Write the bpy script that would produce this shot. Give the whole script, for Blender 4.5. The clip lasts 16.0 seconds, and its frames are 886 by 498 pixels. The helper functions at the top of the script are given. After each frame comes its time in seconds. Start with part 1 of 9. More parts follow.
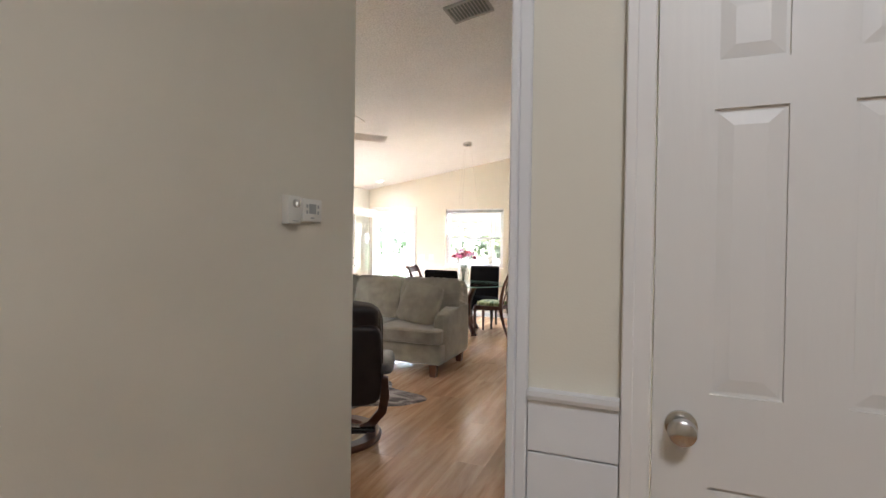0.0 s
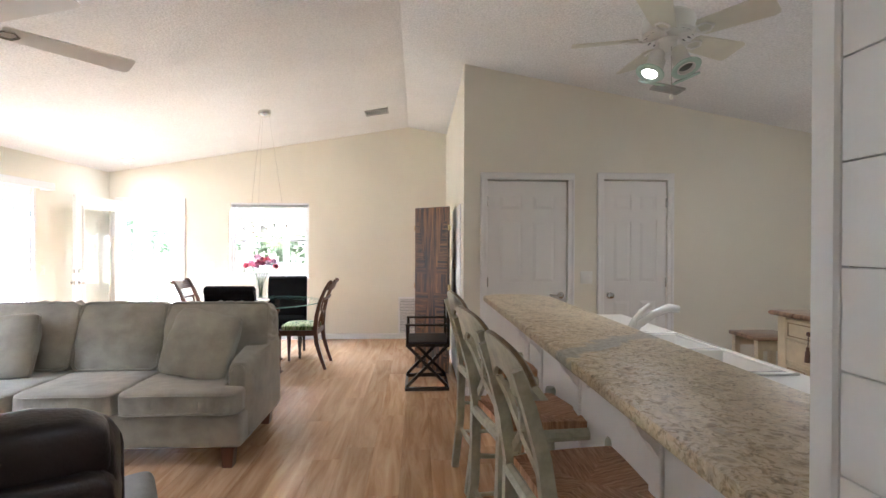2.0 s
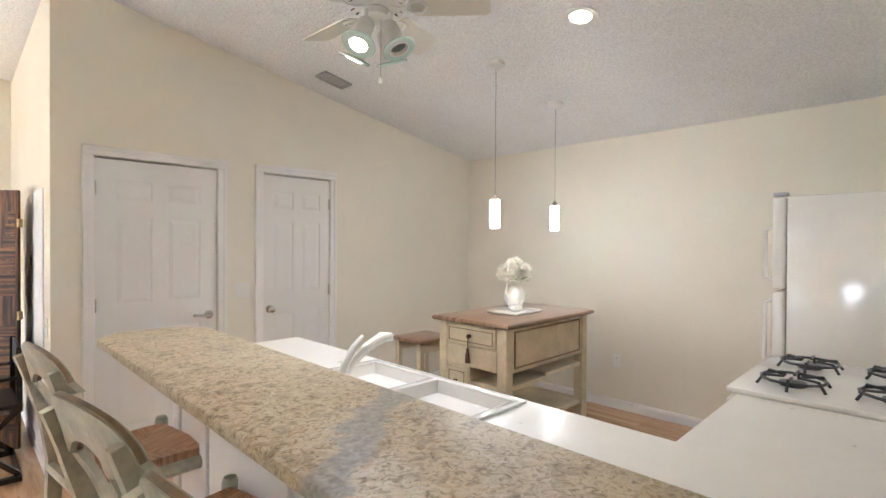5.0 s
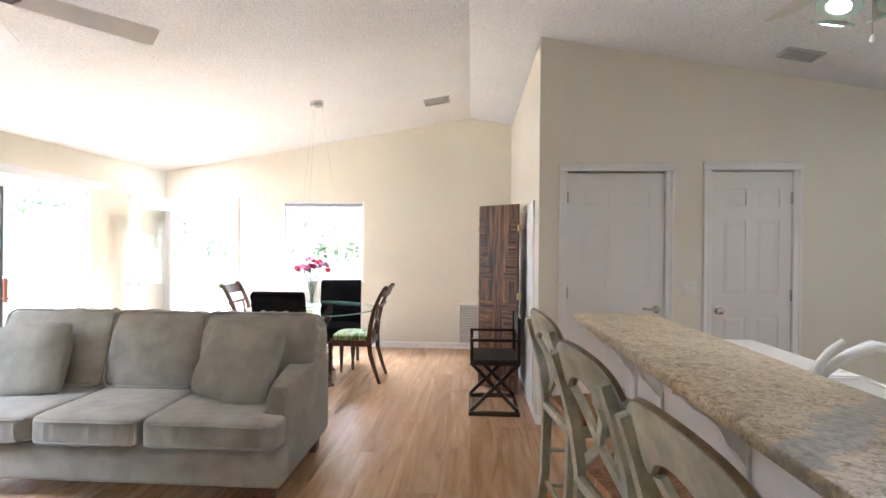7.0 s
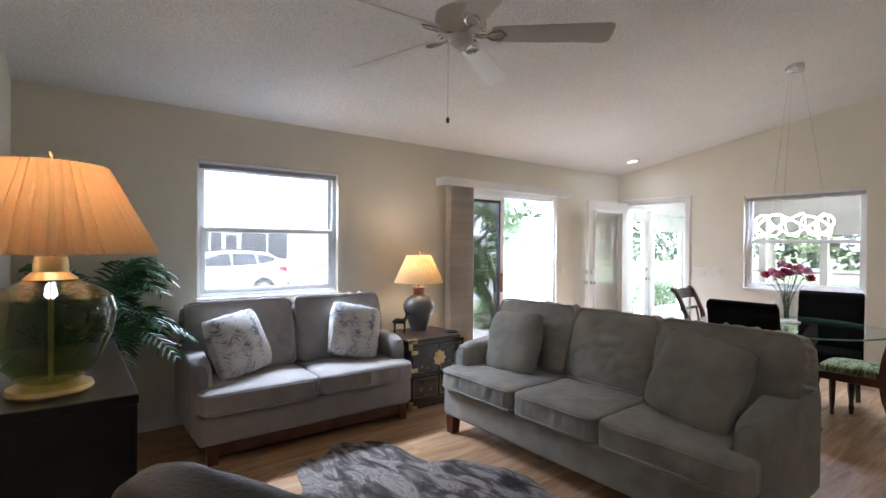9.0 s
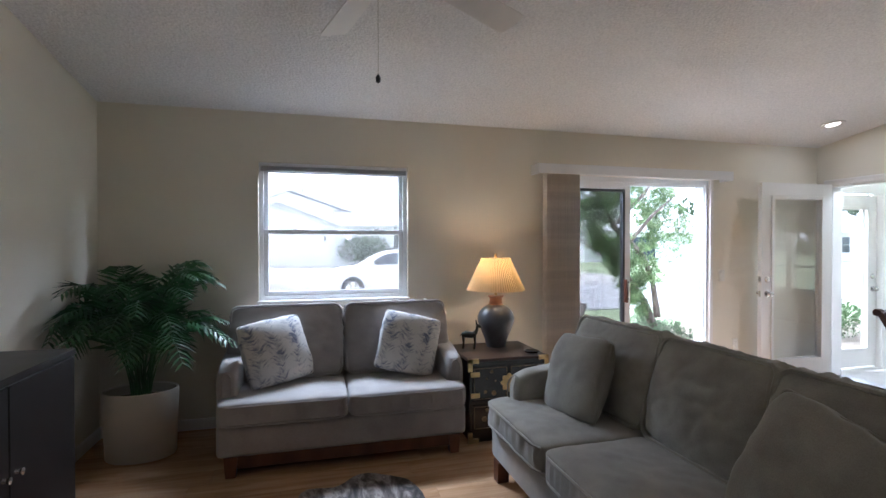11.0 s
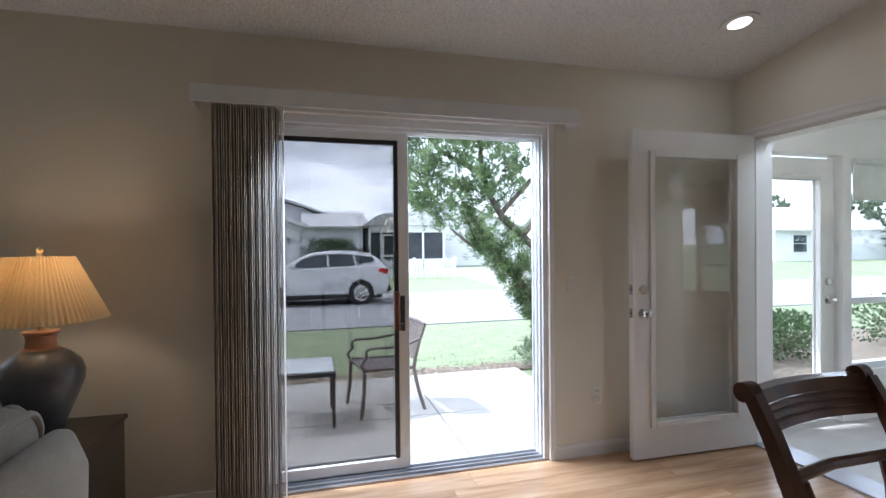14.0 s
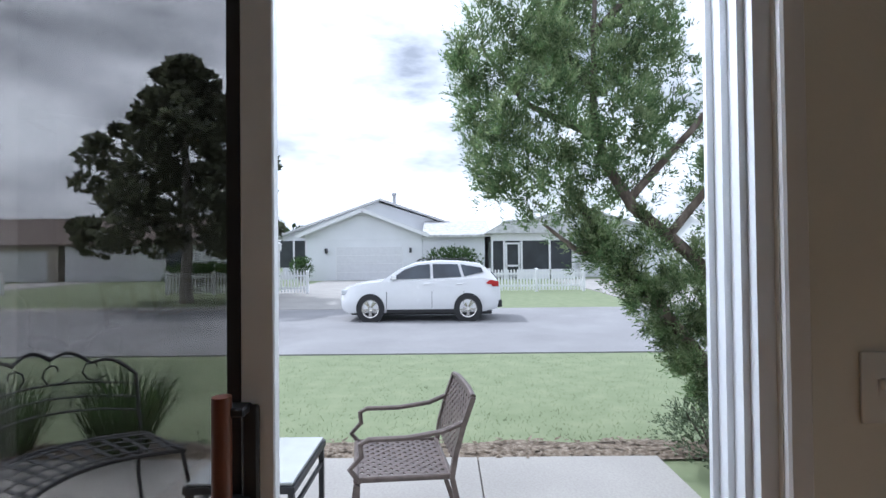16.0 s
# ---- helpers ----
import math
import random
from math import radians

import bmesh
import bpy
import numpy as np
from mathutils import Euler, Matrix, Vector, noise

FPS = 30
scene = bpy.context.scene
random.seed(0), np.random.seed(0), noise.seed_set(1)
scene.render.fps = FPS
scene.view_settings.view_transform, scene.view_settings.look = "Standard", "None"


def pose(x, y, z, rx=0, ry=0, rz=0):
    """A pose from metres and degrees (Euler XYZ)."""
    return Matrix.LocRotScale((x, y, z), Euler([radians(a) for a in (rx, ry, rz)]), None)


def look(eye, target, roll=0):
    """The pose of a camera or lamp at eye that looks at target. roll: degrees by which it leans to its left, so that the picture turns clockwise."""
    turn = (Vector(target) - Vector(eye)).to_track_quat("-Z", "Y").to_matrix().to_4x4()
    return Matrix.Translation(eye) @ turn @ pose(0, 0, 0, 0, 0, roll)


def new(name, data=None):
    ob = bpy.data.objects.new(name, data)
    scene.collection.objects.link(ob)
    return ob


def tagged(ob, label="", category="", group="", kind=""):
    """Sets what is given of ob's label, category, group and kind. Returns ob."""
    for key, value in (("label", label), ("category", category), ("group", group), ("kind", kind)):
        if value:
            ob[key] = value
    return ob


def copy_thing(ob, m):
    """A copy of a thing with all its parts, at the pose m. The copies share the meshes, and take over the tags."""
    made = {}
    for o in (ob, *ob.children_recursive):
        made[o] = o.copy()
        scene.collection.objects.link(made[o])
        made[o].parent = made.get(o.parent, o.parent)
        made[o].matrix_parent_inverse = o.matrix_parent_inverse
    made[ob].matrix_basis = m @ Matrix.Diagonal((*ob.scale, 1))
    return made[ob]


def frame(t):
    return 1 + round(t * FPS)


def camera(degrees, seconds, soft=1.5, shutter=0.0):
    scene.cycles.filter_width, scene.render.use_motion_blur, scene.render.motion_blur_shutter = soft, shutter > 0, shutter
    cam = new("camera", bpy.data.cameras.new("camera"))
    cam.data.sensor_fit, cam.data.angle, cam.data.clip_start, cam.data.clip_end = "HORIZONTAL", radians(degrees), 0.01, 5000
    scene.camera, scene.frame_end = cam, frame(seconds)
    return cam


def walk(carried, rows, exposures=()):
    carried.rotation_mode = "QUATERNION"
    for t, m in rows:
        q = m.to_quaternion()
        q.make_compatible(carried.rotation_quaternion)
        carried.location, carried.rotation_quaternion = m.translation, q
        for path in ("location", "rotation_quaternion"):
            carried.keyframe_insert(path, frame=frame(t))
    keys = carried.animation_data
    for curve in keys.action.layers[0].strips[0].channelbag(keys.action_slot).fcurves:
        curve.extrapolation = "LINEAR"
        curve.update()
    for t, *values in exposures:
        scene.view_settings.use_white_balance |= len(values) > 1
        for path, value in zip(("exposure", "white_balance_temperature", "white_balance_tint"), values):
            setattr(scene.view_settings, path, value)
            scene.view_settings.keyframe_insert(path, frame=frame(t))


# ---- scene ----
cam = camera(84.6, 16.0)
PATH = [
    (0, (0.091, 0.882, 1.38), (-0.664, 2.734, 1.355), 0.8),
    (0.5, (-0.13, 1.28, 1.386), (-0.888, 3.13, 1.365), 0.5),
    (1, (-0.376, 1.673, 1.397), (-0.991, 3.576, 1.377), 0.4),
    (1.5, (-0.601, 2.006, 1.394), (-0.878, 3.987, 1.38), 0.4),
    (2, (-0.685, 2.338, 1.391), (-0.579, 4.335, 1.382), 0.2),
    (2.5, (-0.737, 2.656, 1.421), (-0.216, 4.587, 1.403), 0.2),
    (3, (-0.708, 2.923, 1.437), (0.184, 4.713, 1.417), 0.1),
    (3.5, (-0.657, 3.093, 1.442), (0.528, 4.704, 1.428), 0.2),
    (3.7, (-0.639, 3.13, 1.46), (0.628, 4.678, 1.442), 0.2),
    (4.2, (-0.625, 3.155, 1.462), (0.78, 4.578, 1.443), 0.25),
    (4.75, (-0.645, 3.126, 1.466), (0.796, 4.511, 1.447), 0.3),
    (5.3, (-0.683, 3.071, 1.47), (0.659, 4.554, 1.45), 0.35),
    (5.8, (-0.722, 3.045, 1.462), (0.37, 4.72, 1.446), 0.25),
    (6, (-0.749, 3.028, 1.453), (0.175, 4.802, 1.438), 0.2),
    (6.5, (-0.743, 3.0, 1.445), (-0.327, 4.956, 1.431), 0.25),
    (7, (-0.787, 2.945, 1.415), (-0.904, 4.942, 1.406), 0.5),
    (7.5, (-0.838, 2.942, 1.407), (-1.472, 4.839, 1.403), 0.5),
    (8, (-0.883, 2.976, 1.405), (-1.968, 4.655, 1.398), 0.5),
    (8.5, (-0.933, 3.058, 1.405), (-2.334, 4.486, 1.395), 0.5),
    (9, (-0.967, 3.187, 1.401), (-2.556, 4.402, 1.389), 0.4),
    (9.2, (-0.973, 3.241, 1.402), (-2.605, 4.397, 1.388), 0.4),
    (9.7, (-1.001, 3.449, 1.407), (-2.74, 4.437, 1.39), 0.28),
    (10.25, (-1.05, 3.796, 1.418), (-2.898, 4.56, 1.399), 0.15),
    (10.8, (-1.094, 4.225, 1.429), (-3.011, 4.794, 1.407), 0.02),
    (11.3, (-1.111, 4.646, 1.434), (-3.051, 5.132, 1.409), -0.1),
    (11.5, (-1.104, 4.826, 1.451), (-3.042, 5.32, 1.421), -0.1),
    (12, (-1.142, 5.286, 1.417), (-3.077, 5.793, 1.396), -0.2),
    (12.5, (-1.299, 5.746, 1.41), (-3.232, 6.262, 1.392), -0.4),
    (13, (-1.576, 6.194, 1.392), (-3.505, 6.723, 1.374), -0.4),
    (13.5, (-1.978, 6.573, 1.363), (-3.907, 7.101, 1.343), -0.4),
    (14, (-2.453, 6.886, 1.341), (-4.384, 7.406, 1.327), -0.5),
    (14.5, (-3.002, 7.12, 1.295), (-4.933, 7.638, 1.314), -0.5),
    (15, (-3.523, 7.345, 1.318), (-5.465, 7.822, 1.334), -0.6),
    (15.5, (-3.965, 7.565, 1.322), (-5.942, 7.866, 1.347), -0.3),
    (16, (-4.40, 7.755, 1.315), (-6.40, 7.744, 1.345), -0.6),
]
EXPOSURES = [(0.0, 3.02, 5700, 12), (1.2, 3.12, 5400, 12), (2.5, 3.35, 5400, 12), (3.7, 3.86, 5500, 12), (5.8, 3.93, 5500, 12), (7.0, 3.42, 5300, 12), (8.0, 2.4, 5300, 12), (8.6, 2.0, 5300, 12), (9.2, 1.72, 5300, 12),
             (11.3, 1.35, 5200, 12), (12.5, 1.2, 5200, 12), (13.5, 0.58, 5300, 12), (14.5, 0.0, 5400, 12), (16.0, -0.78, 5500, 12)]
walk(cam, [(t, look(eye, target, roll)) for t, eye, target, roll in PATH], EXPOSURES)

# ---- sky, sun and lamps ----
sky = bpy.data.worlds.new("sky")
scene.world = sky
sky.use_nodes = True
wn = sky.node_tree.nodes
wl = sky.node_tree.links
tex = wn.new("ShaderNodeTexSky")
tex.sky_type = "NISHITA"
tex.sun_disc = False
tex.sun_elevation = radians(52)
tex.sun_rotation = radians(207)
tex.air_density, tex.dust_density, tex.ozone_density = 1.0, 4.0, 1.0
# broken cloud over the blue
tc = wn.new("ShaderNodeTexCoord")
mp = wn.new("ShaderNodeMapping")
mp.inputs["Scale"].default_value = (1.0, 1.0, 3.2)
cl = wn.new("ShaderNodeTexNoise")
cl.inputs["Scale"].default_value = 2.6
cl.inputs["Detail"].default_value = 7.0
cl.inputs["Roughness"].default_value = 0.55
cr = wn.new("ShaderNodeValToRGB")
cr.color_ramp.elements[0].position, cr.color_ramp.elements[0].color = 0.36, (7.0, 7.3, 7.8, 1)
cr.color_ramp.elements[1].position, cr.color_ramp.elements[1].color = 0.60, (23.5, 23.7, 24.0, 1)
mxs = wn.new("ShaderNodeMixRGB")
mxs.inputs["Fac"].default_value = 0.85
wl.new(tc.outputs["Generated"], mp.inputs["Vector"])
wl.new(mp.outputs["Vector"], cl.inputs["Vector"])
wl.new(cl.outputs["Fac"], cr.inputs["Fac"])
wl.new(tex.outputs["Color"], mxs.inputs["Color1"])
wl.new(cr.outputs["Color"], mxs.inputs["Color2"])
wl.new(mxs.outputs["Color"], wn["Background"].inputs["Color"])
wn["Background"].inputs["Strength"].default_value = 0.15

sun = new("sun", bpy.data.lights.new("sun", "SUN"))
sun.data.energy, sun.data.angle, sun.data.color = 5.0, radians(1.4), (1.0, 0.96, 0.9)
sun.matrix_world = look((-38, -75, 107), (0, 0, 0))


def area(name, loc, target, sx, sy, watts, color=(1, 1, 1), shape="RECTANGLE"):
    lamp = bpy.data.lights.new(name, "AREA")
    lamp.shape, lamp.size, lamp.energy, lamp.color = shape, sx, watts, color
    if shape == "RECTANGLE":
        lamp.size_y = sy
    ob = new(name, lamp)
    ob.matrix_world = look(loc, target)
    return ob


def bulb(name, loc, watts, radius, color):
    lamp = bpy.data.lights.new(name, "POINT")
    lamp.energy, lamp.shadow_soft_size, lamp.color = watts, radius, color
    ob = new(name, lamp)
    ob.location = loc
    return ob


# added lamps in place of sky light, under the eaves at the opening heads
area("sky_fill_slider", (-5.75, 7.5, 2.42), (-3.2, 7.5, 0.3), 1.6, 0.35, 94, (0.93, 0.97, 1.0))
area("sky_fill_window", (-5.75, 4.58, 2.42), (-3.2, 4.58, 0.6), 1.2, 0.35, 52, (0.93, 0.97, 1.0))
# two more added inside the sunroom to brighten the dining end
area("sky_fill_doorway", (-4.6, 10.12, 2.21), (-3.9, 7.6, 0.6), 0.85, 0.14, 4, (0.95, 0.98, 1.0))
area("sky_fill_sunroom_window", (-2.88, 10.12, 2.21), (-2.5, 7.6, 0.6), 1.1, 0.14, 29, (0.95, 0.98, 1.0))

# ---- materials ----
def mat(name, color, rough=0.5, metal=0.0, vary=0.06, scale=6.0, grain=0.0, gscale=120.0, bump=0.0, bscale=80.0, coat=0.0, rand=0.0, rvary=0.06, stretch=None, spec=None, sheen=0.0):
    """A surface with two scales of tone, fine relief and uneven gloss."""
    m = bpy.data.materials.new(name)
    m.use_nodes = True
    n, l = m.node_tree.nodes, m.node_tree.links
    b = n["Principled BSDF"]
    b.inputs["Metallic"].default_value = metal
    b.inputs["Coat Weight"].default_value = coat
    b.inputs["Sheen Weight"].default_value = sheen
    if spec is not None:
        b.inputs["Specular IOR Level"].default_value = spec
    co = n.new("ShaderNodeTexCoord")
    src = co.outputs["Object"]
    if stretch:
        mp_ = n.new("ShaderNodeMapping")
        mp_.inputs["Scale"].default_value = stretch
        l.new(src, mp_.inputs["Vector"])
        src = mp_.outputs["Vector"]
    big = n.new("ShaderNodeTexNoise")
    big.inputs["Scale"].default_value = scale
    big.inputs["Detail"].default_value = 4.0
    l.new(src, big.inputs["Vector"])
    fine = n.new("ShaderNodeTexNoise")
    fine.inputs["Scale"].default_value = gscale
    fine.inputs["Detail"].default_value = 3.0
    l.new(src, fine.inputs["Vector"])
    dark = [max(0.0, c * (1 - vary * 1.6)) for c in color]
    lite = [min(1.0, c * (1 + vary)) for c in color]
    ramp = n.new("ShaderNodeValToRGB")
    ramp.color_ramp.elements[0].position, ramp.color_ramp.elements[0].color = 0.3, (*dark, 1)
    ramp.color_ramp.elements[1].position, ramp.color_ramp.elements[1].color = 0.7, (*lite, 1)
    l.new(big.outputs["Fac"], ramp.inputs["Fac"])
    out = ramp.outputs["Color"]
    if grain:
        g = n.new("ShaderNodeMixRGB")
        g.blend_type = "MULTIPLY"
        g.inputs["Fac"].default_value = grain
        gr = n.new("ShaderNodeValToRGB")
        gr.color_ramp.elements[0].position, gr.color_ramp.elements[0].color = 0.32, (0.35, 0.35, 0.35, 1)
        gr.color_ramp.elements[1].position = 0.62
        l.new(fine.outputs["Fac"], gr.inputs["Fac"])
        l.new(out, g.inputs["Color1"])
        l.new(gr.outputs["Color"], g.inputs["Color2"])
        out = g.outputs["Color"]
    if rand:
        oi = n.new("ShaderNodeObjectInfo")
        hs = n.new("ShaderNodeHueSaturation")
        mr = n.new("ShaderNodeMapRange")
        mr.inputs["To Min"].default_value, mr.inputs["To Max"].default_value = 1 - rand, 1 + rand
        l.new(oi.outputs["Random"], mr.inputs["Value"])
        l.new(mr.outputs["Result"], hs.inputs["Value"])
        l.new(out, hs.inputs["Color"])
        out = hs.outputs["Color"]
    l.new(out, b.inputs["Base Color"])
    rr = n.new("ShaderNodeMapRange")
    rr.inputs["To Min"].default_value, rr.inputs["To Max"].default_value = max(0.02, rough - rvary), min(1.0, rough + rvary)
    l.new(big.outputs["Fac"], rr.inputs["Value"])
    l.new(rr.outputs["Result"], b.inputs["Roughness"])
    if bump:
        bt = n.new("ShaderNodeTexNoise")
        bt.inputs["Scale"].default_value = bscale
        bt.inputs["Detail"].default_value = 3.0
        l.new(src, bt.inputs["Vector"])
        bp = n.new("ShaderNodeBump")
        bp.inputs["Strength"].default_value = bump
        bp.inputs["Distance"].default_value = 0.01
        l.new(bt.outputs["Fac"], bp.inputs["Height"])
        l.new(bp.outputs["Normal"], b.inputs["Normal"])
    return m


def glow(name, color, strength):
    m = bpy.data.materials.new(name)
    m.use_nodes = True
    b = m.node_tree.nodes["Principled BSDF"]
    b.inputs["Base Color"].default_value = (*[min(1, c) for c in color], 1)
    b.inputs["Emission Color"].default_value = (*color, 1)
    b.inputs["Emission Strength"].default_value = strength
    return m


def pane_mat(name, tint, gloss=1.0, ior=1.45):
    """Thin glazing: tinted see-through with a Fresnel mirror on it."""
    m = bpy.data.materials.new(name)
    m.use_nodes = True
    n, l = m.node_tree.nodes, m.node_tree.links
    n.remove(n["Principled BSDF"])
    tr = n.new("ShaderNodeBsdfTransparent")
    tr.inputs["Color"].default_value = (*tint, 1)
    gl = n.new("ShaderNodeBsdfGlossy")
    gl.inputs["Roughness"].default_value = 0.02
    gl.inputs["Color"].default_value = (gloss, gloss, gloss, 1)
    lw = n.new("ShaderNodeLayerWeight")
    lw.inputs["Blend"].default_value = 0.5
    pw = n.new("ShaderNodeMath")
    pw.operation = "POWER"
    pw.inputs[1].default_value = 4.0
    fr = n.new("ShaderNodeMapRange")
    fr.inputs["To Min"].default_value, fr.inputs["To Max"].default_value = ((ior - 1) / (ior + 1)) ** 2, 0.9
    l.new(lw.outputs["Facing"], pw.inputs[0])
    l.new(pw.outputs["Value"], fr.inputs["Value"])
    mx = n.new("ShaderNodeMixShader")
    l.new(fr.outputs["Result"], mx.inputs["Fac"])
    l.new(tr.outputs["BSDF"], mx.inputs[1])
    l.new(gl.outputs["BSDF"], mx.inputs[2])
    l.new(mx.outputs["Shader"], n["Material Output"].inputs["Surface"])
    return m


def screen_mat(name, tint, solid):
    """Fine woven insect screen: mostly open, the rest a pale grey weave."""
    m = bpy.data.materials.new(name)
    m.use_nodes = True
    n, l = m.node_tree.nodes, m.node_tree.links
    tr = n.new("ShaderNodeBsdfTransparent")
    b = n["Principled BSDF"]
    b.inputs["Base Color"].default_value = (*tint, 1)
    b.inputs["Roughness"].default_value = 0.8
    tl = n.new("ShaderNodeBsdfTranslucent")
    tl.inputs["Color"].default_value = (*tint, 1)
    weave = n.new("ShaderNodeMixShader")
    mx = n.new("ShaderNodeMixShader")
    mx.inputs["Fac"].default_value = solid
    l.new(b.outputs["BSDF"], weave.inputs[1])
    l.new(tl.outputs["BSDF"], weave.inputs[2])
    l.new(tr.outputs["BSDF"], mx.inputs[1])
    l.new(weave.outputs["Shader"], mx.inputs[2])
    l.new(mx.outputs["Shader"], n["Material Output"].inputs["Surface"])
    return m


def leafy(m, amount=0.4):
    """Let light through thin leaves."""
    n, l = m.node_tree.nodes, m.node_tree.links
    b = n["Principled BSDF"]
    tl = n.new("ShaderNodeBsdfTranslucent")
    src = b.inputs["Base Color"]
    if src.is_linked:
        l.new(src.links[0].from_socket, tl.inputs["Color"])
    else:
        tl.inputs["Color"].default_value = src.default_value
    mx = n.new("ShaderNodeMixShader")
    mx.inputs["Fac"].default_value = amount
    l.new(b.outputs["BSDF"], mx.inputs[1])
    l.new(tl.outputs["BSDF"], mx.inputs[2])
    l.new(mx.outputs["Shader"], n["Material Output"].inputs["Surface"])
    return m


def shade_mat(name, color, light=0.5, ribs=None):
    """Fabric that lets lamp light through."""
    m = bpy.data.materials.new(name)
    m.use_nodes = True
    n, l = m.node_tree.nodes, m.node_tree.links
    b = n["Principled BSDF"]
    b.inputs["Base Color"].default_value = (*color, 1)
    b.inputs["Roughness"].default_value = 0.85
    tl = n.new("ShaderNodeBsdfTranslucent")
    tl.inputs["Color"].default_value = (*color, 1)
    mx = n.new("ShaderNodeMixShader")
    mx.inputs["Fac"].default_value = light
    l.new(b.outputs["BSDF"], mx.inputs[1])
    l.new(tl.outputs["BSDF"], mx.inputs[2])
    l.new(mx.outputs["Shader"], n["Material Output"].inputs["Surface"])
    return m


def ramp_mat(name, stops, scale, rough, detail=6.0, bump=0.0, stretch=None, rand=0.0, coat=0.0, distort=0.0):
    """A patterned surface: noise through a row of colours."""
    m = bpy.data.materials.new(name)
    m.use_nodes = True
    n, l = m.node_tree.nodes, m.node_tree.links
    b = n["Principled BSDF"]
    b.inputs["Roughness"].default_value = rough
    b.inputs["Coat Weight"].default_value = coat
    co = n.new("ShaderNodeTexCoord")
    mp_ = n.new("ShaderNodeMapping")
    mp_.inputs["Scale"].default_value = stretch or (1, 1, 1)
    l.new(co.outputs["Object"], mp_.inputs["Vector"])
    src = mp_.outputs["Vector"]
    if rand:
        oi = n.new("ShaderNodeObjectInfo")
        ad = n.new("ShaderNodeVectorMath")
        ad.operation = "MULTIPLY_ADD"
        ad.inputs[1].default_value = (1, 1, 1)
        sc = n.new("ShaderNodeVectorMath")
        sc.operation = "SCALE"
        sc.inputs["Scale"].default_value = 40.0
        cb = n.new("ShaderNodeCombineXYZ")
        l.new(oi.outputs["Random"], cb.inputs["X"])
        l.new(oi.outputs["Random"], cb.inputs["Y"])
        l.new(cb.outputs["Vector"], sc.inputs[0])
        l.new(src, ad.inputs[0])
        l.new(sc.outputs["Vector"], ad.inputs[2])
        src = ad.outputs["Vector"]
    nz = n.new("ShaderNodeTexNoise")
    nz.inputs["Scale"].default_value = scale
    nz.inputs["Detail"].default_value = detail
    nz.inputs["Roughness"].default_value = 0.62
    nz.inputs["Distortion"].default_value = distort
    l.new(src, nz.inputs["Vector"])
    rp = n.new("ShaderNodeValToRGB")
    e = rp.color_ramp.elements
    e[0].position, e[0].color = stops[0][0], (*stops[0][1], 1)
    e[1].position, e[1].color = stops[-1][0], (*stops[-1][1], 1)
    for p, c in stops[1:-1]:
        e.new(p).color = (*c, 1)
    l.new(nz.outputs["Fac"], rp.inputs["Fac"])
    out = rp.outputs["Color"]
    if rand:
        hs = n.new("ShaderNodeHueSaturation")
        mr = n.new("ShaderNodeMapRange")
        mr.inputs["To Min"].default_value, mr.inputs["To Max"].default_value = 1 - rand, 1 + rand
        l.new(oi.outputs["Random"], mr.inputs["Value"])
        l.new(mr.outputs["Result"], hs.inputs["Value"])
        l.new(out, hs.inputs["Color"])
        out = hs.outputs["Color"]
    l.new(out, b.inputs["Base Color"])
    if bump:
        bp = n.new("ShaderNodeBump")
        bp.inputs["Strength"].default_value = bump
        bp.inputs["Distance"].default_value = 0.01
        l.new(nz.outputs["Fac"], bp.inputs["Height"])
        l.new(bp.outputs["Normal"], b.inputs["Normal"])
    return m


WALL = mat("cream_wall_paint", (0.76, 0.715, 0.605), 0.62, vary=0.025, scale=1.3, bump=0.05, bscale=160)
CEIL = mat("popcorn_ceiling", (0.82, 0.81, 0.795), 0.95, vary=0.02, scale=2.0, grain=0.25, gscale=70, bump=1.0, bscale=62)
TRIM = mat("white_trim_paint", (0.80, 0.775, 0.745), 0.38, vary=0.03, scale=3.0)
DOORW = mat("white_door_paint", (0.76, 0.735, 0.70), 0.42, vary=0.02, scale=2.5, bump=0.12, bscale=38, stretch=(1, 1, 0.12))
SHIP = mat("white_shiplap_paint", (0.77, 0.77, 0.78), 0.45, vary=0.03, scale=3, bump=0.05, bscale=120)
VINYL = mat("white_vinyl_frame", (0.80, 0.81, 0.82), 0.35, vary=0.02)
ALU = mat("grey_aluminium", (0.42, 0.42, 0.44), 0.35, metal=0.7, vary=0.05)
DARKALU = mat("dark_frame", (0.035, 0.036, 0.04), 0.4, vary=0.1)
CHROME = mat("satin_nickel", (0.62, 0.60, 0.57), 0.22, metal=1.0, vary=0.04)
GLASS = pane_mat("clear_glass", (0.985, 0.99, 0.99))
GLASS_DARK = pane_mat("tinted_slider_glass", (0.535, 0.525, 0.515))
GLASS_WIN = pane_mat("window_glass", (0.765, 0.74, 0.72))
GLASS_TOP = pane_mat("table_glass", (0.90, 0.96, 0.94), 1.0, 1.5)
VASEG = pane_mat("vase_glass", (0.93, 0.95, 0.95), 1.0, 1.6)
GREENG = pane_mat("green_lamp_glass", (0.44, 0.54, 0.32), 1.0, 1.6)
SOFA = mat("grey_green_microsuede", (0.37, 0.345, 0.285), 0.92, vary=0.14, scale=7, grain=0.25, gscale=260, bump=0.10, bscale=190, sheen=0.35)
LOVE = mat("taupe_grey_upholstery", (0.36, 0.33, 0.31), 0.92, vary=0.09, scale=6, grain=0.3, gscale=300, bump=0.10, bscale=220, sheen=0.3)


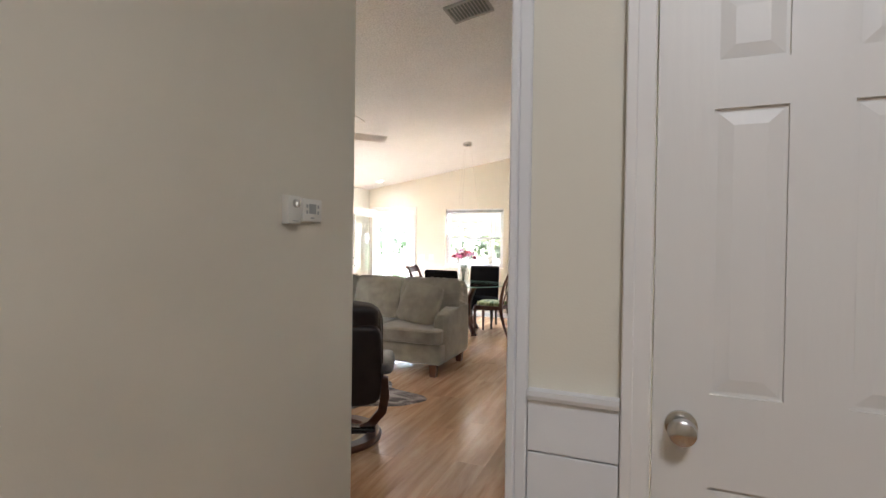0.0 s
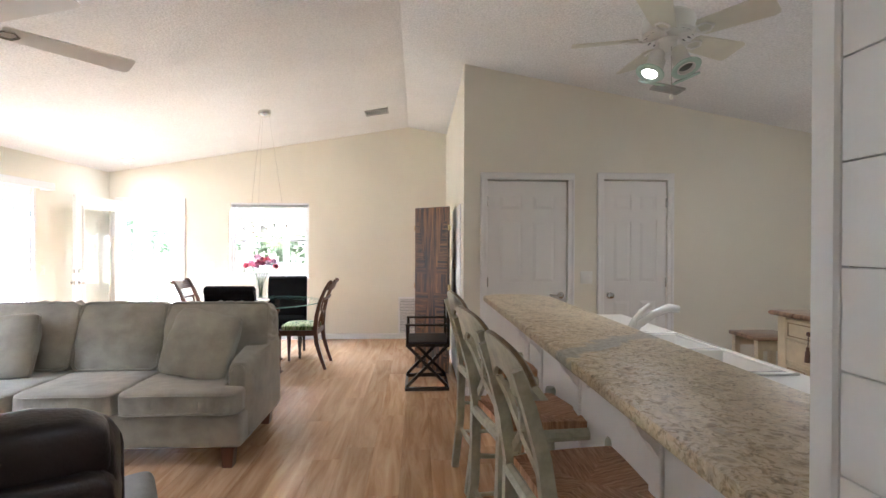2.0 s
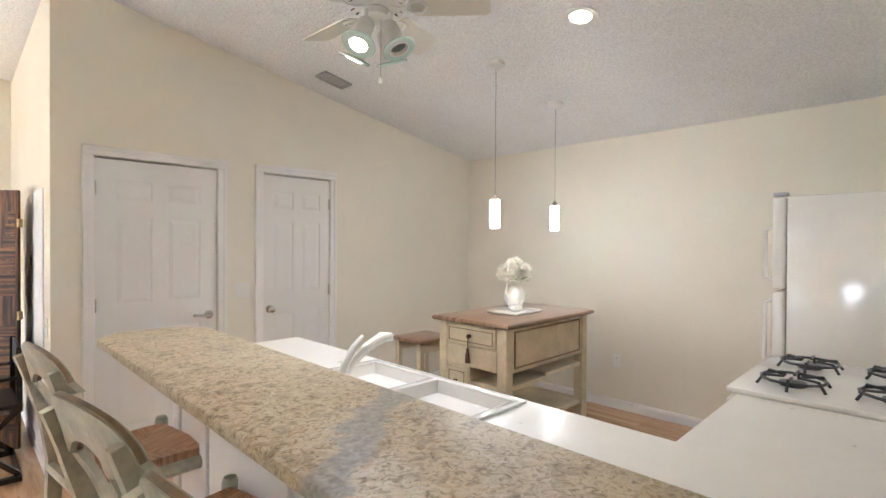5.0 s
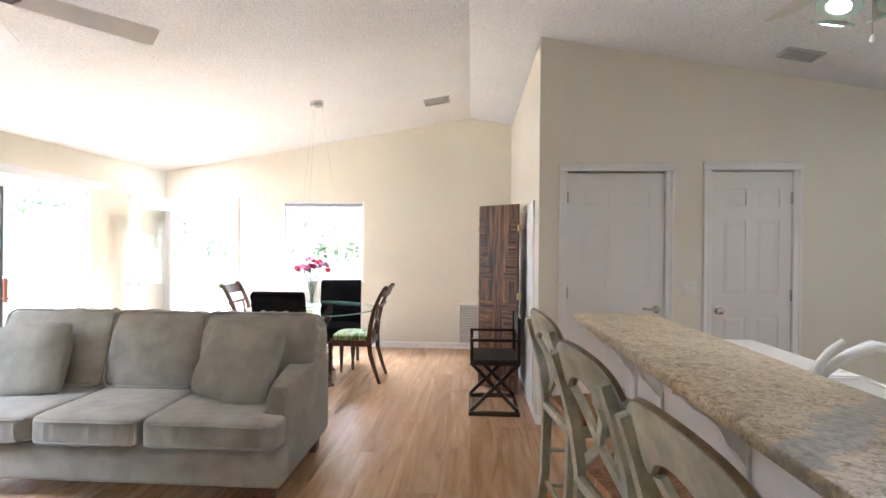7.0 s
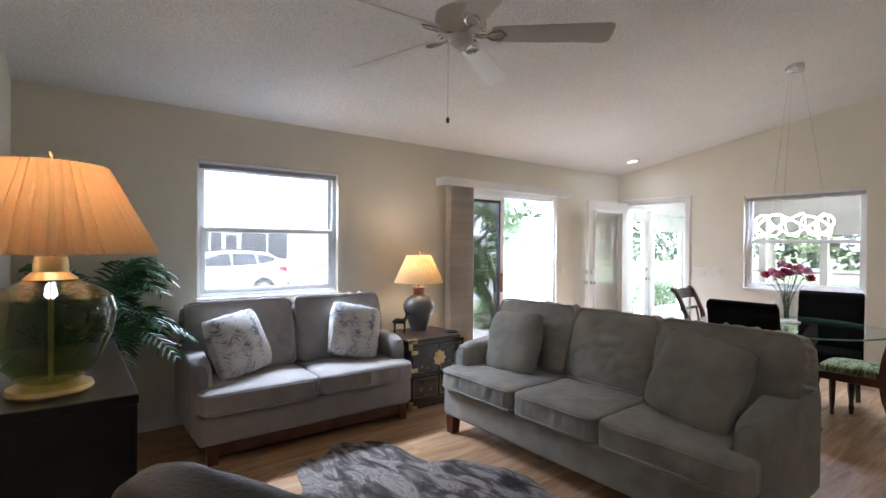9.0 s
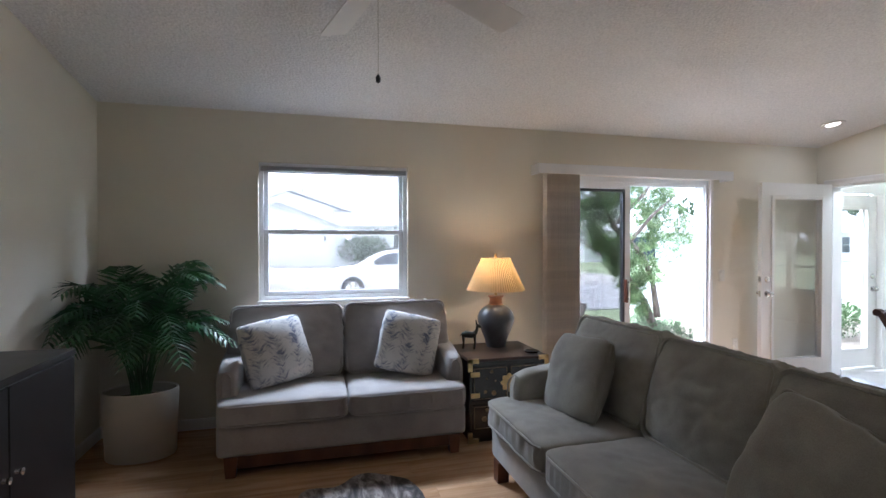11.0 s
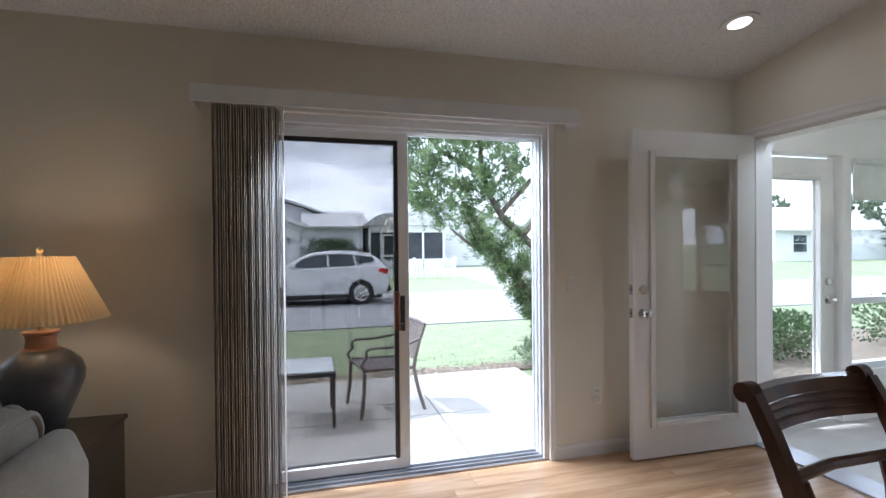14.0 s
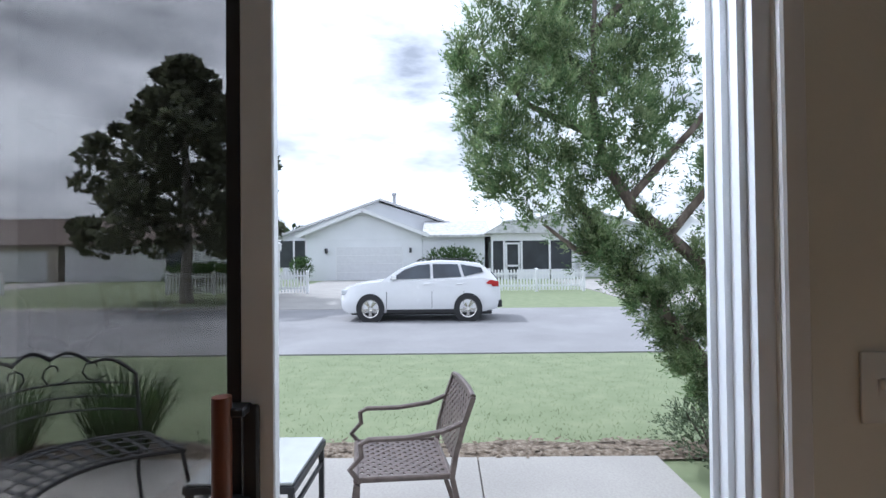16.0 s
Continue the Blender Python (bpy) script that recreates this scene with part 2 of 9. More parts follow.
def feather_mat(name):
    """Off-white cloth printed with rows of blue-grey feathers: barbs slant away from each quill."""
    m = bpy.data.materials.new(name)
    m.use_nodes = True
    n, l = m.node_tree.nodes, m.node_tree.links
    b = n["Principled BSDF"]
    b.inputs["Roughness"].default_value = 0.9
    co = n.new("ShaderNodeTexCoord")
    sep = n.new("ShaderNodeSeparateXYZ")
    l.new(co.outputs["Object"], sep.inputs["Vector"])

    def calc(op, a, c=0.0, d=0.0):
        x = n.new("ShaderNodeMath")
        x.operation = op
        for sock, v in zip(x.inputs, (a, c, d)):
            if isinstance(v, (int, float)):
                sock.default_value = v
            else:
                l.new(v, sock)
        return x.outputs["Value"]

    def cloud(vec, scale, detail):
        t = n.new("ShaderNodeTexNoise")
        t.inputs["Scale"].default_value, t.inputs["Detail"].default_value = scale, detail
        l.new(vec, t.inputs["Vector"])
        return t.outputs["Fac"]
    wob = cloud(co.outputs["Object"], 7.0, 2.0)
    across = calc("MULTIPLY_ADD", sep.outputs["X"], 6.8, calc("MULTIPLY", wob, 1.3))
    quill = calc("ABSOLUTE", calc("SUBTRACT", calc("FRACT", across), 0.5))
    slant = calc("SUBTRACT", calc("MULTIPLY", sep.outputs["Y"], 62.0), calc("MULTIPLY", quill, 5.5))
    cb = n.new("ShaderNodeCombineXYZ")
    l.new(calc("MULTIPLY", sep.outputs["X"], 24.0), cb.inputs["X"])
    l.new(slant, cb.inputs["Y"])
    barbs = cloud(cb.outputs["Vector"], 1.0, 3.0)
    tone = calc("ADD", calc("MULTIPLY", barbs, 0.62), calc("MULTIPLY", cloud(co.outputs["Object"], 11.0, 4.0), 0.58))
    tone = calc("ADD", tone, calc("MULTIPLY", quill, 0.22))
    rp = n.new("ShaderNodeValToRGB")
    stops = [(0.47, (0.15, 0.165, 0.235)), (0.545, (0.31, 0.32, 0.38)), (0.60, (0.50, 0.49, 0.49)), (0.68, (0.68, 0.66, 0.63))]
    while len(rp.color_ramp.elements) < len(stops):
        rp.color_ramp.elements.new(0.5)
    for el, (p, c) in zip(rp.color_ramp.elements, stops):
        el.position, el.color = p, (*c, 1)
    l.new(tone, rp.inputs["Fac"])
    l.new(rp.outputs["Color"], b.inputs["Base Color"])
    bp = n.new("ShaderNodeBump")
    bp.inputs["Strength"].default_value, bp.inputs["Distance"].default_value = 0.15, 0.005
    l.new(barbs, bp.inputs["Height"])
    l.new(bp.outputs["Normal"], b.inputs["Normal"])
    return m


FEATHER = feather_mat("feather_print")
FEET = mat("dark_cherry_wood", (0.10, 0.035, 0.016), 0.3, vary=0.3, scale=10, stretch=(1, 1, 0.2), coat=0.3)
MAHOG = mat("mahogany", (0.105, 0.040, 0.020), 0.3, vary=0.35, scale=14, stretch=(1, 1, 0.25), coat=0.3)
ESPRESSO = mat("espresso_wood", (0.020, 0.016, 0.015), 0.35, vary=0.3, scale=8)
BLACKV = mat("black_velvet", (0.006, 0.006, 0.007), 0.95, vary=0.2, bump=0.1, bscale=200, spec=0.1)
LEATHER = mat("dark_brown_leather", (0.016, 0.011, 0.010), 0.45, vary=0.25, scale=9, bump=0.2, bscale=110)
LEATHER2 = mat("grey_leather", (0.12, 0.12, 0.12), 0.45, vary=0.2, scale=9, bump=0.2, bscale=110)
HIDE = ramp_mat("cowhide", [(0.35, (0.014, 0.012, 0.011)), (0.44, (0.055, 0.044, 0.038)), (0.51, (0.15, 0.122, 0.108)), (0.57, (0.31, 0.275, 0.25)), (0.63, (0.16, 0.13, 0.115)), (0.72, (0.55, 0.51, 0.47))], 3.6, 0.85, detail=12, bump=0.6, stretch=(1.0, 2.6, 1.0), distort=0.7)


def granite_mat(name):
    """Cream and brown speckled stone, patches of warmer tone, one grey vein across the slab."""
    m = bpy.data.materials.new(name)
    m.use_nodes = True
    n, l = m.node_tree.nodes, m.node_tree.links
    b = n["Principled BSDF"]
    b.inputs["Roughness"].default_value = 0.42
    co = n.new("ShaderNodeTexCoord")

    def cloud(scale, detail, distort):
        t = n.new("ShaderNodeTexNoise")
        t.inputs["Scale"].default_value, t.inputs["Detail"].default_value, t.inputs["Distortion"].default_value = scale, detail, distort
        l.new(co.outputs["Object"], t.inputs["Vector"])
        return t.outputs["Fac"]

    def ramp(src, stops):
        r = n.new("ShaderNodeValToRGB")
        while len(r.color_ramp.elements) < len(stops):
            r.color_ramp.elements.new(0.5)
        for el, (p, c) in zip(r.color_ramp.elements, stops):
            el.position, el.color = p, (*c, 1)
        l.new(src, r.inputs["Fac"])
        return r.outputs["Color"]

    def mix(a, c, fac, kind="MIX"):
        x = n.new("ShaderNodeMixRGB")
        x.blend_type = kind
        l.new(a, x.inputs["Color1"])
        l.new(c, x.inputs["Color2"])
        if isinstance(fac, float):
            x.inputs["Fac"].default_value = fac
        else:
            l.new(fac, x.inputs["Fac"])
        return x.outputs["Color"]

    def calc(op, a, c):
        x = n.new("ShaderNodeMath")
        x.operation = op
        for sock, v in zip(x.inputs, (a, c)):
            if isinstance(v, (int, float)):
                sock.default_value = v
            else:
                l.new(v, sock)
        return x.outputs["Value"]
    fine = ramp(cloud(46, 8, 1.6), [(0.32, (0.22, 0.18, 0.12)), (0.40, (0.38, 0.32, 0.22)), (0.46, (0.50, 0.43, 0.31)), (0.54, (0.62, 0.56, 0.44)), (0.62, (0.55, 0.48, 0.37)), (0.70, (0.36, 0.31, 0.24))])
    patch = ramp(cloud(9, 7, 2.2), [(0.33, (0.72, 0.66, 0.56)), (0.46, (0.98, 0.92, 0.80)), (0.56, (1.0, 0.99, 0.97)), (0.66, (0.90, 0.78, 0.62)), (0.75, (0.72, 0.62, 0.52))])
    swirl = ramp(cloud(15, 9, 1.2), [(0.34, (0.56, 0.51, 0.44)), (0.44, (0.86, 0.80, 0.68)), (0.52, (1.0, 0.98, 0.94)), (0.60, (0.86, 0.79, 0.66)), (0.70, (0.62, 0.58, 0.52))])
    col = mix(mix(fine, patch, 0.8, "MULTIPLY"), swirl, 0.75, "MULTIPLY")
    grey = ramp(cloud(60, 8, 0.5), [(0.3, (0.20, 0.19, 0.165)), (0.5, (0.30, 0.285, 0.25)), (0.7, (0.42, 0.39, 0.34))])
    sep = n.new("ShaderNodeSeparateXYZ")
    l.new(co.outputs["Object"], sep.inputs["Vector"])
    run = calc("SUBTRACT", calc("SUBTRACT", sep.outputs["Y"], 3.845), calc("MULTIPLY", calc("ADD", sep.outputs["X"], 0.17), 0.8))
    run = calc("ADD", run, calc("MULTIPLY", calc("SUBTRACT", cloud(9, 6, 0.8), 0.5), 0.22))
    mask = ramp(calc("ABSOLUTE", run, 0.0), [(0.045, (1, 1, 1)), (0.075, (0, 0, 0))])
    col = mix(col, grey, calc("MULTIPLY", mask, 0.85))
    l.new(col, b.inputs["Base Color"])
    return m


GRANITE = granite_mat("granite")
LAMIN = mat("white_laminate_counter", (0.80, 0.77, 0.71), 0.3, vary=0.02)
PORC = mat("white_porcelain", (0.80, 0.78, 0.73), 0.12, vary=0.02, coat=0.4)
SAGE = mat("worn_sage_paint", (0.46, 0.44, 0.335), 0.42, vary=0.16, scale=11, grain=0.25, gscale=40, coat=0.1)
SAGEEDGE = mat("rubbed_brown_edge", (0.16, 0.105, 0.05), 0.35, vary=0.3, scale=20)
RUSH = ramp_mat("woven_rush", [(0.3, (0.22, 0.10, 0.055)), (0.5, (0.42, 0.235, 0.135)), (0.72, (0.62, 0.42, 0.27))], 9, 0.75, detail=5, bump=0.6, stretch=(1, 14, 1))
RUSH_X = ramp_mat("woven_rush_across", [(0.3, (0.22, 0.10, 0.055)), (0.5, (0.42, 0.235, 0.135)), (0.72, (0.62, 0.42, 0.27))], 9, 0.75, detail=5, bump=0.6, stretch=(14, 1, 1))
CREAMP = mat("antique_cream_paint", (0.68, 0.58, 0.40), 0.45, vary=0.08, scale=7, grain=0.12, gscale=30)
GLAZE = mat("brown_glaze_line", (0.30, 0.21, 0.12), 0.5, vary=0.2)
ISLTOP = mat("brown_wood_top", (0.27, 0.165, 0.10), 0.3, vary=0.25, scale=6, stretch=(0.4, 6, 1), coat=0.25)
ROSEW = ramp_mat("striped_rosewood", [(0.36, (0.018, 0.008, 0.003)), (0.45, (0.05, 0.021, 0.007)), (0.55, (0.15, 0.06, 0.017)), (0.66, (0.25, 0.11, 0.034))], 6, 0.5, detail=4, stretch=(5, 5, 0.3))
ROSEH = ramp_mat("striped_rosewood_level", [(0.36, (0.016, 0.007, 0.003)), (0.45, (0.045, 0.019, 0.006)), (0.55, (0.14, 0.056, 0.016)), (0.66, (0.24, 0.105, 0.033))], 6, 0.5, detail=4, stretch=(0.3, 0.3, 7))
BLACKL = mat("black_lacquer", (0.012, 0.010, 0.010), 0.22, vary=0.2, coat=0.5)
BROWNL = mat("worn_brown_lacquer", (0.045, 0.024, 0.014), 0.35, vary=0.3, scale=9)
BRASS = mat("old_brass", (0.62, 0.46, 0.22), 0.35, metal=0.9, vary=0.2, scale=12)
GILT = mat("dull_gilt", (0.26, 0.19, 0.10), 0.5, metal=0.4, vary=0.3, scale=30)
POTTERY = mat("blue_grey_pottery", (0.11, 0.115, 0.125), 0.33, vary=0.3, scale=5, coat=0.2)
COPPERN = mat("copper_glaze_neck", (0.30, 0.14, 0.075), 0.35, vary=0.25, scale=9)
SHADE = shade_mat("cream_pleated_shade", (0.80, 0.66, 0.42), 0.5)
SHADE_O = shade_mat("peach_pleated_shade", (0.80, 0.62, 0.40), 0.5)
SHRUBG = mat("grey_green_foliage", (0.135, 0.185, 0.10), 0.6, vary=0.4, scale=9)
LEAF = mat("palm_leaf", (0.035, 0.115, 0.035), 0.42, vary=0.45, scale=8)
POTW = mat("cream_ceramic_planter", (0.54, 0.50, 0.43), 0.5, vary=0.05, scale=4)
SOIL = mat("dark_soil", (0.02, 0.015, 0.01), 0.95, vary=0.3, bump=0.5)
FANW = mat("white_fan_enamel", (0.74, 0.72, 0.68), 0.32, vary=0.03)
FANC = mat("cream_fan_blade", (0.66, 0.63, 0.53), 0.4, vary=0.04)
BLINDF = mat("taupe_blind_fabric", (0.74, 0.69, 0.63), 0.85, vary=0.1, scale=14, grain=0.2, gscale=150)
PLATE = mat("ivory_switch_plate", (0.78, 0.76, 0.70), 0.4, vary=0.02)
GREYSCR = mat("grey_display", (0.16, 0.17, 0.16), 0.3)
BULB = glow("lamp_glow", (1.0, 0.93, 0.82), 10.0)
LED = glow("led_ribbon", (1.0, 0.82, 0.60), 5.0)
THERM = mat("pale_grey_display", (0.40, 0.41, 0.40), 0.3)
VENTG = mat("grey_vent_enamel", (0.40, 0.39, 0.37), 0.5, vary=0.05)
CORD = mat("silver_cord", (0.32, 0.31, 0.30), 0.4, metal=0.6)
LENS = glow("downlight_lens", (1.0, 0.86, 0.70), 2.6)
OPAL = glow("opal_pendant_glass", (1.0, 0.95, 0.86), 2.0)

# ---- geometry helpers ----
def link(name, bm, material, parent=None, label="", smooth=False):
    me = bpy.data.meshes.new(name)
    bmesh.ops.recalc_face_normals(bm, faces=bm.faces)
    bm.to_mesh(me)
    bm.free()
    for m in (material if isinstance(material, (list, tuple)) else [material]):
        me.materials.append(m)
    if smooth:
        me.polygons.foreach_set("use_smooth", [True] * len(me.polygons))
        me.set_sharp_from_angle(angle=radians(38))
    ob = new(name, me)
    if parent is not None:
        ob.parent = parent
    if label:
        ob["label"] = label
    return ob


def part(name, bm, material, parent, label="", smooth=True):
    return link(name, bm, material, parent, label, smooth)


def thing(name, loc, rz, label, category, group=""):
    ob = new(name)
    ob.empty_display_size = 0.1
    ob.matrix_world = pose(*loc, 0, 0, rz)
    return tagged(ob, label, category, group)


def setting(name, bm, material, label, category, smooth=False):
    return tagged(link(name, bm, material, None, label, smooth), label, category, "", "structure")


def B():
    return bmesh.new()


def box(bm, x0, x1, y0, y1, z0, z1, bev=0.0, seg=2):
    vs = [bm.verts.new(p) for p in ((x0, y0, z0), (x1, y0, z0), (x1, y1, z0), (x0, y1, z0), (x0, y0, z1), (x1, y0, z1), (x1, y1, z1), (x0, y1, z1))]
    fs = [bm.faces.new([vs[i] for i in q]) for q in ((3, 2, 1, 0), (4, 5, 6, 7), (0, 1, 5, 4), (1, 2, 6, 5), (2, 3, 7, 6), (3, 0, 4, 7))]
    if bev:
        es = list({e for f in fs for e in f.edges})
        bmesh.ops.bevel(bm, geom=es, offset=bev, segments=seg, affect="EDGES", profile=0.5)
    return bm


def bx(*a):
    return box(B(), *a)


def prism(bm, pts, axis, a0, a1):
    """Extrude a polygon given in the plane across an axis."""
    def put(u, v, w):
        return {"x": (w, u, v), "y": (u, w, v), "z": (u, v, w)}[axis]
    lo = [bm.verts.new(put(u, v, a0)) for u, v in pts]
    hi = [bm.verts.new(put(u, v, a1)) for u, v in pts]
    k = len(pts)
    bm.faces.new(lo[::-1])
    bm.faces.new(hi)
    for i in range(k):
        bm.faces.new((lo[i], lo[(i + 1) % k], hi[(i + 1) % k], hi[i]))
    return bm


def lathe(bm, prof, seg=32, cx=0.0, cy=0.0, ripple=None, close=True):
    """Turn a profile of (radius, height) about the z axis."""
    rings = []
    for r, z in prof:
        ring = []
        for i in range(seg):
            a = 2 * math.pi * i / seg
            q = r * (1 + (ripple(i) if ripple else 0))
            ring.append(bm.verts.new((cx + q * math.cos(a), cy + q * math.sin(a), z)))
        rings.append(ring)
    for a, b in zip(rings, rings[1:]):
        for i in range(seg):
            bm.faces.new((a[i], a[(i + 1) % seg], b[(i + 1) % seg], b[i]))
    if close:
        if prof[0][0] > 1e-5:
            bm.faces.new(rings[0][::-1])
        if prof[-1][0] > 1e-5:
            bm.faces.new(rings[-1])
    return bm


def tube(bm, pts, r, seg=8, closed=False):
    """A round bar along points; r may be one number or one for each point."""
    pts = [Vector(p) for p in pts]
    k = len(pts)
    rs = r if isinstance(r, (list, tuple)) else [r] * k
    rings = []
    ref = None
    for i, p in enumerate(pts):
        a = pts[(i - 1) % k] if closed or i > 0 else p
        b = pts[(i + 1) % k] if closed or i < k - 1 else p
        d = (b - a).normalized()
        if ref is None:
            ref = d.orthogonal().normalized()
        ref = (ref - d * ref.dot(d))
        ref = ref.normalized() if ref.length > 1e-6 else d.orthogonal().normalized()
        s = d.cross(ref)
        rings.append([bm.verts.new(p + rs[i] * (math.cos(2 * math.pi * j / seg) * ref + math.sin(2 * math.pi * j / seg) * s)) for j in range(seg)])
    pairs = list(zip(rings, rings[1:])) + ([(rings[-1], rings[0])] if closed else [])
    for a, b in pairs:
        for j in range(seg):
            bm.faces.new((a[j], a[(j + 1) % seg], b[(j + 1) % seg], b[j]))
    if not closed:
        bm.faces.new(rings[0][::-1])
        bm.faces.new(rings[-1])
    return bm


def ribbon(bm, pts, wid, thick, up=(0, 0, 1)):
    """A flat bar along points: wid across, thick along up."""
    pts = [Vector(p) for p in pts]
    k = len(pts)
    rings = []
    for i, p in enumerate(pts):
        d = (pts[min(i + 1, k - 1)] - pts[max(i - 1, 0)]).normalized()
        u = Vector(up)
        s = d.cross(u).normalized()
        n = s.cross(d).normalized()
        w = wid[i] if isinstance(wid, (list, tuple)) else wid
        t = thick[i] if isinstance(thick, (list, tuple)) else thick
        rings.append([bm.verts.new(p + s * a * w / 2 + n * b * t / 2) for a, b in ((-1, -1), (1, -1), (1, 1), (-1, 1))])
    for a, b in zip(rings, rings[1:]):
        for j in range(4):
            bm.faces.new((a[j], a[(j + 1) % 4], b[(j + 1) % 4], b[j]))
    bm.faces.new(rings[0][::-1])
    bm.faces.new(rings[-1])
    return bm


def pillow(bm, w, d, h, n=14, power=4.0, puff=0.35, wrinkle=0.006, seed=0.0, m=None, gather=0.0, dome=0.0):
    """A stuffed cushion, w by d by h, centred; corners rounded, faces bulged, with soft creases."""
    start = len(bm.verts)
    r = bmesh.ops.create_cube(bm, size=2.0)
    vs = r["verts"]
    es = list({e for v in vs for e in v.link_edges})
    bmesh.ops.subdivide_edges(bm, edges=es, cuts=n, use_grid_fill=True)
    bm.verts.ensure_lookup_table()
    for v in bm.verts[start:]:
        x, y, z = v.co
        q = (abs(x) ** power + abs(y) ** power + abs(z) ** power) ** (1 / power)
        x, y, z = x / q, y / q, z / q
        t = 1 - puff * (0.5 * abs(x) ** 2.6 + 0.5 * abs(y) ** 2.6)
        co = Vector((x * w / 2, y * d / 2, z * h / 2 * t))
        if wrinkle:
            s = noise.noise(Vector((co.x * 5 + seed, co.y * 5 - seed, co.z * 5))) * wrinkle * 1.6
            s += noise.noise(Vector((co.x * 17 + seed, co.y * 17, co.z * 9 + seed))) * wrinkle
            co += co.normalized() * s
        if gather and max(abs(x), abs(y)) > 0.86 and abs(co.z) < h * 0.38:
            # cross creases of the boxed edge between its two pipings
            u, out = (co.x, Vector((0, 1 if y > 0 else -1, 0))) if abs(y) > abs(x) else (co.y, Vector((1 if x > 0 else -1, 0, 0)))
            f = 1 - (co.z / (h * 0.38)) ** 2
            co += out * gather * f * (1.1 * noise.noise(Vector((u * 33 + seed, seed, co.z * 3))) + 0.5 * noise.noise(Vector((u * 12 - seed, 2, co.z * 9))))
        elif gather:
            co.z += math.copysign(1, z) * gather * 0.45 * abs(noise.noise(Vector((co.x * 6 + seed + co.y * 3, co.y * 11 - co.x * 5, seed)))) * (1 - (max(abs(x), abs(y))) ** 4)
        if dome:
            co.z *= 1 - dome * max(0.0, (co.y / (d / 2) + 0.3) / 1.3) ** 2
        v.co = m @ co if m is not None else co
    return bm


def loop_rect(w, d, z, r=0.06, k=6):
    """A rounded rectangle of points, for piping."""
    pts = []
    for cx, cy, a0 in ((w / 2 - r, d / 2 - r, 0), (-w / 2 + r, d / 2 - r, 90), (-w / 2 + r, -d / 2 + r, 180), (w / 2 - r, -d / 2 + r, 270)):
        for i in range(k + 1):
            a = radians(a0 + 90 * i / k)
            pts.append((cx + r * math.cos(a), cy + r * math.sin(a), z))
    return pts


# ---- the shell of the house ----
XW, XE, YN, YS, XR = -5.20, 3.55, 9.73, 2.875, -0.82
ZW, ZR = 2.46, 3.20


def ceil_z(x):
    return ZW + (ZR - ZW) * (x - XW) / (XR - XW) if x < XR else ZR - (ZR - 2.43) * (x - XR) / (XE - XR)


def wall_x(name, x0, x1, y0, y1, ztop, holes, material=None, label="", bottom=-0.15):
    """A wall that runs along y, with openings (y0, y1, z0, z1) through it."""
    bm = B()
    y = y0
    for a, b, z0, z1 in sorted(holes):
        box(bm, x0, x1, y, a, bottom, ztop)
        if z0 > 0:
            box(bm, x0, x1, a, b, bottom, z0)
        box(bm, x0, x1, a, b, z1, ztop)
        y = b
    box(bm, x0, x1, y, y1, bottom, ztop)
    return setting(name, bm, material or WALL, label or "cream painted wall", "wall")


def wall_y(name, y0, y1, x0, x1, holes, label="", bottom=-0.15, top=ceil_z):
    """A wall that runs along x under the sloping ceiling, with openings (x0, x1, z0, z1)."""
    bm = B()

    def seg(a, b, zb):
        cuts = [a] + ([XR] if a < XR < b else []) + [b]
        for p, q in zip(cuts, cuts[1:]):
            prism(bm, [(p, zb), (q, zb), (q, top(q) + 0.03), (p, top(p) + 0.03)], "y", y0, y1)
    x = x0
    for a, b, z0, z1 in sorted(holes):
        seg(x, a, bottom)
        if z0 > 0:
            box(bm, a, b, y0, y1, bottom, z0)
        seg(a, b, z1)
        x = b
    seg(x, x1, bottom)
    return setting(name, bm, WALL, label or "cream painted wall", "wall")


wall_x("wall_west", -5.36, XW, 2.78, 9.87, 2.49, [(3.98, 5.18, 0.97, 2.075), (6.59, 8.30, 0.0, 2.065)], label="cream painted wall with a window and a sliding door")
wall_y("wall_north", YN, 9.87, XW, 3.70, [(-5.045, -4.17, 0.0, 2.035), (-3.465, -2.305, 0.92, 2.04)], "cream painted gable wall with a doorway and a window")
wall_y("wall_south", 2.76, YS, XW, -1.185, [], "cream painted living room wall")
wall_x("wall_hall_west", -1.30, -1.185, -0.7, 2.76, 3.1, [], label="cream painted hallway wall")
wall_y("wall_closet_south", 6.88, 7.0, -0.25, XE, [(-0.03, 0.735, 0.0, 2.025), (1.085, 1.70, 0.0, 2.035)], "cream painted wall with two white doors")
wall_x("wall_closet_west", -0.25, -0.13, 7.0, YN, 3.07, [], label="cream painted side wall")
wall_x("wall_east", XE, 3.70, 2.78, YN, 2.46, [], label="cream painted kitchen wall")
wall_y("wall_kitchen_south", 2.81, 2.915, -0.178, XE, [], "cream painted kitchen wall")
wall_y("wall_hall_north", 2.02, 2.14, -0.178, 2.6, [(0.115, 0.705, 0.0, 2.03)], "cream painted hallway wall with a white door")
wall_x("wall_hall_end", -0.178, -0.06, 2.14, 2.81, 3.06, [], label="end of the partition behind white planks")
wall_y("wall_hall_south", -0.82, -0.7, -1.29, 2.72, [], "cream painted hallway wall")
wall_x("wall_hall_east", 2.6, 2.72, -0.7, 2.14, 2.6, [], label="cream painted hallway wall")

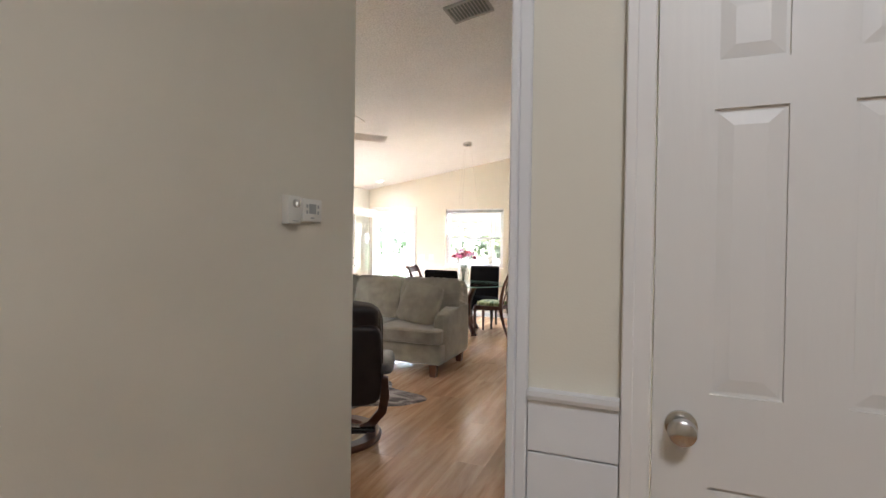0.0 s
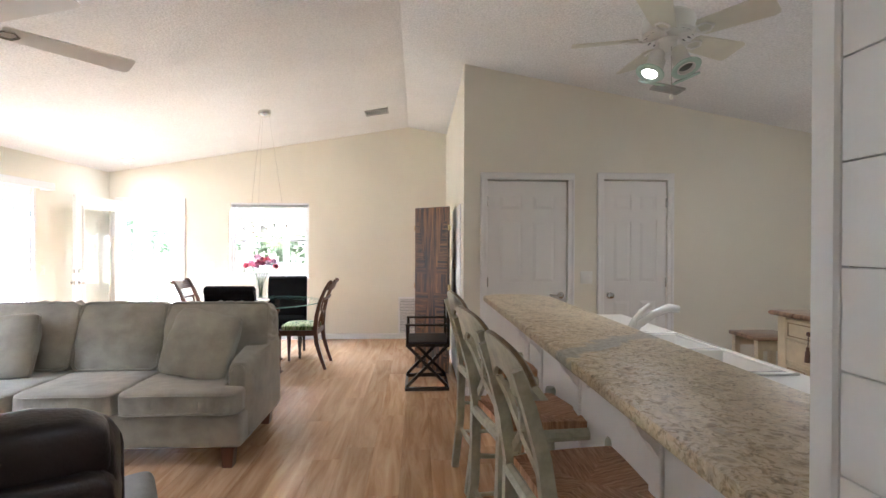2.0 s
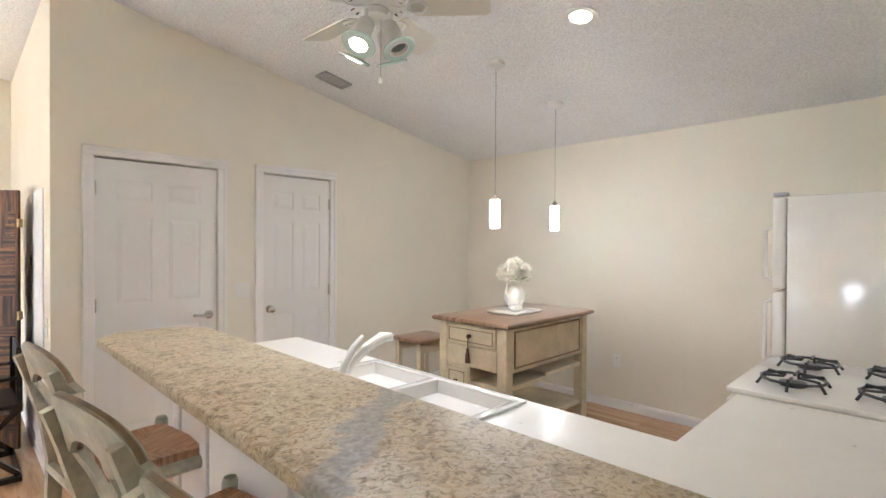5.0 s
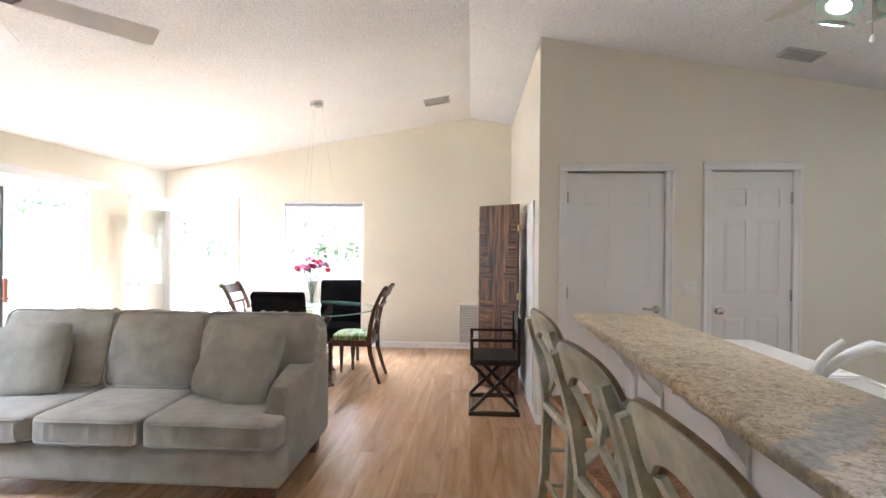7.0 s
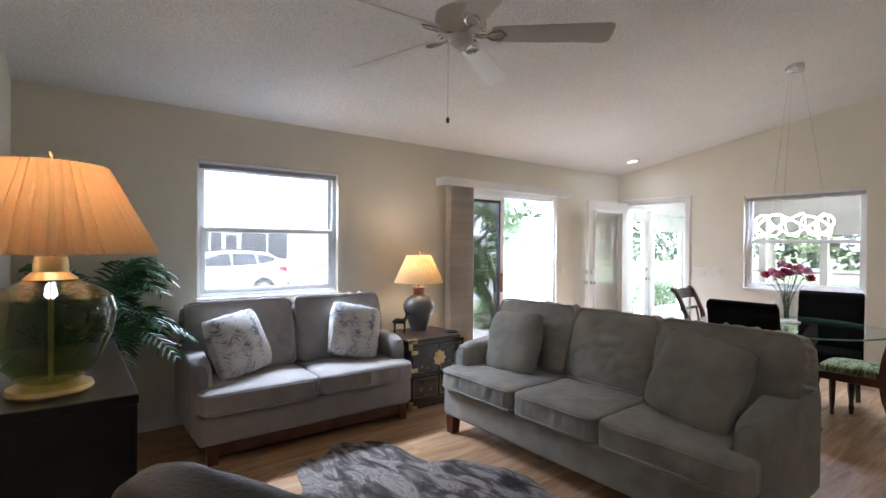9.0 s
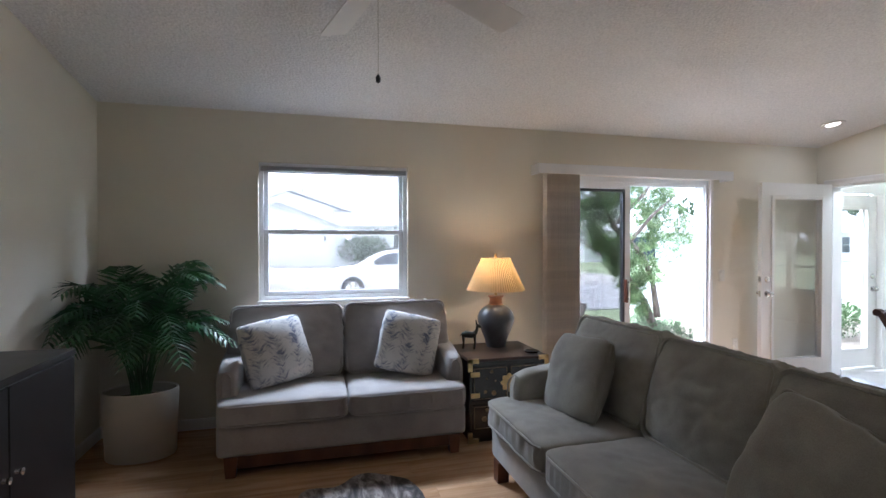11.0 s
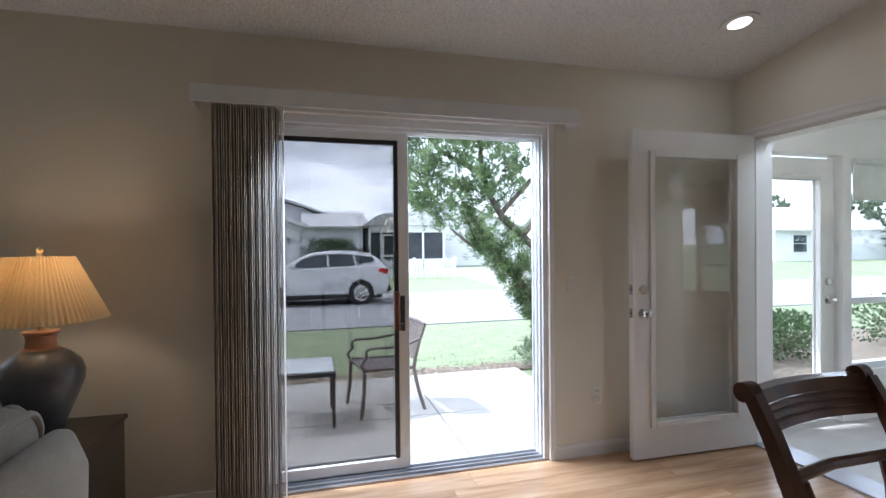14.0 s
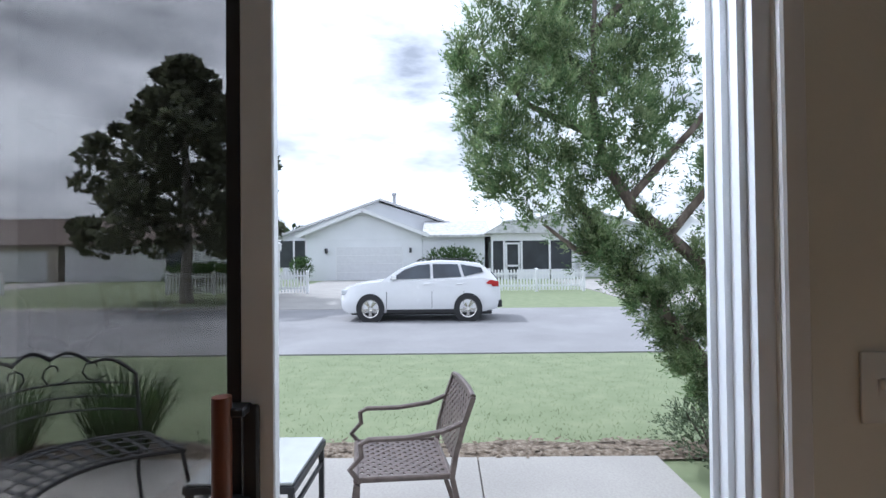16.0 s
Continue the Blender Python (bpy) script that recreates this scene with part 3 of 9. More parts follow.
bm = B()
prism(bm, [(-5.36, ceil_z(-5.2) - 0.02), (XR, ZR), (3.70, 2.41), (3.70, 2.53), (XR, ZR + 0.12), (-5.36, ZW + 0.10)], "y", -0.82, 9.87)
setting("ceiling", bm, CEIL, "white popcorn textured vaulted ceiling", "ceiling")
# roof out of view; its eaves are added to keep sun off the slider
bm = B()
prism(bm, [(-6.05, 2.50), (XR, 3.36), (4.4, 2.50), (4.4, 2.58), (XR, 3.46), (-6.05, 2.58)], "y", -1.2, 9.87)
setting("roof", bm, mat("grey_shingle", (0.16, 0.15, 0.14), 0.9, vary=0.15, scale=9, bump=0.4, bscale=30), "unseen grey shingled roof, eaves added to block the sun", "roof")
bm = bx(-5.36, 3.70, -0.82, 9.87, -0.16, -0.012)
setting("floor", bm, mat("floor_joint", (0.12, 0.07, 0.035), 0.6), "honey laminate plank floor", "floor")

# baseboards
BASE = [("x", XW, 1, YS, 3.9), ("x", XW, 1, 3.9, 6.54), ("x", XW, 1, 8.341, YN), ("y", YN, -1, -4.09, -0.25), ("y", 6.88, -1, 1.78, XE), ("y", 6.88, -1, 0.82, 1.01),
        ("y", YS, 1, XW, -1.185), ("x", -1.185, 1, -0.7, YS), ("x", -0.25, -1, 6.88, YN), ("x", XE, -1, 2.915, 6.88), ("y", 6.88, -1, -0.25, -0.10)]
bm = B()
for ax, at_, s, a, b in BASE:
    prof = [(0, 0), (0.014, 0), (0.014, 0.06), (0.008, 0.078), (0, 0.082)]
    if ax == "x":
        prism(bm, [(at_ + s * u + s * 0.001, v) for u, v in prof], "y", a, b)
    else:
        prism(bm, [(at_ + s * u + s * 0.001, v) for u, v in prof], "x", a, b)
setting("baseboard", bm, TRIM, "white painted baseboard", "baseboard")


def casing_y(name, y, s, x0, x1, z1, w=0.065, z0=0.0, d=0.018):
    """Door or window casing on a wall that runs along x; s is the side it stands proud to."""
    bm = B()
    for a, b in ((x0 - w, x0), (x1, x1 + w)):
        box(bm, a, b, min(y, y + s * d), max(y, y + s * d), z0, z1, 0.004, 1)
        m_ = (a + b) / 2 + (0.018 if b == x0 else -0.018) * -1
        box(bm, m_ - 0.012, m_ + 0.012, min(y, y + s * (d + 0.007)), max(y, y + s * (d + 0.007)), z0, z1, 0.003, 1)
    box(bm, x0 - w, x1 + w, min(y, y + s * d), max(y, y + s * d), z1, z1 + w, 0.004, 1)
    box(bm, x0 - w, x1 + w, min(y, y + s * (d + 0.007)), max(y, y + s * (d + 0.007)), z1 + w - 0.03, z1 + w - 0.006, 0.003, 1)
    return setting(name, bm, TRIM, "white moulded door casing", "trim")


casing_y("trim_1", 6.88, -1, -0.03, 0.735, 2.025)
casing_y("trim_2", 6.88, -1, 1.085, 1.70, 2.035)
casing_y("trim_3", YN, -1, -5.045, -4.17, 2.035)
casing_y("trim_4", 2.02, -1, 0.115, 0.705, 2.03, 0.06)


def six_panel_door(name, x0, x1, z1, y, thick, knob_side, lever, label):
    """A closed six-panel door in a wall that runs along x; its face looks towards -y."""
    w = x1 - x0
    d = tagged(new(name), label, "door", "", "structure")
    d.matrix_world = pose(x0, y, 0)
    bm = B()
    g = 0.004
    st = w * 0.19 if w < 0.6 else w * 0.155
    mid = w * 0.178 if w < 0.6 else w * 0.13
    cols = [(st, (w - mid) / 2), ((w + mid) / 2, w - st)]
    H = z1 - 0.012
    rows_ = [(H * 0.115, H * 0.44), (H * 0.525, H * 0.812), (H * 0.865, H * 0.935)] if w > 0.6 else [(H * 0.115, H * 0.435), (H * 0.531, H * 0.825), (H * 0.872, H * 0.945)]
    # stiles and rails stand proud of a recessed field
    box(bm, g, w - g, 0.007, thick, 0.008, H)
    zs = [0.008] + [v for r in rows_ for v in r] + [H]
    for a, b in ((g, cols[0][0]), (cols[0][1], cols[1][0]), (cols[1][1], w - g)):
        box(bm, a, b, 0.0, 0.007, 0.008, H)
    for i in range(0, len(zs), 2):
        for a, b in cols:
            box(bm, a, b, 0.0, 0.007, zs[i], zs[i + 1])
    part("leaf", bm, DOORW, d, smooth=False)
    for a, b in cols:
        for z0, z2 in rows_:
            bm = B()
            e, f = 0.008, 0.035
            o = [bm.verts.new(p) for p in ((a + e, 0.0066, z0 + e), (b - e, 0.0066, z0 + e), (b - e, 0.0066, z2 - e), (a + e, 0.0066, z2 - e))]
            i_ = [bm.verts.new(p) for p in ((a + f, 0.0018, z0 + f), (b - f, 0.0018, z0 + f), (b - f, 0.0018, z2 - f), (a + f, 0.0018, z2 - f))]
            bm.faces.new(i_)
            for k in range(4):
                bm.faces.new((o[k], o[(k + 1) % 4], i_[(k + 1) % 4], i_[k]))
            part("panel", bm, DOORW, d, smooth=False)
    kx = 0.06 if knob_side < 0 else w - 0.06
    bm = B()
    lathe(bm, [(0.0, 0.0), (0.032, 0.0), (0.032, 0.008), (0.014, 0.012), (0.012, 0.03)], 20)
    if lever:
        ribbon(bm, [(0, 0, 0.034), (-0.03 * knob_side, 0, 0.036), (-0.075 * knob_side, 0.002, 0.034), (-0.115 * knob_side, 0.006, 0.03)], 0.018, 0.012)
    else:
        lathe(bm, [(0.012, 0.03), (0.024, 0.036), (0.029, 0.046), (0.026, 0.058), (0.016, 0.064), (0.0, 0.065)], 20)
    k = part("door_handle", bm, CHROME, d, "satin nickel handle")
    k.matrix_basis = pose(kx, 0.0, 1.0 if w < 0.6 else 0.935, 90, 0, 0)
    for z in (0.25, 1.06, 1.82):
        bm = bx(-0.006, 0.012, -0.012, 0.02, z - 0.045, z + 0.045, 0.003)
        h = part("hinge", bm, CHROME, d)
        h.matrix_basis = pose(0.0 if knob_side > 0 else w - 0.006, 0, 0)
    return d


six_panel_door("door_1", -0.03, 0.735, 2.025, 6.892, 0.045, 1, True, "closed white six panel door with a lever handle")
six_panel_door("door_2", 1.085, 1.70, 2.035, 6.885, 0.045, -1, False, "narrow closed white six panel closet door")
six_panel_door("door_3", 0.115, 0.705, 2.03, 2.03, 0.045, -1, False, "closed white moulded six panel hallway door")


# white planks on the partition by the hallway
def shiplap():
    d = tagged(new("shiplap_panelling"), "white painted shiplap planks on the partition end", "panelling", "", "structure")
    z = 0.0
    edges = [0.10] + [1.005 + 0.1215 * k for k in range(-7, 18)]
    for a, b in zip(edges, edges[1:]):
        part("plank", bx(-0.192, -0.178, 2.13, 2.88, a + 0.0009, b - 0.0009, 0.0010, 1), SHIP, d, smooth=False)
    part("backing", bx(-0.181, -0.178, 2.125, 2.88, 0.1, 3.0), mat("joint_shadow", (0.36, 0.35, 0.34), 0.8), d, smooth=False)
    part("corner_board", bx(-0.198, -0.178, 2.88, 2.92, 0.0, 3.08, 0.004, 1), SHIP, d, smooth=False)
    part("corner_board", bx(-0.198, -0.178, 1.995, 2.13, 0.0, 3.08, 0.004, 1), SHIP, d, smooth=False)
    part("base_board", bx(-0.198, -0.178, 2.13, 2.88, 0.0, 0.10, 0.003, 1), SHIP, d, smooth=False)
    part("corner_board", bx(-0.178, -0.15, 1.998, 2.02, 0.0, 3.08, 0.004, 1), SHIP, d, smooth=False)
    # wainscot on the hallway side
    for k in range(8):
        z1 = 1.02 - 0.1215 * k
        z0 = max(0.1, z1 - 0.1215)
        if z1 > 0.12:
            part("plank", bx(-0.148, 0.053, 2.006, 2.02, z0 + 0.002, z1 - 0.002, 0.0012, 1), SHIP, d, smooth=False)
    bm = B()
    prism(bm, [(2.02, 1.022), (1.995, 1.022), (1.99, 1.032), (1.99, 1.044), (2.02, 1.044)], "x", -0.148, 0.053)
    part("cap_rail", bm, SHIP, d, smooth=False)
    return d


shiplap()
bm = B()
tube(bm, [(-1.191, YS - 0.006, 0.0), (-1.191, YS - 0.006, 3.1)], 0.0085, 10)
setting("trim_5", bm, WALL, "rounded plaster corner", "trim", True)


def single_hung(name, axis, at_, u0, u1, z0, z1, depth, inward, label):
    """A white single-hung window set in an opening; axis is the way that its wall runs."""
    d = tagged(new(name), label, "window", "", "structure")
    w, h = u1 - u0, z1 - z0
    cx = (u0 + u1) / 2
    d.matrix_world = pose(at_, cx, z0, 0, 0, 90) if axis == "y" else pose(cx, at_, z0)
    # local: x along the wall, -y towards the room when inward is +x / -y
    bm = B()
    for a, b in ((-w / 2, -w / 2 + 0.035), (w / 2 - 0.035, w / 2)):
        box(bm, a, b, 0.05, 0.12, 0, h)
    box(bm, -w / 2 + 0.035, w / 2 - 0.035, 0.05, 0.12, 0, 0.035)
    box(bm, -w / 2 + 0.035, w / 2 - 0.035, 0.05, 0.12, h - 0.035, h)
    part("window_frame", bm, VINYL, d, smooth=False)
    hm = h * 0.5
    for z_0, z_1, dy in ((0.035, hm + 0.02, 0.06), (hm - 0.02, h - 0.035, 0.085)):
        bm = B()
        box(bm, -w / 2 + 0.035, -w / 2 + 0.07, dy, dy + 0.024, z_0, z_1, 0.003, 1)
        box(bm, w / 2 - 0.07, w / 2 - 0.035, dy, dy + 0.024, z_0, z_1, 0.003, 1)
        box(bm, -w / 2 + 0.07, w / 2 - 0.07, dy, dy + 0.024, z_0, z_0 + 0.036, 0.003, 1)
        box(bm, -w / 2 + 0.07, w / 2 - 0.07, dy, dy + 0.024, z_1 - 0.036, z_1, 0.003, 1)
        part("sash", bm, VINYL, d, smooth=False)
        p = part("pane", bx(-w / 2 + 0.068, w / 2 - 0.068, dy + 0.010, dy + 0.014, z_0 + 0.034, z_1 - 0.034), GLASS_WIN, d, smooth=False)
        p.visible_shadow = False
    bm = B()
    for x in (-w * 0.28, w * 0.28):
        box(bm, x - 0.022, x + 0.022, 0.052, 0.072, hm + 0.02, hm + 0.034, 0.003, 1)
    part("sash_lock", bm, CHROME, d, smooth=False)
    part("window_sill", bx(-w / 2 - 0.012, w / 2 + 0.012, -0.022, 0.05, -0.02, 0.002, 0.004, 1), TRIM, d, "white marble sill", smooth=False)
    # raised mini blind gathered under the head
    bm = B()
    box(bm, -w / 2 + 0.012, w / 2 - 0.012, 0.004, 0.04, h - 0.028, h - 0.004, 0.002, 1)
    part("blind_headrail", bm, VINYL, d, smooth=False)
    bm = B()
    for k in range(7):
        box(bm, -w / 2 + 0.016, w / 2 - 0.016, 0.008, 0.036, h - 0.034 - 0.0052 * k, h - 0.031 - 0.0052 * k)
    part("blind_slats", bm, ALU, d, smooth=False)
    return d


# local y of a window points out of the room
win = single_hung("window_1", "y", XW, 3.98, 5.18, 0.97, 2.075, 0.16, 1, "white single hung window with a raised blind")
scr = part("insect_screen", bx(-0.565, 0.565, 0.131, 0.133, 0.04, 1.065), screen_mat("insect_screen", (0.50, 0.51, 0.52), 0.13), win, "pale fine insect screen", smooth=False)
scr.visible_shadow = False
single_hung("window_2", "x", YN, -3.465, -2.305, 0.92, 2.04, 0.14, -1, "white single hung window into the sunroom")


def sliding_door():
    d = tagged(new("sliding_door"), "white sliding glass door, its right half open, dark tinted left panels", "sliding door", "", "structure")
    y0, y1, zt = 6.59, 8.30, 2.065
    bm = B()
    box(bm, -5.36, -5.21, y0, y0 + 0.045, 0, zt)
    box(bm, -5.36, -5.21, y1 - 0.03, y1, 0, zt)
    for x in (-5.345, -5.295, -5.245):
        box(bm, x, x + 0.012, y1 - 0.042, y1 - 0.03, 0.03, zt - 0.05)
    box(bm, -5.36, -5.21, y0 + 0.045, y1 - 0.03, zt - 0.045, zt)
    for x in (-5.345, -5.295, -5.245):
        box(bm, x, x + 0.012, y0 + 0.045, y1 - 0.03, zt - 0.065, zt - 0.045)
    part("door_frame", bm, VINYL, d, smooth=False)
    bm = B()
    box(bm, -5.36, -5.205, y0 + 0.045, y1 - 0.03, -0.012, 0.012)
    for x in (-5.33, -5.285, -5.24):
        box(bm, x, x + 0.008, y0 + 0.045, y1 - 0.03, 0.012, 0.026)
    part("track", bm, ALU, d, smooth=False)
    # casing on the room side
    bm = B()
    box(bm, -5.2, -5.183, y1, y1 + 0.04, 0, zt + 0.04, 0.004, 1)
    box(bm, -5.2, -5.183, y0 - 0.05, y0, 0, zt + 0.04, 0.004, 1)
    box(bm, -5.2, -5.183, y0, y1, zt, zt + 0.04, 0.004, 1)
    part("casing", bm, TRIM, d, smooth=False)

    def panel(x, a, b, frame, glass, stile):
        bm = B()
        box(bm, x, x + 0.028, a, a + 0.05, 0.028, zt - 0.06, 0.003, 1)
        box(bm, x, x + 0.028, b - stile, b, 0.028, zt - 0.06, 0.003, 1)
        box(bm, x, x + 0.028, a + 0.05, b - stile, 0.028, 0.09, 0.003, 1)
        box(bm, x, x + 0.028, a + 0.05, b - stile, zt - 0.105, zt - 0.06, 0.003, 1)
        pn = part("door_panel", bm, frame, d, smooth=False)
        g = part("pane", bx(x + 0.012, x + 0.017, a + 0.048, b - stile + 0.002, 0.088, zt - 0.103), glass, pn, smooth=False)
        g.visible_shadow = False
        return pn
    panel(-5.352, y0 + 0.045, 7.40, DARKALU, GLASS, 0.04)
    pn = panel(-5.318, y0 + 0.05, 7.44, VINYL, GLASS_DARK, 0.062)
    bm = B()
    box(bm, -5.316, -5.291, 7.353, 7.377, 0.0905, zt - 0.132)
    box(bm, -5.316, -5.291, y0 + 0.101, 7.377, zt - 0.131, zt - 0.1055)
    part("gasket", bm, DARKALU, pn, "black glazing gasket", smooth=False)
    bm = bx(-5.292, -5.278, 7.384, 7.414, 0.84, 1.05, 0.004, 1)
    part("lock_plate", bm, DARKALU, pn, smooth=False)
    bm = B()
    tube(bm, [(-5.252, 7.361, 0.85), (-5.252, 7.361, 1.074)], 0.017, 12)
    part("pull_handle", bm, mat("red_brown_handle", (0.16, 0.05, 0.025), 0.35, vary=0.2), pn, "red brown wooden pull handle")
    bm = B()
    for z in (0.88, 1.045):
        box(bm, -5.291, -5.25, 7.358, 7.40, z - 0.008, z + 0.008, 0.003, 1)
    part("bracket", bm, DARKALU, pn, smooth=False)
    return d


sliding_door()


def glazed_leaf(name, loc, rz, w, h, label, glass=GLASS, knob_right=False):
    """A white door leaf with one tall lite. Local x runs from the hinge to the knob, y through the leaf."""
    d = tagged(new(name), label, "door", "", "structure")
    d.matrix_world = pose(*loc, 0, 0, rz)
    bm = B()
    box(bm, 0, 0.13, 0, 0.044, 0.012, h)
    box(bm, w - 0.13, w, 0, 0.044, 0.012, h)
    box(bm, 0.13, w - 0.13, 0, 0.044, 0.012, 0.22)
    box(bm, 0.13, w - 0.13, 0, 0.044, h - 0.15, h)
    part("leaf", bm, DOORW, d, smooth=False)
    bm = B()
    for y in (-0.012, 0.044):
        box(bm, 0.115, 0.15, y, y + 0.012, 0.2, h - 0.13, 0.003, 1)
        box(bm, w - 0.15, w - 0.115, y, y + 0.012, 0.2, h - 0.13, 0.003, 1)
        box(bm, 0.15, w - 0.15, y, y + 0.012, 0.2, 0.235, 0.003, 1)
        box(bm, 0.15, w - 0.15, y, y + 0.012, h - 0.165, h - 0.13, 0.003, 1)
    part("lite_frame", bm, DOORW, d, smooth=False)
    g = part("pane", bx(0.128, w - 0.128, 0.019, 0.024, 0.218, h - 0.148), glass, d, smooth=False)
    g.visible_shadow = False
    for z, r in ((0.915, 0.03), (1.06, 0.026)):
        for s, y in ((1, 0.044), (-1, 0.0)):
            bm = B()
            if r > 0.028:
                lathe(bm, [(0, 0), (0.032, 0), (0.032, 0.007), (0.013, 0.011), (0.011, 0.03), (0.024, 0.036), (0.029, 0.047), (0.025, 0.058), (0.0, 0.064)], 20)
            else:
                lathe(bm, [(0, 0), (0.03, 0), (0.03, 0.01), (0.024, 0.017), (0.0, 0.018)], 20)
            k = part("knob" if r > 0.028 else "deadbolt", bm, CHROME, d, "polished nickel")
            k.matrix_basis = pose(w - 0.065, y, z, -90 * s, 0, 0)
    bm = B()
    for z in (0.915, 1.06):
        box(bm, w, w + 0.003, 0.01, 0.034, z - 0.03, z + 0.03)
        box(bm, w + 0.003, w + 0.014, 0.015, 0.029, z - 0.008, z + 0.008)
    part("latch", bm, CHROME, d, smooth=False)
    bm = B()
    for z in (0.25, 1.05, 1.82):
        tube(bm, [(-0.004, -0.006, z - 0.045), (-0.004, -0.006, z + 0.045)], 0.006, 8)
    part("hinge", bm, CHROME, d)
    return d


# hinged at the left jamb of the doorway and swung back along the west wall
glazed_leaf("door_4", (-5.055, 9.70, 0.0), -91.0, 0.915, 2.045, "open white door with a tall glass lite swung into the room")
bm = bx(-5.045, -4.17, 9.70, 9.90, -0.012, 0.012, 0.003, 1)
setting("threshold", bm, ALU, "aluminium threshold of the sunroom doorway", "threshold")
bm = B()
box(bm, -5.0445, -5.03, 9.732, 9.868, 0, 2.02)
box(bm, -4.185, -4.1705, 9.732, 9.868, 0, 2.02)
box(bm, -5.0445, -4.1705, 9.732, 9.868, 2.02, 2.0345)
setting("door_jamb", bm, TRIM, "white painted door jamb", "trim")

# ---- sunroom beyond the doorway ----
wall_x("wall_sunroom_west", -5.36, -5.24, 9.87, 13.0, 2.3, [(9.97, 10.79, 0.0, 2.0), (10.87, 11.85, 0.35, 1.93), (11.93, 12.9, 0.35, 1.93)], TRIM, "white framed sunroom wall with glazing")
bm = B()
box(bm, -5.24, -0.3, 12.88, 13.0, -0.15, 0.55)
box(bm, -5.24, -0.3, 12.88, 13.0, 1.93, 2.3)
for x in (-5.24, -4.42, -3.54, -2.66, -1.78, -0.9):
    box(bm, x, x + 0.1, 12.88, 13.0, 0.55, 1.93)
setting("wall_sunroom_north", bm, TRIM, "white framed sunroom wall with glazing", "wall")
bm = B()
box(bm, -0.3, -0.18, 9.87, 13.0, -0.15, 2.3)
setting("wall_sunroom_east", bm, WALL, "cream painted sunroom wall", "wall")
bm = bx(-5.6, -0.1, 9.87, 13.3, 2.3, 2.4)
setting("ceiling_sunroom", bm, mat("sunroom_ceiling", (0.74, 0.73, 0.68), 0.8, vary=0.03), "flat white sunroom ceiling", "ceiling")
bm = bx(-5.36, -0.18, 9.87, 13.0, -0.16, -0.03)
setting("floor_sunroom", bm, mat("sunroom_slab", (0.45, 0.43, 0.40), 0.5), "pale tiled sunroom floor", "floor")
glazed_leaf("door_5", (-5.30, 9.98, -0.02), 90, 0.80, 2.0, "closed white sunroom door with a tall glass lite")
for k, (a, b) in enumerate(((10.87, 11.85), (11.93, 12.9))):
    d = tagged(new("window_%d" % (k + 3)), "white sunroom window with a roller shade", "window", "", "structure")
    bm = B()
    box(bm, -5.33, -5.27, a, a + 0.05, 0.35, 1.93)
    box(bm, -5.33, -5.27, b - 0.05, b, 0.35, 1.93)
    for z in (0.35, 0.86, 1.88):
        box(bm, -5.33, -5.27, a + 0.05, b - 0.05, z, z + 0.05)
    part("window_frame", bm, VINYL, d, smooth=False)
    g = part("pane", bx(-5.303, -5.297, a + 0.05, b - 0.05, 0.40, 1.88), GLASS, d, smooth=False)
    g.visible_shadow = False
    bm = B()
    box(bm, -5.235, -5.228, a + 0.01, b - 0.01, 1.66, 1.93)
    tube(bm, [(-5.215, a, 1.95), (-5.215, b, 1.95)], 0.022, 12)
    part("roller_shade", bm, mat("white_shade_cloth", (0.72, 0.72, 0.68), 0.8), d)
for k in range(5):
    a = -5.14 + 0.88 * k
    d = tagged(new("window_%d" % (k + 5)), "white sunroom window with a roller shade", "window", "", "structure")
    bm = B()
    for z in (0.55, 0.98, 1.89):
        box(bm, a, a + 0.72 + 0.06, 12.91, 12.96, z, z + 0.04)
    part("window_frame", bm, VINYL, d, smooth=False)
    g = part("pane", bx(a, a + 0.78, 12.93, 12.936, 0.59, 1.89), GLASS, d, smooth=False)
    g.visible_shadow = False
    part("roller_shade", bx(a - 0.02, a + 0.80, 12.855, 12.862, 1.62, 1.97), bpy.data.materials["white_shade_cloth"], d, smooth=False)

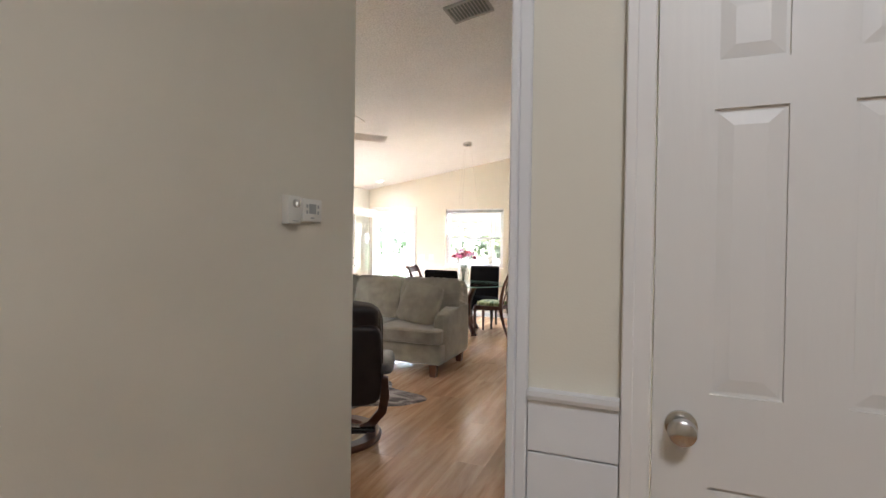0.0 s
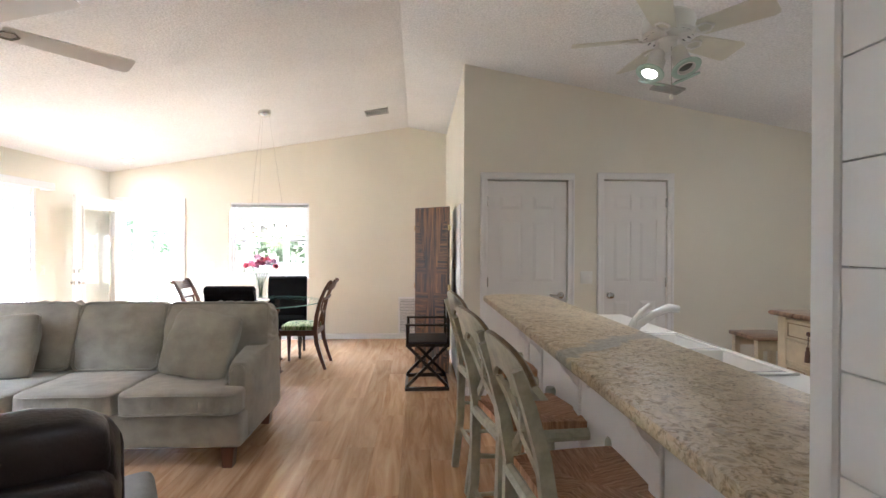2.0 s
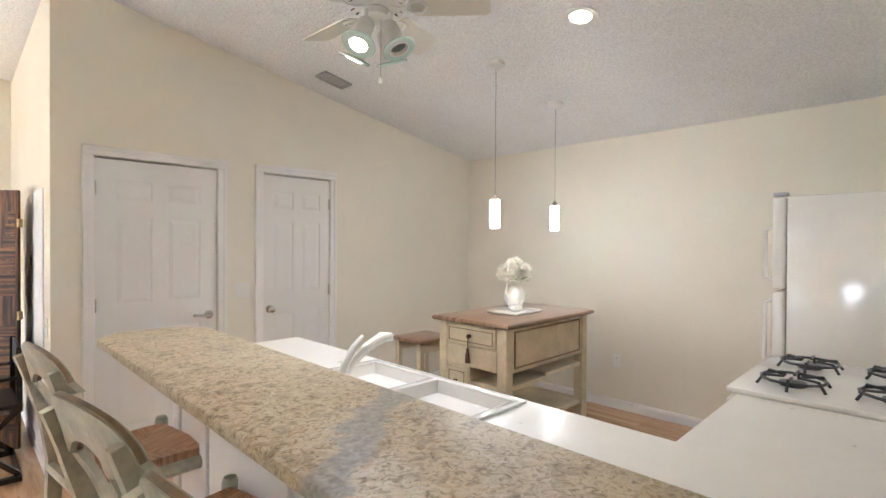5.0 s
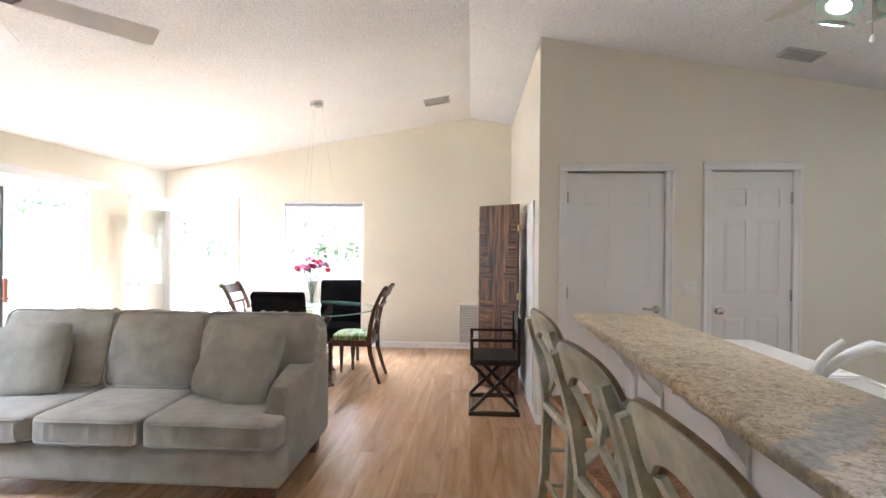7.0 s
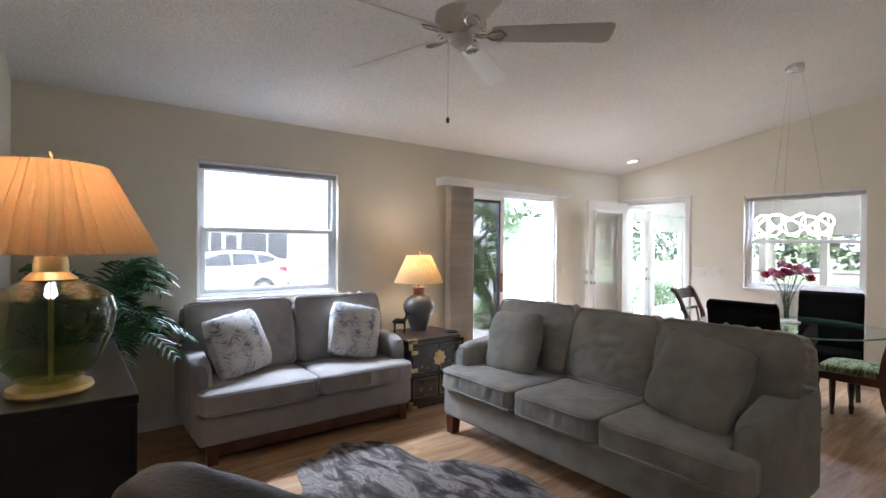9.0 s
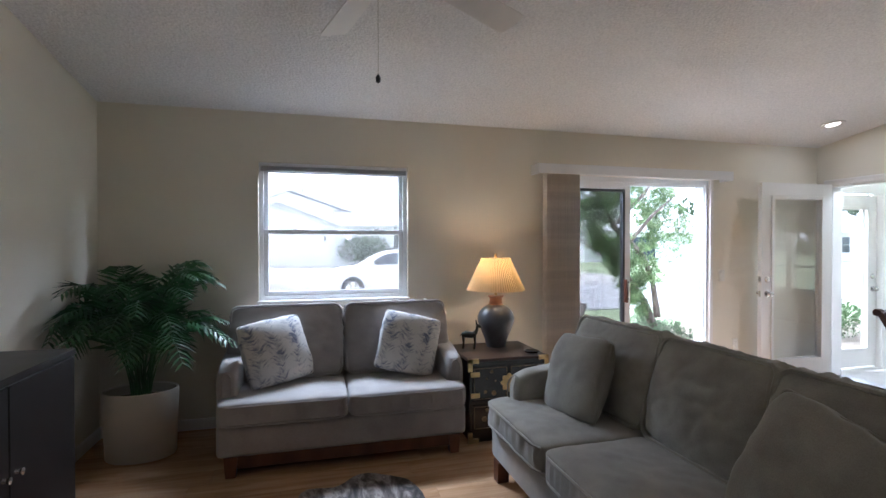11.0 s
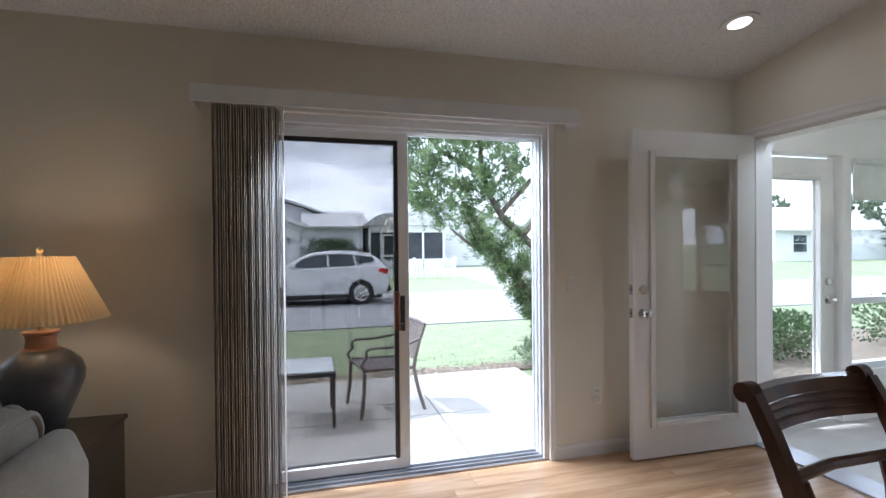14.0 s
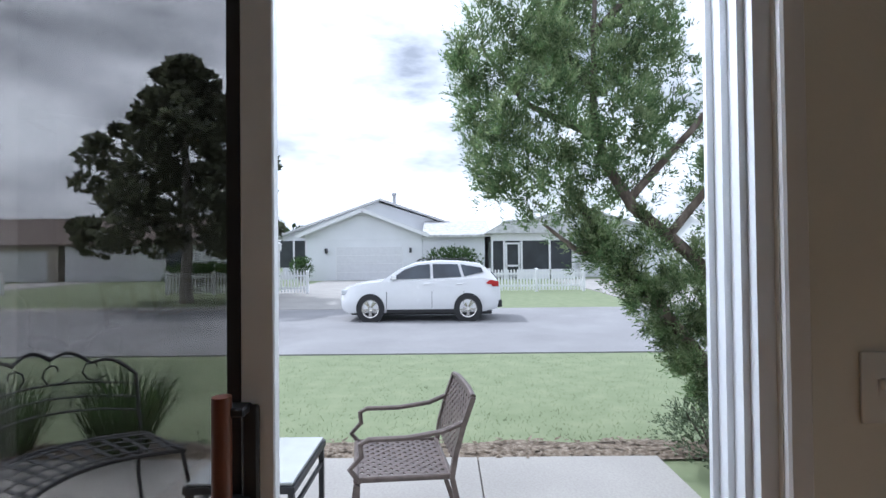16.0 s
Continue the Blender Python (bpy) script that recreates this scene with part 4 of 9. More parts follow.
# ---- living room ----
def couch(name, loc, rz, w, d, n, seat_z, back_z, arm_z, arm_w, fabric, foot, label, rail=False):
    """A sofa: local x along its width, -y to the front."""
    s = thing(name, loc, rz, label, "sofa")
    f = -d / 2
    legh = 0.12
    base_top = seat_z - 0.15
    bm = B()
    box(bm, -w / 2 + 0.02, w / 2 - 0.02, f + 0.05, d / 2 - 0.02, legh, base_top, 0.03, 3)
    part("base", bm, fabric, s)
    inner = w - 2 * arm_w
    for sx in (-1, 1):
        # arm: a set-back rounded panel that climbs to the back
        bm = B()
        prof = [(f + 0.16, legh + 0.01), (d / 2 - 0.03, legh + 0.01), (d / 2 - 0.03, arm_z + 0.035), (d / 2 - 0.2, arm_z + 0.022), (0.05, arm_z + 0.012), (f + 0.26, arm_z), (f + 0.19, arm_z - 0.03), (f + 0.16, arm_z - 0.10)]
        a, b = sorted((sx * w / 2, sx * (w / 2 - arm_w)))
        prism(bm, prof, "x", a, b)
        es = [e for e in bm.edges if abs(e.verts[0].co.x - e.verts[1].co.x) < 1e-6]
        bmesh.ops.bevel(bm, geom=es, offset=min(0.066, arm_w * 0.42), segments=6, affect="EDGES", profile=0.5)
        arm = part("arm", bm, fabric, s)
        bm = B()
        xx = sx * (w / 2 - arm_w / 2)
        hw = arm_w / 2 - 0.035
        tube(bm, [(xx - hw, f + 0.155, legh + 0.05), (xx - hw, f + 0.155, arm_z - 0.09)] + [(xx + hw * math.cos(radians(180 - 18 * k)), f + 0.158 + 0.02 * math.sin(radians(18 * k)), arm_z - 0.09 + 0.05 * math.sin(radians(18 * k))) for k in range(11)] + [(xx + hw, f + 0.155, legh + 0.05)], 0.005, 6)
        part("piping", bm, fabric, arm)
    # back frame with a rolled top
    bm = B()
    prism(bm, [(d / 2 - 0.20, base_top - 0.02), (d / 2 - 0.015, legh + 0.02), (d / 2 + 0.0, back_z - 0.16), (d / 2 - 0.035, back_z - 0.07), (d / 2 - 0.085, back_z - 0.065), (d / 2 - 0.11, back_z - 0.11)], "x", -w / 2 + 0.03, w / 2 - 0.03)
    bmesh.ops.bevel(bm, geom=list(bm.edges), offset=0.025, segments=3, affect="EDGES", profile=0.6)
    part("back_frame", bm, fabric, s)
    cw = inner / n
    for k in range(n):
        x0, x1 = -inner / 2 + cw * k, -inner / 2 + cw * (k + 1)
        if k == 0:
            x0 -= arm_w - 0.02
        if k == n - 1:
            x1 += arm_w - 0.02
        # seat cushion; the outer ones run round the front of the arms
        bm = B()
        dd = d - 0.24
        cxm, cym = (x0 + x1) / 2, f + dd / 2 + 0.005
        pillow(bm, x1 - x0 - 0.008, dd, 0.168, 40, 11.0, 0.13, 0.005, 3.1 * k + w, pose(cxm, cym, seat_z - 0.075), 0.012)
        for v in bm.verts:
            # notch beside the arm
            if (k == 0 and v.co.x < -inner / 2) or (k == n - 1 and v.co.x > inner / 2):
                if v.co.y > f + 0.155:
                    v.co.x = math.copysign(inner / 2 - 0.003, v.co.x)
        cush = part("seat_cushion", bm, fabric, s)
        bm = B()
        for zz in (seat_z - 0.022, seat_z - 0.135):
            tube(bm, [(x0 + 0.03, f + 0.028, zz), (x0 + 0.09, f + 0.006, zz), (cxm, f + 0.001, zz + 0.004), (x1 - 0.09, f + 0.006, zz), (x1 - 0.03, f + 0.028, zz)], 0.0075, 6)
        part("piping", bm, fabric, cush)
        # back cushion, leaning on the frame
        a, b = -inner / 2 + cw * k, -inner / 2 + cw * (k + 1)
        if k == 0:
            a -= arm_w - 0.015
        if k == n - 1:
            b += arm_w - 0.015
        hh = back_z - seat_z + 0.03
        bm = B()
        m = pose((a + b) / 2, d / 2 - 0.225, seat_z + hh / 2 - 0.02, 90 - 11, 0, random.uniform(-1.2, 1.2))
        pillow(bm, b - a - 0.004, hh, 0.30, 60, 10.0, 0.26, 0.006, 7.7 * k + w, m, 0.026, 0.46)
        bc = part("back_cushion", bm, fabric, s)
        bm = B()
        for side in (-1, 1):
            tube(bm, [m @ Vector((p[0], p[1], side * 0.131 * (1 - 0.46 * max(0.0, (p[1] / (hh / 2) + 0.3) / 1.3) ** 2) * (1 - 0.10 * (2 * p[0] / (b - a)) ** 4))) for p in loop_rect((b - a) * 0.955, hh * 0.965, 0, 0.05)], 0.009, 6, True)
        part("piping", bm, fabric, bc)
    for sx in (-1, 1):
        for y in (f + 0.085, d / 2 - 0.085):
            bm = B()
            prism(bm, [(-0.03, 0.0), (0.03, 0.0), (0.04, legh + 0.005), (-0.04, legh + 0.005)], "y", -0.035, 0.035)
            o = part("leg", bm, foot, s)
            o.matrix_basis = pose(sx * (w / 2 - 0.105), y, 0, 0, 0, 0)
    if rail:
        bm = B()
        box(bm, -w / 2 + 0.12, w / 2 - 0.12, f + 0.06, f + 0.085, 0.05, legh + 0.005, 0.003, 1)
        part("base_rail", bm, foot, s, "dark stained wooden rail")
        bm = bx(-w / 2 + 0.12, w / 2 - 0.12, d / 2 - 0.085, d / 2 - 0.06, 0.05, legh + 0.005, 0.003, 1)
        part("base_rail", bm, foot, s, "dark stained wooden rail")
    return s


couch("sofa", (-2.85, 5.865, 0), 0, 2.17, 0.93, 3, 0.485, 0.955, 0.655, 0.16, SOFA, FEET, "grey green microsuede three seat sofa with loose cushions")
couch("loveseat", (-4.665, 4.615, 0), 90, 1.63, 0.87, 2, 0.465, 0.965, 0.645, 0.13, LOVE, FEET, "taupe grey two seat loveseat with a dark wooden base", True)


def throw_pillow(loc, rx, ry, rz, size, fabric, label, seed):
    t = thing("throw_pillow", loc, 0, label, "pillow")
    m = pose(0, 0, 0, rx, ry, rz)
    bm = B()
    pillow(bm, size, size, 0.18, 20, 9.0, 0.93, 0.007, seed)
    c = part("cover", bm, fabric, t)
    c.matrix_basis = m
    bm = B()
    tube(bm, loop_rect(size * 0.985, size * 0.985, 0, 0.02, 3), 0.005, 6, True)
    part("piping", bm, fabric, c)
    return t


throw_pillow((-2.18, 5.80, 0.705), 68, 10, -4, 0.46, SOFA, "grey green square throw pillow on the sofa", 1.0)
throw_pillow((-3.53, 5.82, 0.69), 70, -3, 8, 0.44, SOFA, "grey green square throw pillow on the sofa", 5.0)
throw_pillow((-4.633, 4.146, 0.69), 68, -7, 116, 0.44, FEATHER, "blue grey feather print throw pillow on the loveseat", 9.0)
throw_pillow((-4.645, 5.075, 0.69), 70, 14, 84, 0.43, FEATHER, "blue grey feather print throw pillow on the loveseat", 13.0)


def cowhide():
    bm = B()
    top, bot = [], []
    k = 96
    for i in range(k):
        a = 2 * math.pi * i / k
        r = 1.0 + 0.10 * math.cos(4 * a + 0.5) + 0.07 * math.cos(7 * a) + 0.03 * math.sin(13 * a) + 0.02 * noise.noise(Vector((a * 9, 1, 1)))
        x, y = 1.12 * r * math.cos(a), 0.66 * r * math.sin(a)
        top.append((x, y))
    rings = []
    for s, z in ((1.0, 0.001), (0.995, 0.007), (0.96, 0.011), (0.8, 0.011), (0.6, 0.012), (0.4, 0.011), (0.2, 0.012)):
        rings.append([bm.verts.new((x * s, y * s, z + (0.002 * noise.noise(Vector((x * 9, y * 9, 0))) if z > 0.005 else 0))) for x, y in top])
    for a, b in zip(rings, rings[1:]):
        for i in range(k):
            bm.faces.new((a[i], a[(i + 1) % k], b[(i + 1) % k], b[i]))
    bm.faces.new(rings[-1])
    bm.faces.new(rings[0][::-1])
    o = link("cowhide_rug", bm, HIDE, None, "", True)
    o.matrix_world = pose(-2.92, 4.66, 0.0, 0, 0, 4)
    tagged(o, "brindle grey brown cowhide rug on the laminate floor", "rug")


cowhide()


def recliner():
    s = thing("recliner", (-1.91, 3.77, 0), 27, "dark brown leather recliner on a curved wooden base", "armchair")
    # local -y is the back, +y the way it faces
    bm = B()
    m = pose(0, -0.30, 0.66, 90 + 14, 0, 0)
    pillow(bm, 0.70, 0.66, 0.17, 16, 6.0, 0.35, 0.010, 2.0, m)
    back = part("backrest", bm, LEATHER, s)
    bm = B()
    m2 = pose(0, -0.345, 0.60, 90 + 14, 0, 0)
    pillow(bm, 0.70, 0.56, 0.14, 12, 8.0, 0.2, 0.004, 4.0, m2)
    part("back_shell", bm, LEATHER, back)
    bm = B()
    pillow(bm, 0.67, 0.2, 0.15, 12, 5.0, 0.3, 0.008, 6.0, pose(0, -0.375, 0.90, 90 + 14, 0, 0))
    part("headrest", bm, LEATHER, back)
    bm = B()
    tube(bm, [m @ Vector((p[0], p[1], -0.06)) for p in loop_rect(0.70, 0.60, 0, 0.1)], 0.005, 6, True)
    part("seam", bm, LEATHER, back)
    bm = B()
    pillow(bm, 0.60, 0.62, 0.20, 14, 5.0, 0.3, 0.008, 8.0, pose(0, 0.06, 0.40, -6, 0, 0))
    part("seat", bm, LEATHER, s)
    for sx in (-1, 1):
        bm = B()
        pillow(bm, 0.13, 0.56, 0.12, 12, 4.0, 0.25, 0.006, 10.0 + sx, pose(sx * 0.36, 0.05, 0.52, -4, 0, 0))
        arm = part("armrest", bm, LEATHER2, s, "grey leather arm pad")
        bm = B()
        ribbon(bm, [(sx * 0.36, -0.20, 0.47), (sx * 0.37, -0.17, 0.34), (sx * 0.35, -0.06, 0.20), (sx * 0.27, 0.0, 0.09), (sx * 0.2, 0.0, 0.055)], 0.06, 0.03, (0, 1, 0.1))
        part("wooden_side", bm, FEET, arm)
    bm = B()
    lathe(bm, [(0.24, 0.0), (0.34, 0.0), (0.345, 0.02), (0.33, 0.042), (0.25, 0.042), (0.24, 0.02)], 40, close=False)
    part("ring_base", bm, FEET, s)
    bm = B()
    box(bm, -0.30, 0.30, -0.05, 0.05, 0.03, 0.07, 0.01, 2)
    tube(bm, [(0, 0, 0.07), (0, 0, 0.33)], 0.04, 14)
    part("swivel_post", bm, BLACKL, s)
    return s


recliner()


def console():
    s = thing("console_cabinet", (-3.17, 3.135, 0), 0, "tall black brown console cabinet by the wall", "cabinet")
    w, d, h = 1.01, 0.43, 0.955
    part("top", bx(-w / 2, w / 2, -d / 2, d / 2, h - 0.03, h, 0.003, 1), ESPRESSO, s, smooth=False)
    bm = B()
    box(bm, -w / 2 + 0.008, w / 2 - 0.008, -d / 2 + 0.004, d / 2 - 0.02, 0.06, h - 0.031)
    box(bm, -w / 2 + 0.03, w / 2 - 0.03, -d / 2 + 0.02, d / 2 - 0.05, 0.0, 0.06)
    part("body", bm, ESPRESSO, s, smooth=False)
    for k in range(2):
        x0 = -w / 2 + 0.012 + k * (w / 2 - 0.008)
        dr = part("door", bx(x0, x0 + w / 2 - 0.016, d / 2 - 0.02, d / 2 - 0.003, 0.07, h - 0.035, 0.002, 1), ESPRESSO, s, smooth=False)
        bm = B()
        xx = x0 + (w / 2 - 0.05 if k == 0 else 0.035)
        lathe(bm, [(0, 0), (0.011, 0), (0.008, 0.012), (0.013, 0.022), (0, 0.026)], 12)
        kn = part("knob", bm, CHROME, dr)
        kn.matrix_basis = pose(xx, d / 2 - 0.003, 0.6, -90, 0, 0)


console()


def pleats(amount, seg):
    return lambda i: amount * (1 if i % 2 == 0 else -1)


def table_lamp_pottery():
    s = thing("table_lamp", (-4.785, 5.82, 0.602), 0, "blue grey pottery table lamp with a lit cream pleated shade", "lamp")
    bm = B()
    lathe(bm, [(0.0, 0.0), (0.078, 0.0), (0.08, 0.012), (0.088, 0.05), (0.12, 0.13), (0.145, 0.195), (0.148, 0.235), (0.135, 0.275), (0.10, 0.312), (0.062, 0.335)], 40)
    part("body", bm, POTTERY, s)
    bm = B()
    lathe(bm, [(0.064, 0.334), (0.054, 0.342), (0.05, 0.37), (0.053, 0.392), (0.066, 0.402), (0.062, 0.408), (0.0, 0.408)], 36)
    part("neck", bm, COPPERN, s, "copper brown glazed neck")
    bm = B()
    lathe(bm, [(0.233, 0.452), (0.115, 0.708), (0.112, 0.706), (0.230, 0.452)], 144, ripple=pleats(0.016, 144), close=False)
    part("shade", bm, SHADE, s)
    bm = B()
    lathe(bm, [(0.012, 0.405), (0.012, 0.5), (0.018, 0.5), (0.018, 0.53), (0, 0.53)], 14)
    tube(bm, [(0.02, 0, 0.46), (0.075, 0, 0.55), (0.06, 0, 0.66), (0, 0, 0.715)], 0.003, 6)
    tube(bm, [(-0.02, 0, 0.46), (-0.075, 0, 0.55), (-0.06, 0, 0.66), (0, 0, 0.715)], 0.003, 6)
    tube(bm, [(-0.112, 0, 0.706), (0.112, 0, 0.706)], 0.003, 6)
    lathe(bm, [(0, 0.705), (0.012, 0.71), (0.008, 0.72), (0.013, 0.735), (0, 0.75)], 12)
    part("harp_and_finial", bm, BRASS, s)
    bm = B()
    lathe(bm, [(0.0, 0.53), (0.02, 0.535), (0.032, 0.575), (0.024, 0.61), (0, 0.62)], 16)
    part("bulb", bm, BULB, s)


def table_lamp_glass():
    s = thing("table_lamp", (-2.845, 3.14, 0.957), 0, "green glass table lamp with a lit peach pleated shade", "lamp")
    bm = B()
    lathe(bm, [(0.0, 0.0), (0.105, 0.0), (0.108, 0.008), (0.104, 0.02), (0.085, 0.028), (0.07, 0.032), (0.0, 0.032)], 36)
    part("foot", bm, BRASS, s, "satin brass foot")
    bm = B()
    lathe(bm, [(0.06, 0.032), (0.085, 0.045), (0.13, 0.10), (0.158, 0.17), (0.168, 0.235), (0.155, 0.285), (0.11, 0.315), (0.06, 0.335), (0.04, 0.36), (0.036, 0.40)], 48, close=False)
    o = part("glass_body", bm, GREENG, s, "green tinted glass body")
    o.visible_shadow = False
    bm = B()
    lathe(bm, [(0.068, 0.3365), (0.064, 0.341), (0.043, 0.36), (0.044, 0.372), (0.04, 0.405), (0.0, 0.405)], 36, close=False)
    part("collar", bm, BRASS, s)
    bm = B()
    tube(bm, [(0, 0, 0.03), (0, 0, 0.41)], 0.007, 10)
    tube(bm, [(0, 0, 0.405), (0, 0, 0.48)], 0.014, 10)
    for sx in (-1, 1):
        tube(bm, [(sx * 0.02, 0, 0.44), (sx * 0.08, 0, 0.55), (sx * 0.06, 0, 0.68), (0, 0, 0.72)], 0.003, 6)
    tube(bm, [(-0.148, 0, 0.70), (0.148, 0, 0.70)], 0.003, 6)
    part("stem", bm, BRASS, s)
    bm = B()
    lathe(bm, [(0.272, 0.415), (0.138, 0.68), (0.135, 0.678), (0.269, 0.415)], 88, ripple=pleats(0.05, 88), close=False)
    part("shade", bm, SHADE_O, s)
    bm = B()
    lathe(bm, [(0.0, 0.48), (0.02, 0.485), (0.034, 0.53), (0.026, 0.57), (0, 0.58)], 16)
    part("bulb", bm, BULB, s)


table_lamp_pottery()
table_lamp_glass()
bulb("lamp_light_pottery", (-4.785, 5.82, 1.235), 2.1, 0.04, (1.0, 0.70, 0.42))
bulb("lamp_light_glass", (-2.845, 3.14, 1.54), 2.1, 0.04, (1.0, 0.70, 0.42))


def lacquer_chest():
    s = thing("lacquer_side_table", (-4.66, 5.77, 0), 90, "black lacquer side chest with brass corners and flower inlay", "side table")
    w, d, h = 0.62, 0.55, 0.60
    part("top", bx(-w / 2, w / 2, -d / 2, d / 2, h - 0.022, h, 0.004, 1), BROWNL, s, smooth=False)
    bm = B()
    box(bm, -w / 2 + 0.012, w / 2 - 0.012, -d / 2 + 0.012, d / 2 - 0.012, 0.06, h - 0.023)
    part("body", bm, BLACKL, s, smooth=False)
    bm = B()
    box(bm, -w / 2 + 0.02, w / 2 - 0.02, -d / 2 + 0.02, d / 2 - 0.02, 0.0, 0.06)
    part("plinth", bm, BLACKL, s, smooth=False)
    for k in range(2):
        x0 = -w / 2 + 0.03 + k * (w / 2 - 0.028)
        for z0, z1 in ((0.09, 0.27), (0.30, 0.545)):
            dr = part("drawer" if z0 < 0.2 else "door", bx(x0, x0 + w / 2 - 0.035, -d / 2 + 0.004, -d / 2 + 0.014, z0, z1, 0.003, 1), BLACKL, s, smooth=False)
            bm = B()
            cxp, czp = x0 + (w / 2 - 0.035) / 2, (z0 + z1) / 2
            # inlaid sprigs and a thin gilt line
            for j in range(5):
                a = j * 1.26 + k + z0 * 9
                xx, zz = cxp + 0.07 * math.cos(a) * (0.5 + 0.5 * ((j * 37 % 10) / 10)), czp + (z1 - z0) * 0.34 * math.sin(a)
                r = 0.008 + 0.006 * (j % 3)
                prism(bm, [(xx + r * math.cos(q * 1.047), zz + r * math.sin(q * 1.047)) for q in range(6)], "y", -d / 2 + 0.0015, -d / 2 + 0.004)
            e = 0.012
            for a0, a1, b0, b1 in ((x0 + e, x0 + w / 2 - 0.035 - e, z0 + e, z0 + e + 0.003), (x0 + e, x0 + w / 2 - 0.035 - e, z1 - e - 0.003, z1 - e), (x0 + e, x0 + e + 0.003, z0 + e, z1 - e), (x0 + w / 2 - 0.038 - e, x0 + w / 2 - 0.035 - e, z0 + e, z1 - e)):
                box(bm, a0, a1, -d / 2 + 0.002, -d / 2 + 0.004, b0, b1)
            part("inlay", bm, GILT, dr, "dull gilt flower inlay", smooth=False)
    # round scalloped lock plate
    bm = B()
    pts = []
    for i in range(48):
        a = 2 * math.pi * i / 48
        r = 0.062 * (1 + 0.12 * math.cos(8 * a))
        pts.append((0.0 + r * math.cos(a), 0.42 + r * math.sin(a)))
    prism(bm, pts, "y", -d / 2 - 0.003, -d / 2 + 0.003)
    prism(bm, [(0.03 * math.cos(i * 0.5236), 0.42 + 0.03 * math.sin(i * 0.5236)) for i in range(12)], "y", -d / 2 - 0.007, -d / 2 - 0.003)
    part("lock_plate", bm, BRASS, s, "round scalloped brass plate", smooth=False)
    for sx in (-1, 1):
        for z0, z1 in ((h - 0.085, h + 0.002), (0.0, 0.075)):
            bm = B()
            x0, x1 = sorted((sx * (w / 2 + 0.002), sx * (w / 2 - 0.075)))
            box(bm, x0, x1, -d / 2 - 0.003, -d / 2 + 0.02, z1 - 0.03 if z0 > 0.3 else z0, z1 if z0 > 0.3 else z0 + 0.03)
            x0, x1 = sorted((sx * (w / 2 + 0.002), sx * (w / 2 - 0.028)))
            box(bm, x0, x1, -d / 2 - 0.003, -d / 2 + 0.02, z0, z1)
            part("corner_mount", bm, BRASS, s, smooth=False)
        for z in (0.34, 0.49):
            bm = bx(*sorted((sx * (w / 2 - 0.015), sx * (w / 2 - 0.085))), -d / 2 - 0.002, -d / 2 + 0.006, z - 0.018, z + 0.018, 0.003, 1)
            part("hinge_plate", bm, BRASS, s, smooth=False)


lacquer_chest()


def deer():
    bm = B()
    tube(bm, [(-0.055, 0, 0.105), (-0.03, 0, 0.112), (0.02, 0, 0.108), (0.05, 0, 0.118)], [0.018, 0.026, 0.025, 0.02], 10)
    tube(bm, [(0.045, 0, 0.118), (0.06, 0, 0.15), (0.064, 0, 0.178)], [0.018, 0.012, 0.011], 10)
    tube(bm, [(0.055, 0, 0.182), (0.075, 0, 0.18), (0.098, 0, 0.168)], [0.014, 0.015, 0.006], 10)
    for sy in (-1, 1):
        for x in (-0.048, 0.042):
            tube(bm, [(x, sy * 0.014, 0.1), (x + 0.004, sy * 0.015, 0.05), (x - 0.002, sy * 0.015, 0.0)], [0.011, 0.006, 0.007], 8)
        tube(bm, [(0.058, sy * 0.008, 0.19), (0.052, sy * 0.016, 0.225)], [0.006, 0.003], 6)
    tube(bm, [(-0.058, 0, 0.112), (-0.072, 0, 0.10)], [0.006, 0.003], 6)
    o = link("deer_figurine", bm, mat("dark_bronze", (0.05, 0.055, 0.05), 0.4, metal=0.6, vary=0.3, scale=20), None, "", True)
    o.matrix_world = pose(-4.74, 5.58, 0.602, 0, 0, 65)
    tagged(o, "small dark bronze deer figurine on the side chest", "figurine")


deer()
bm = B()
lathe(bm, [(0.0, 0.0), (0.05, 0.0), (0.058, 0.012), (0.05, 0.014), (0.04, 0.008), (0.0, 0.006)], 24)
o = link("ashtray", bm, BLACKL, None, "", True)
o.matrix_world = pose(-4.5, 6.0, 0.602)
tagged(o, "small round black dish on the side chest", "dish")


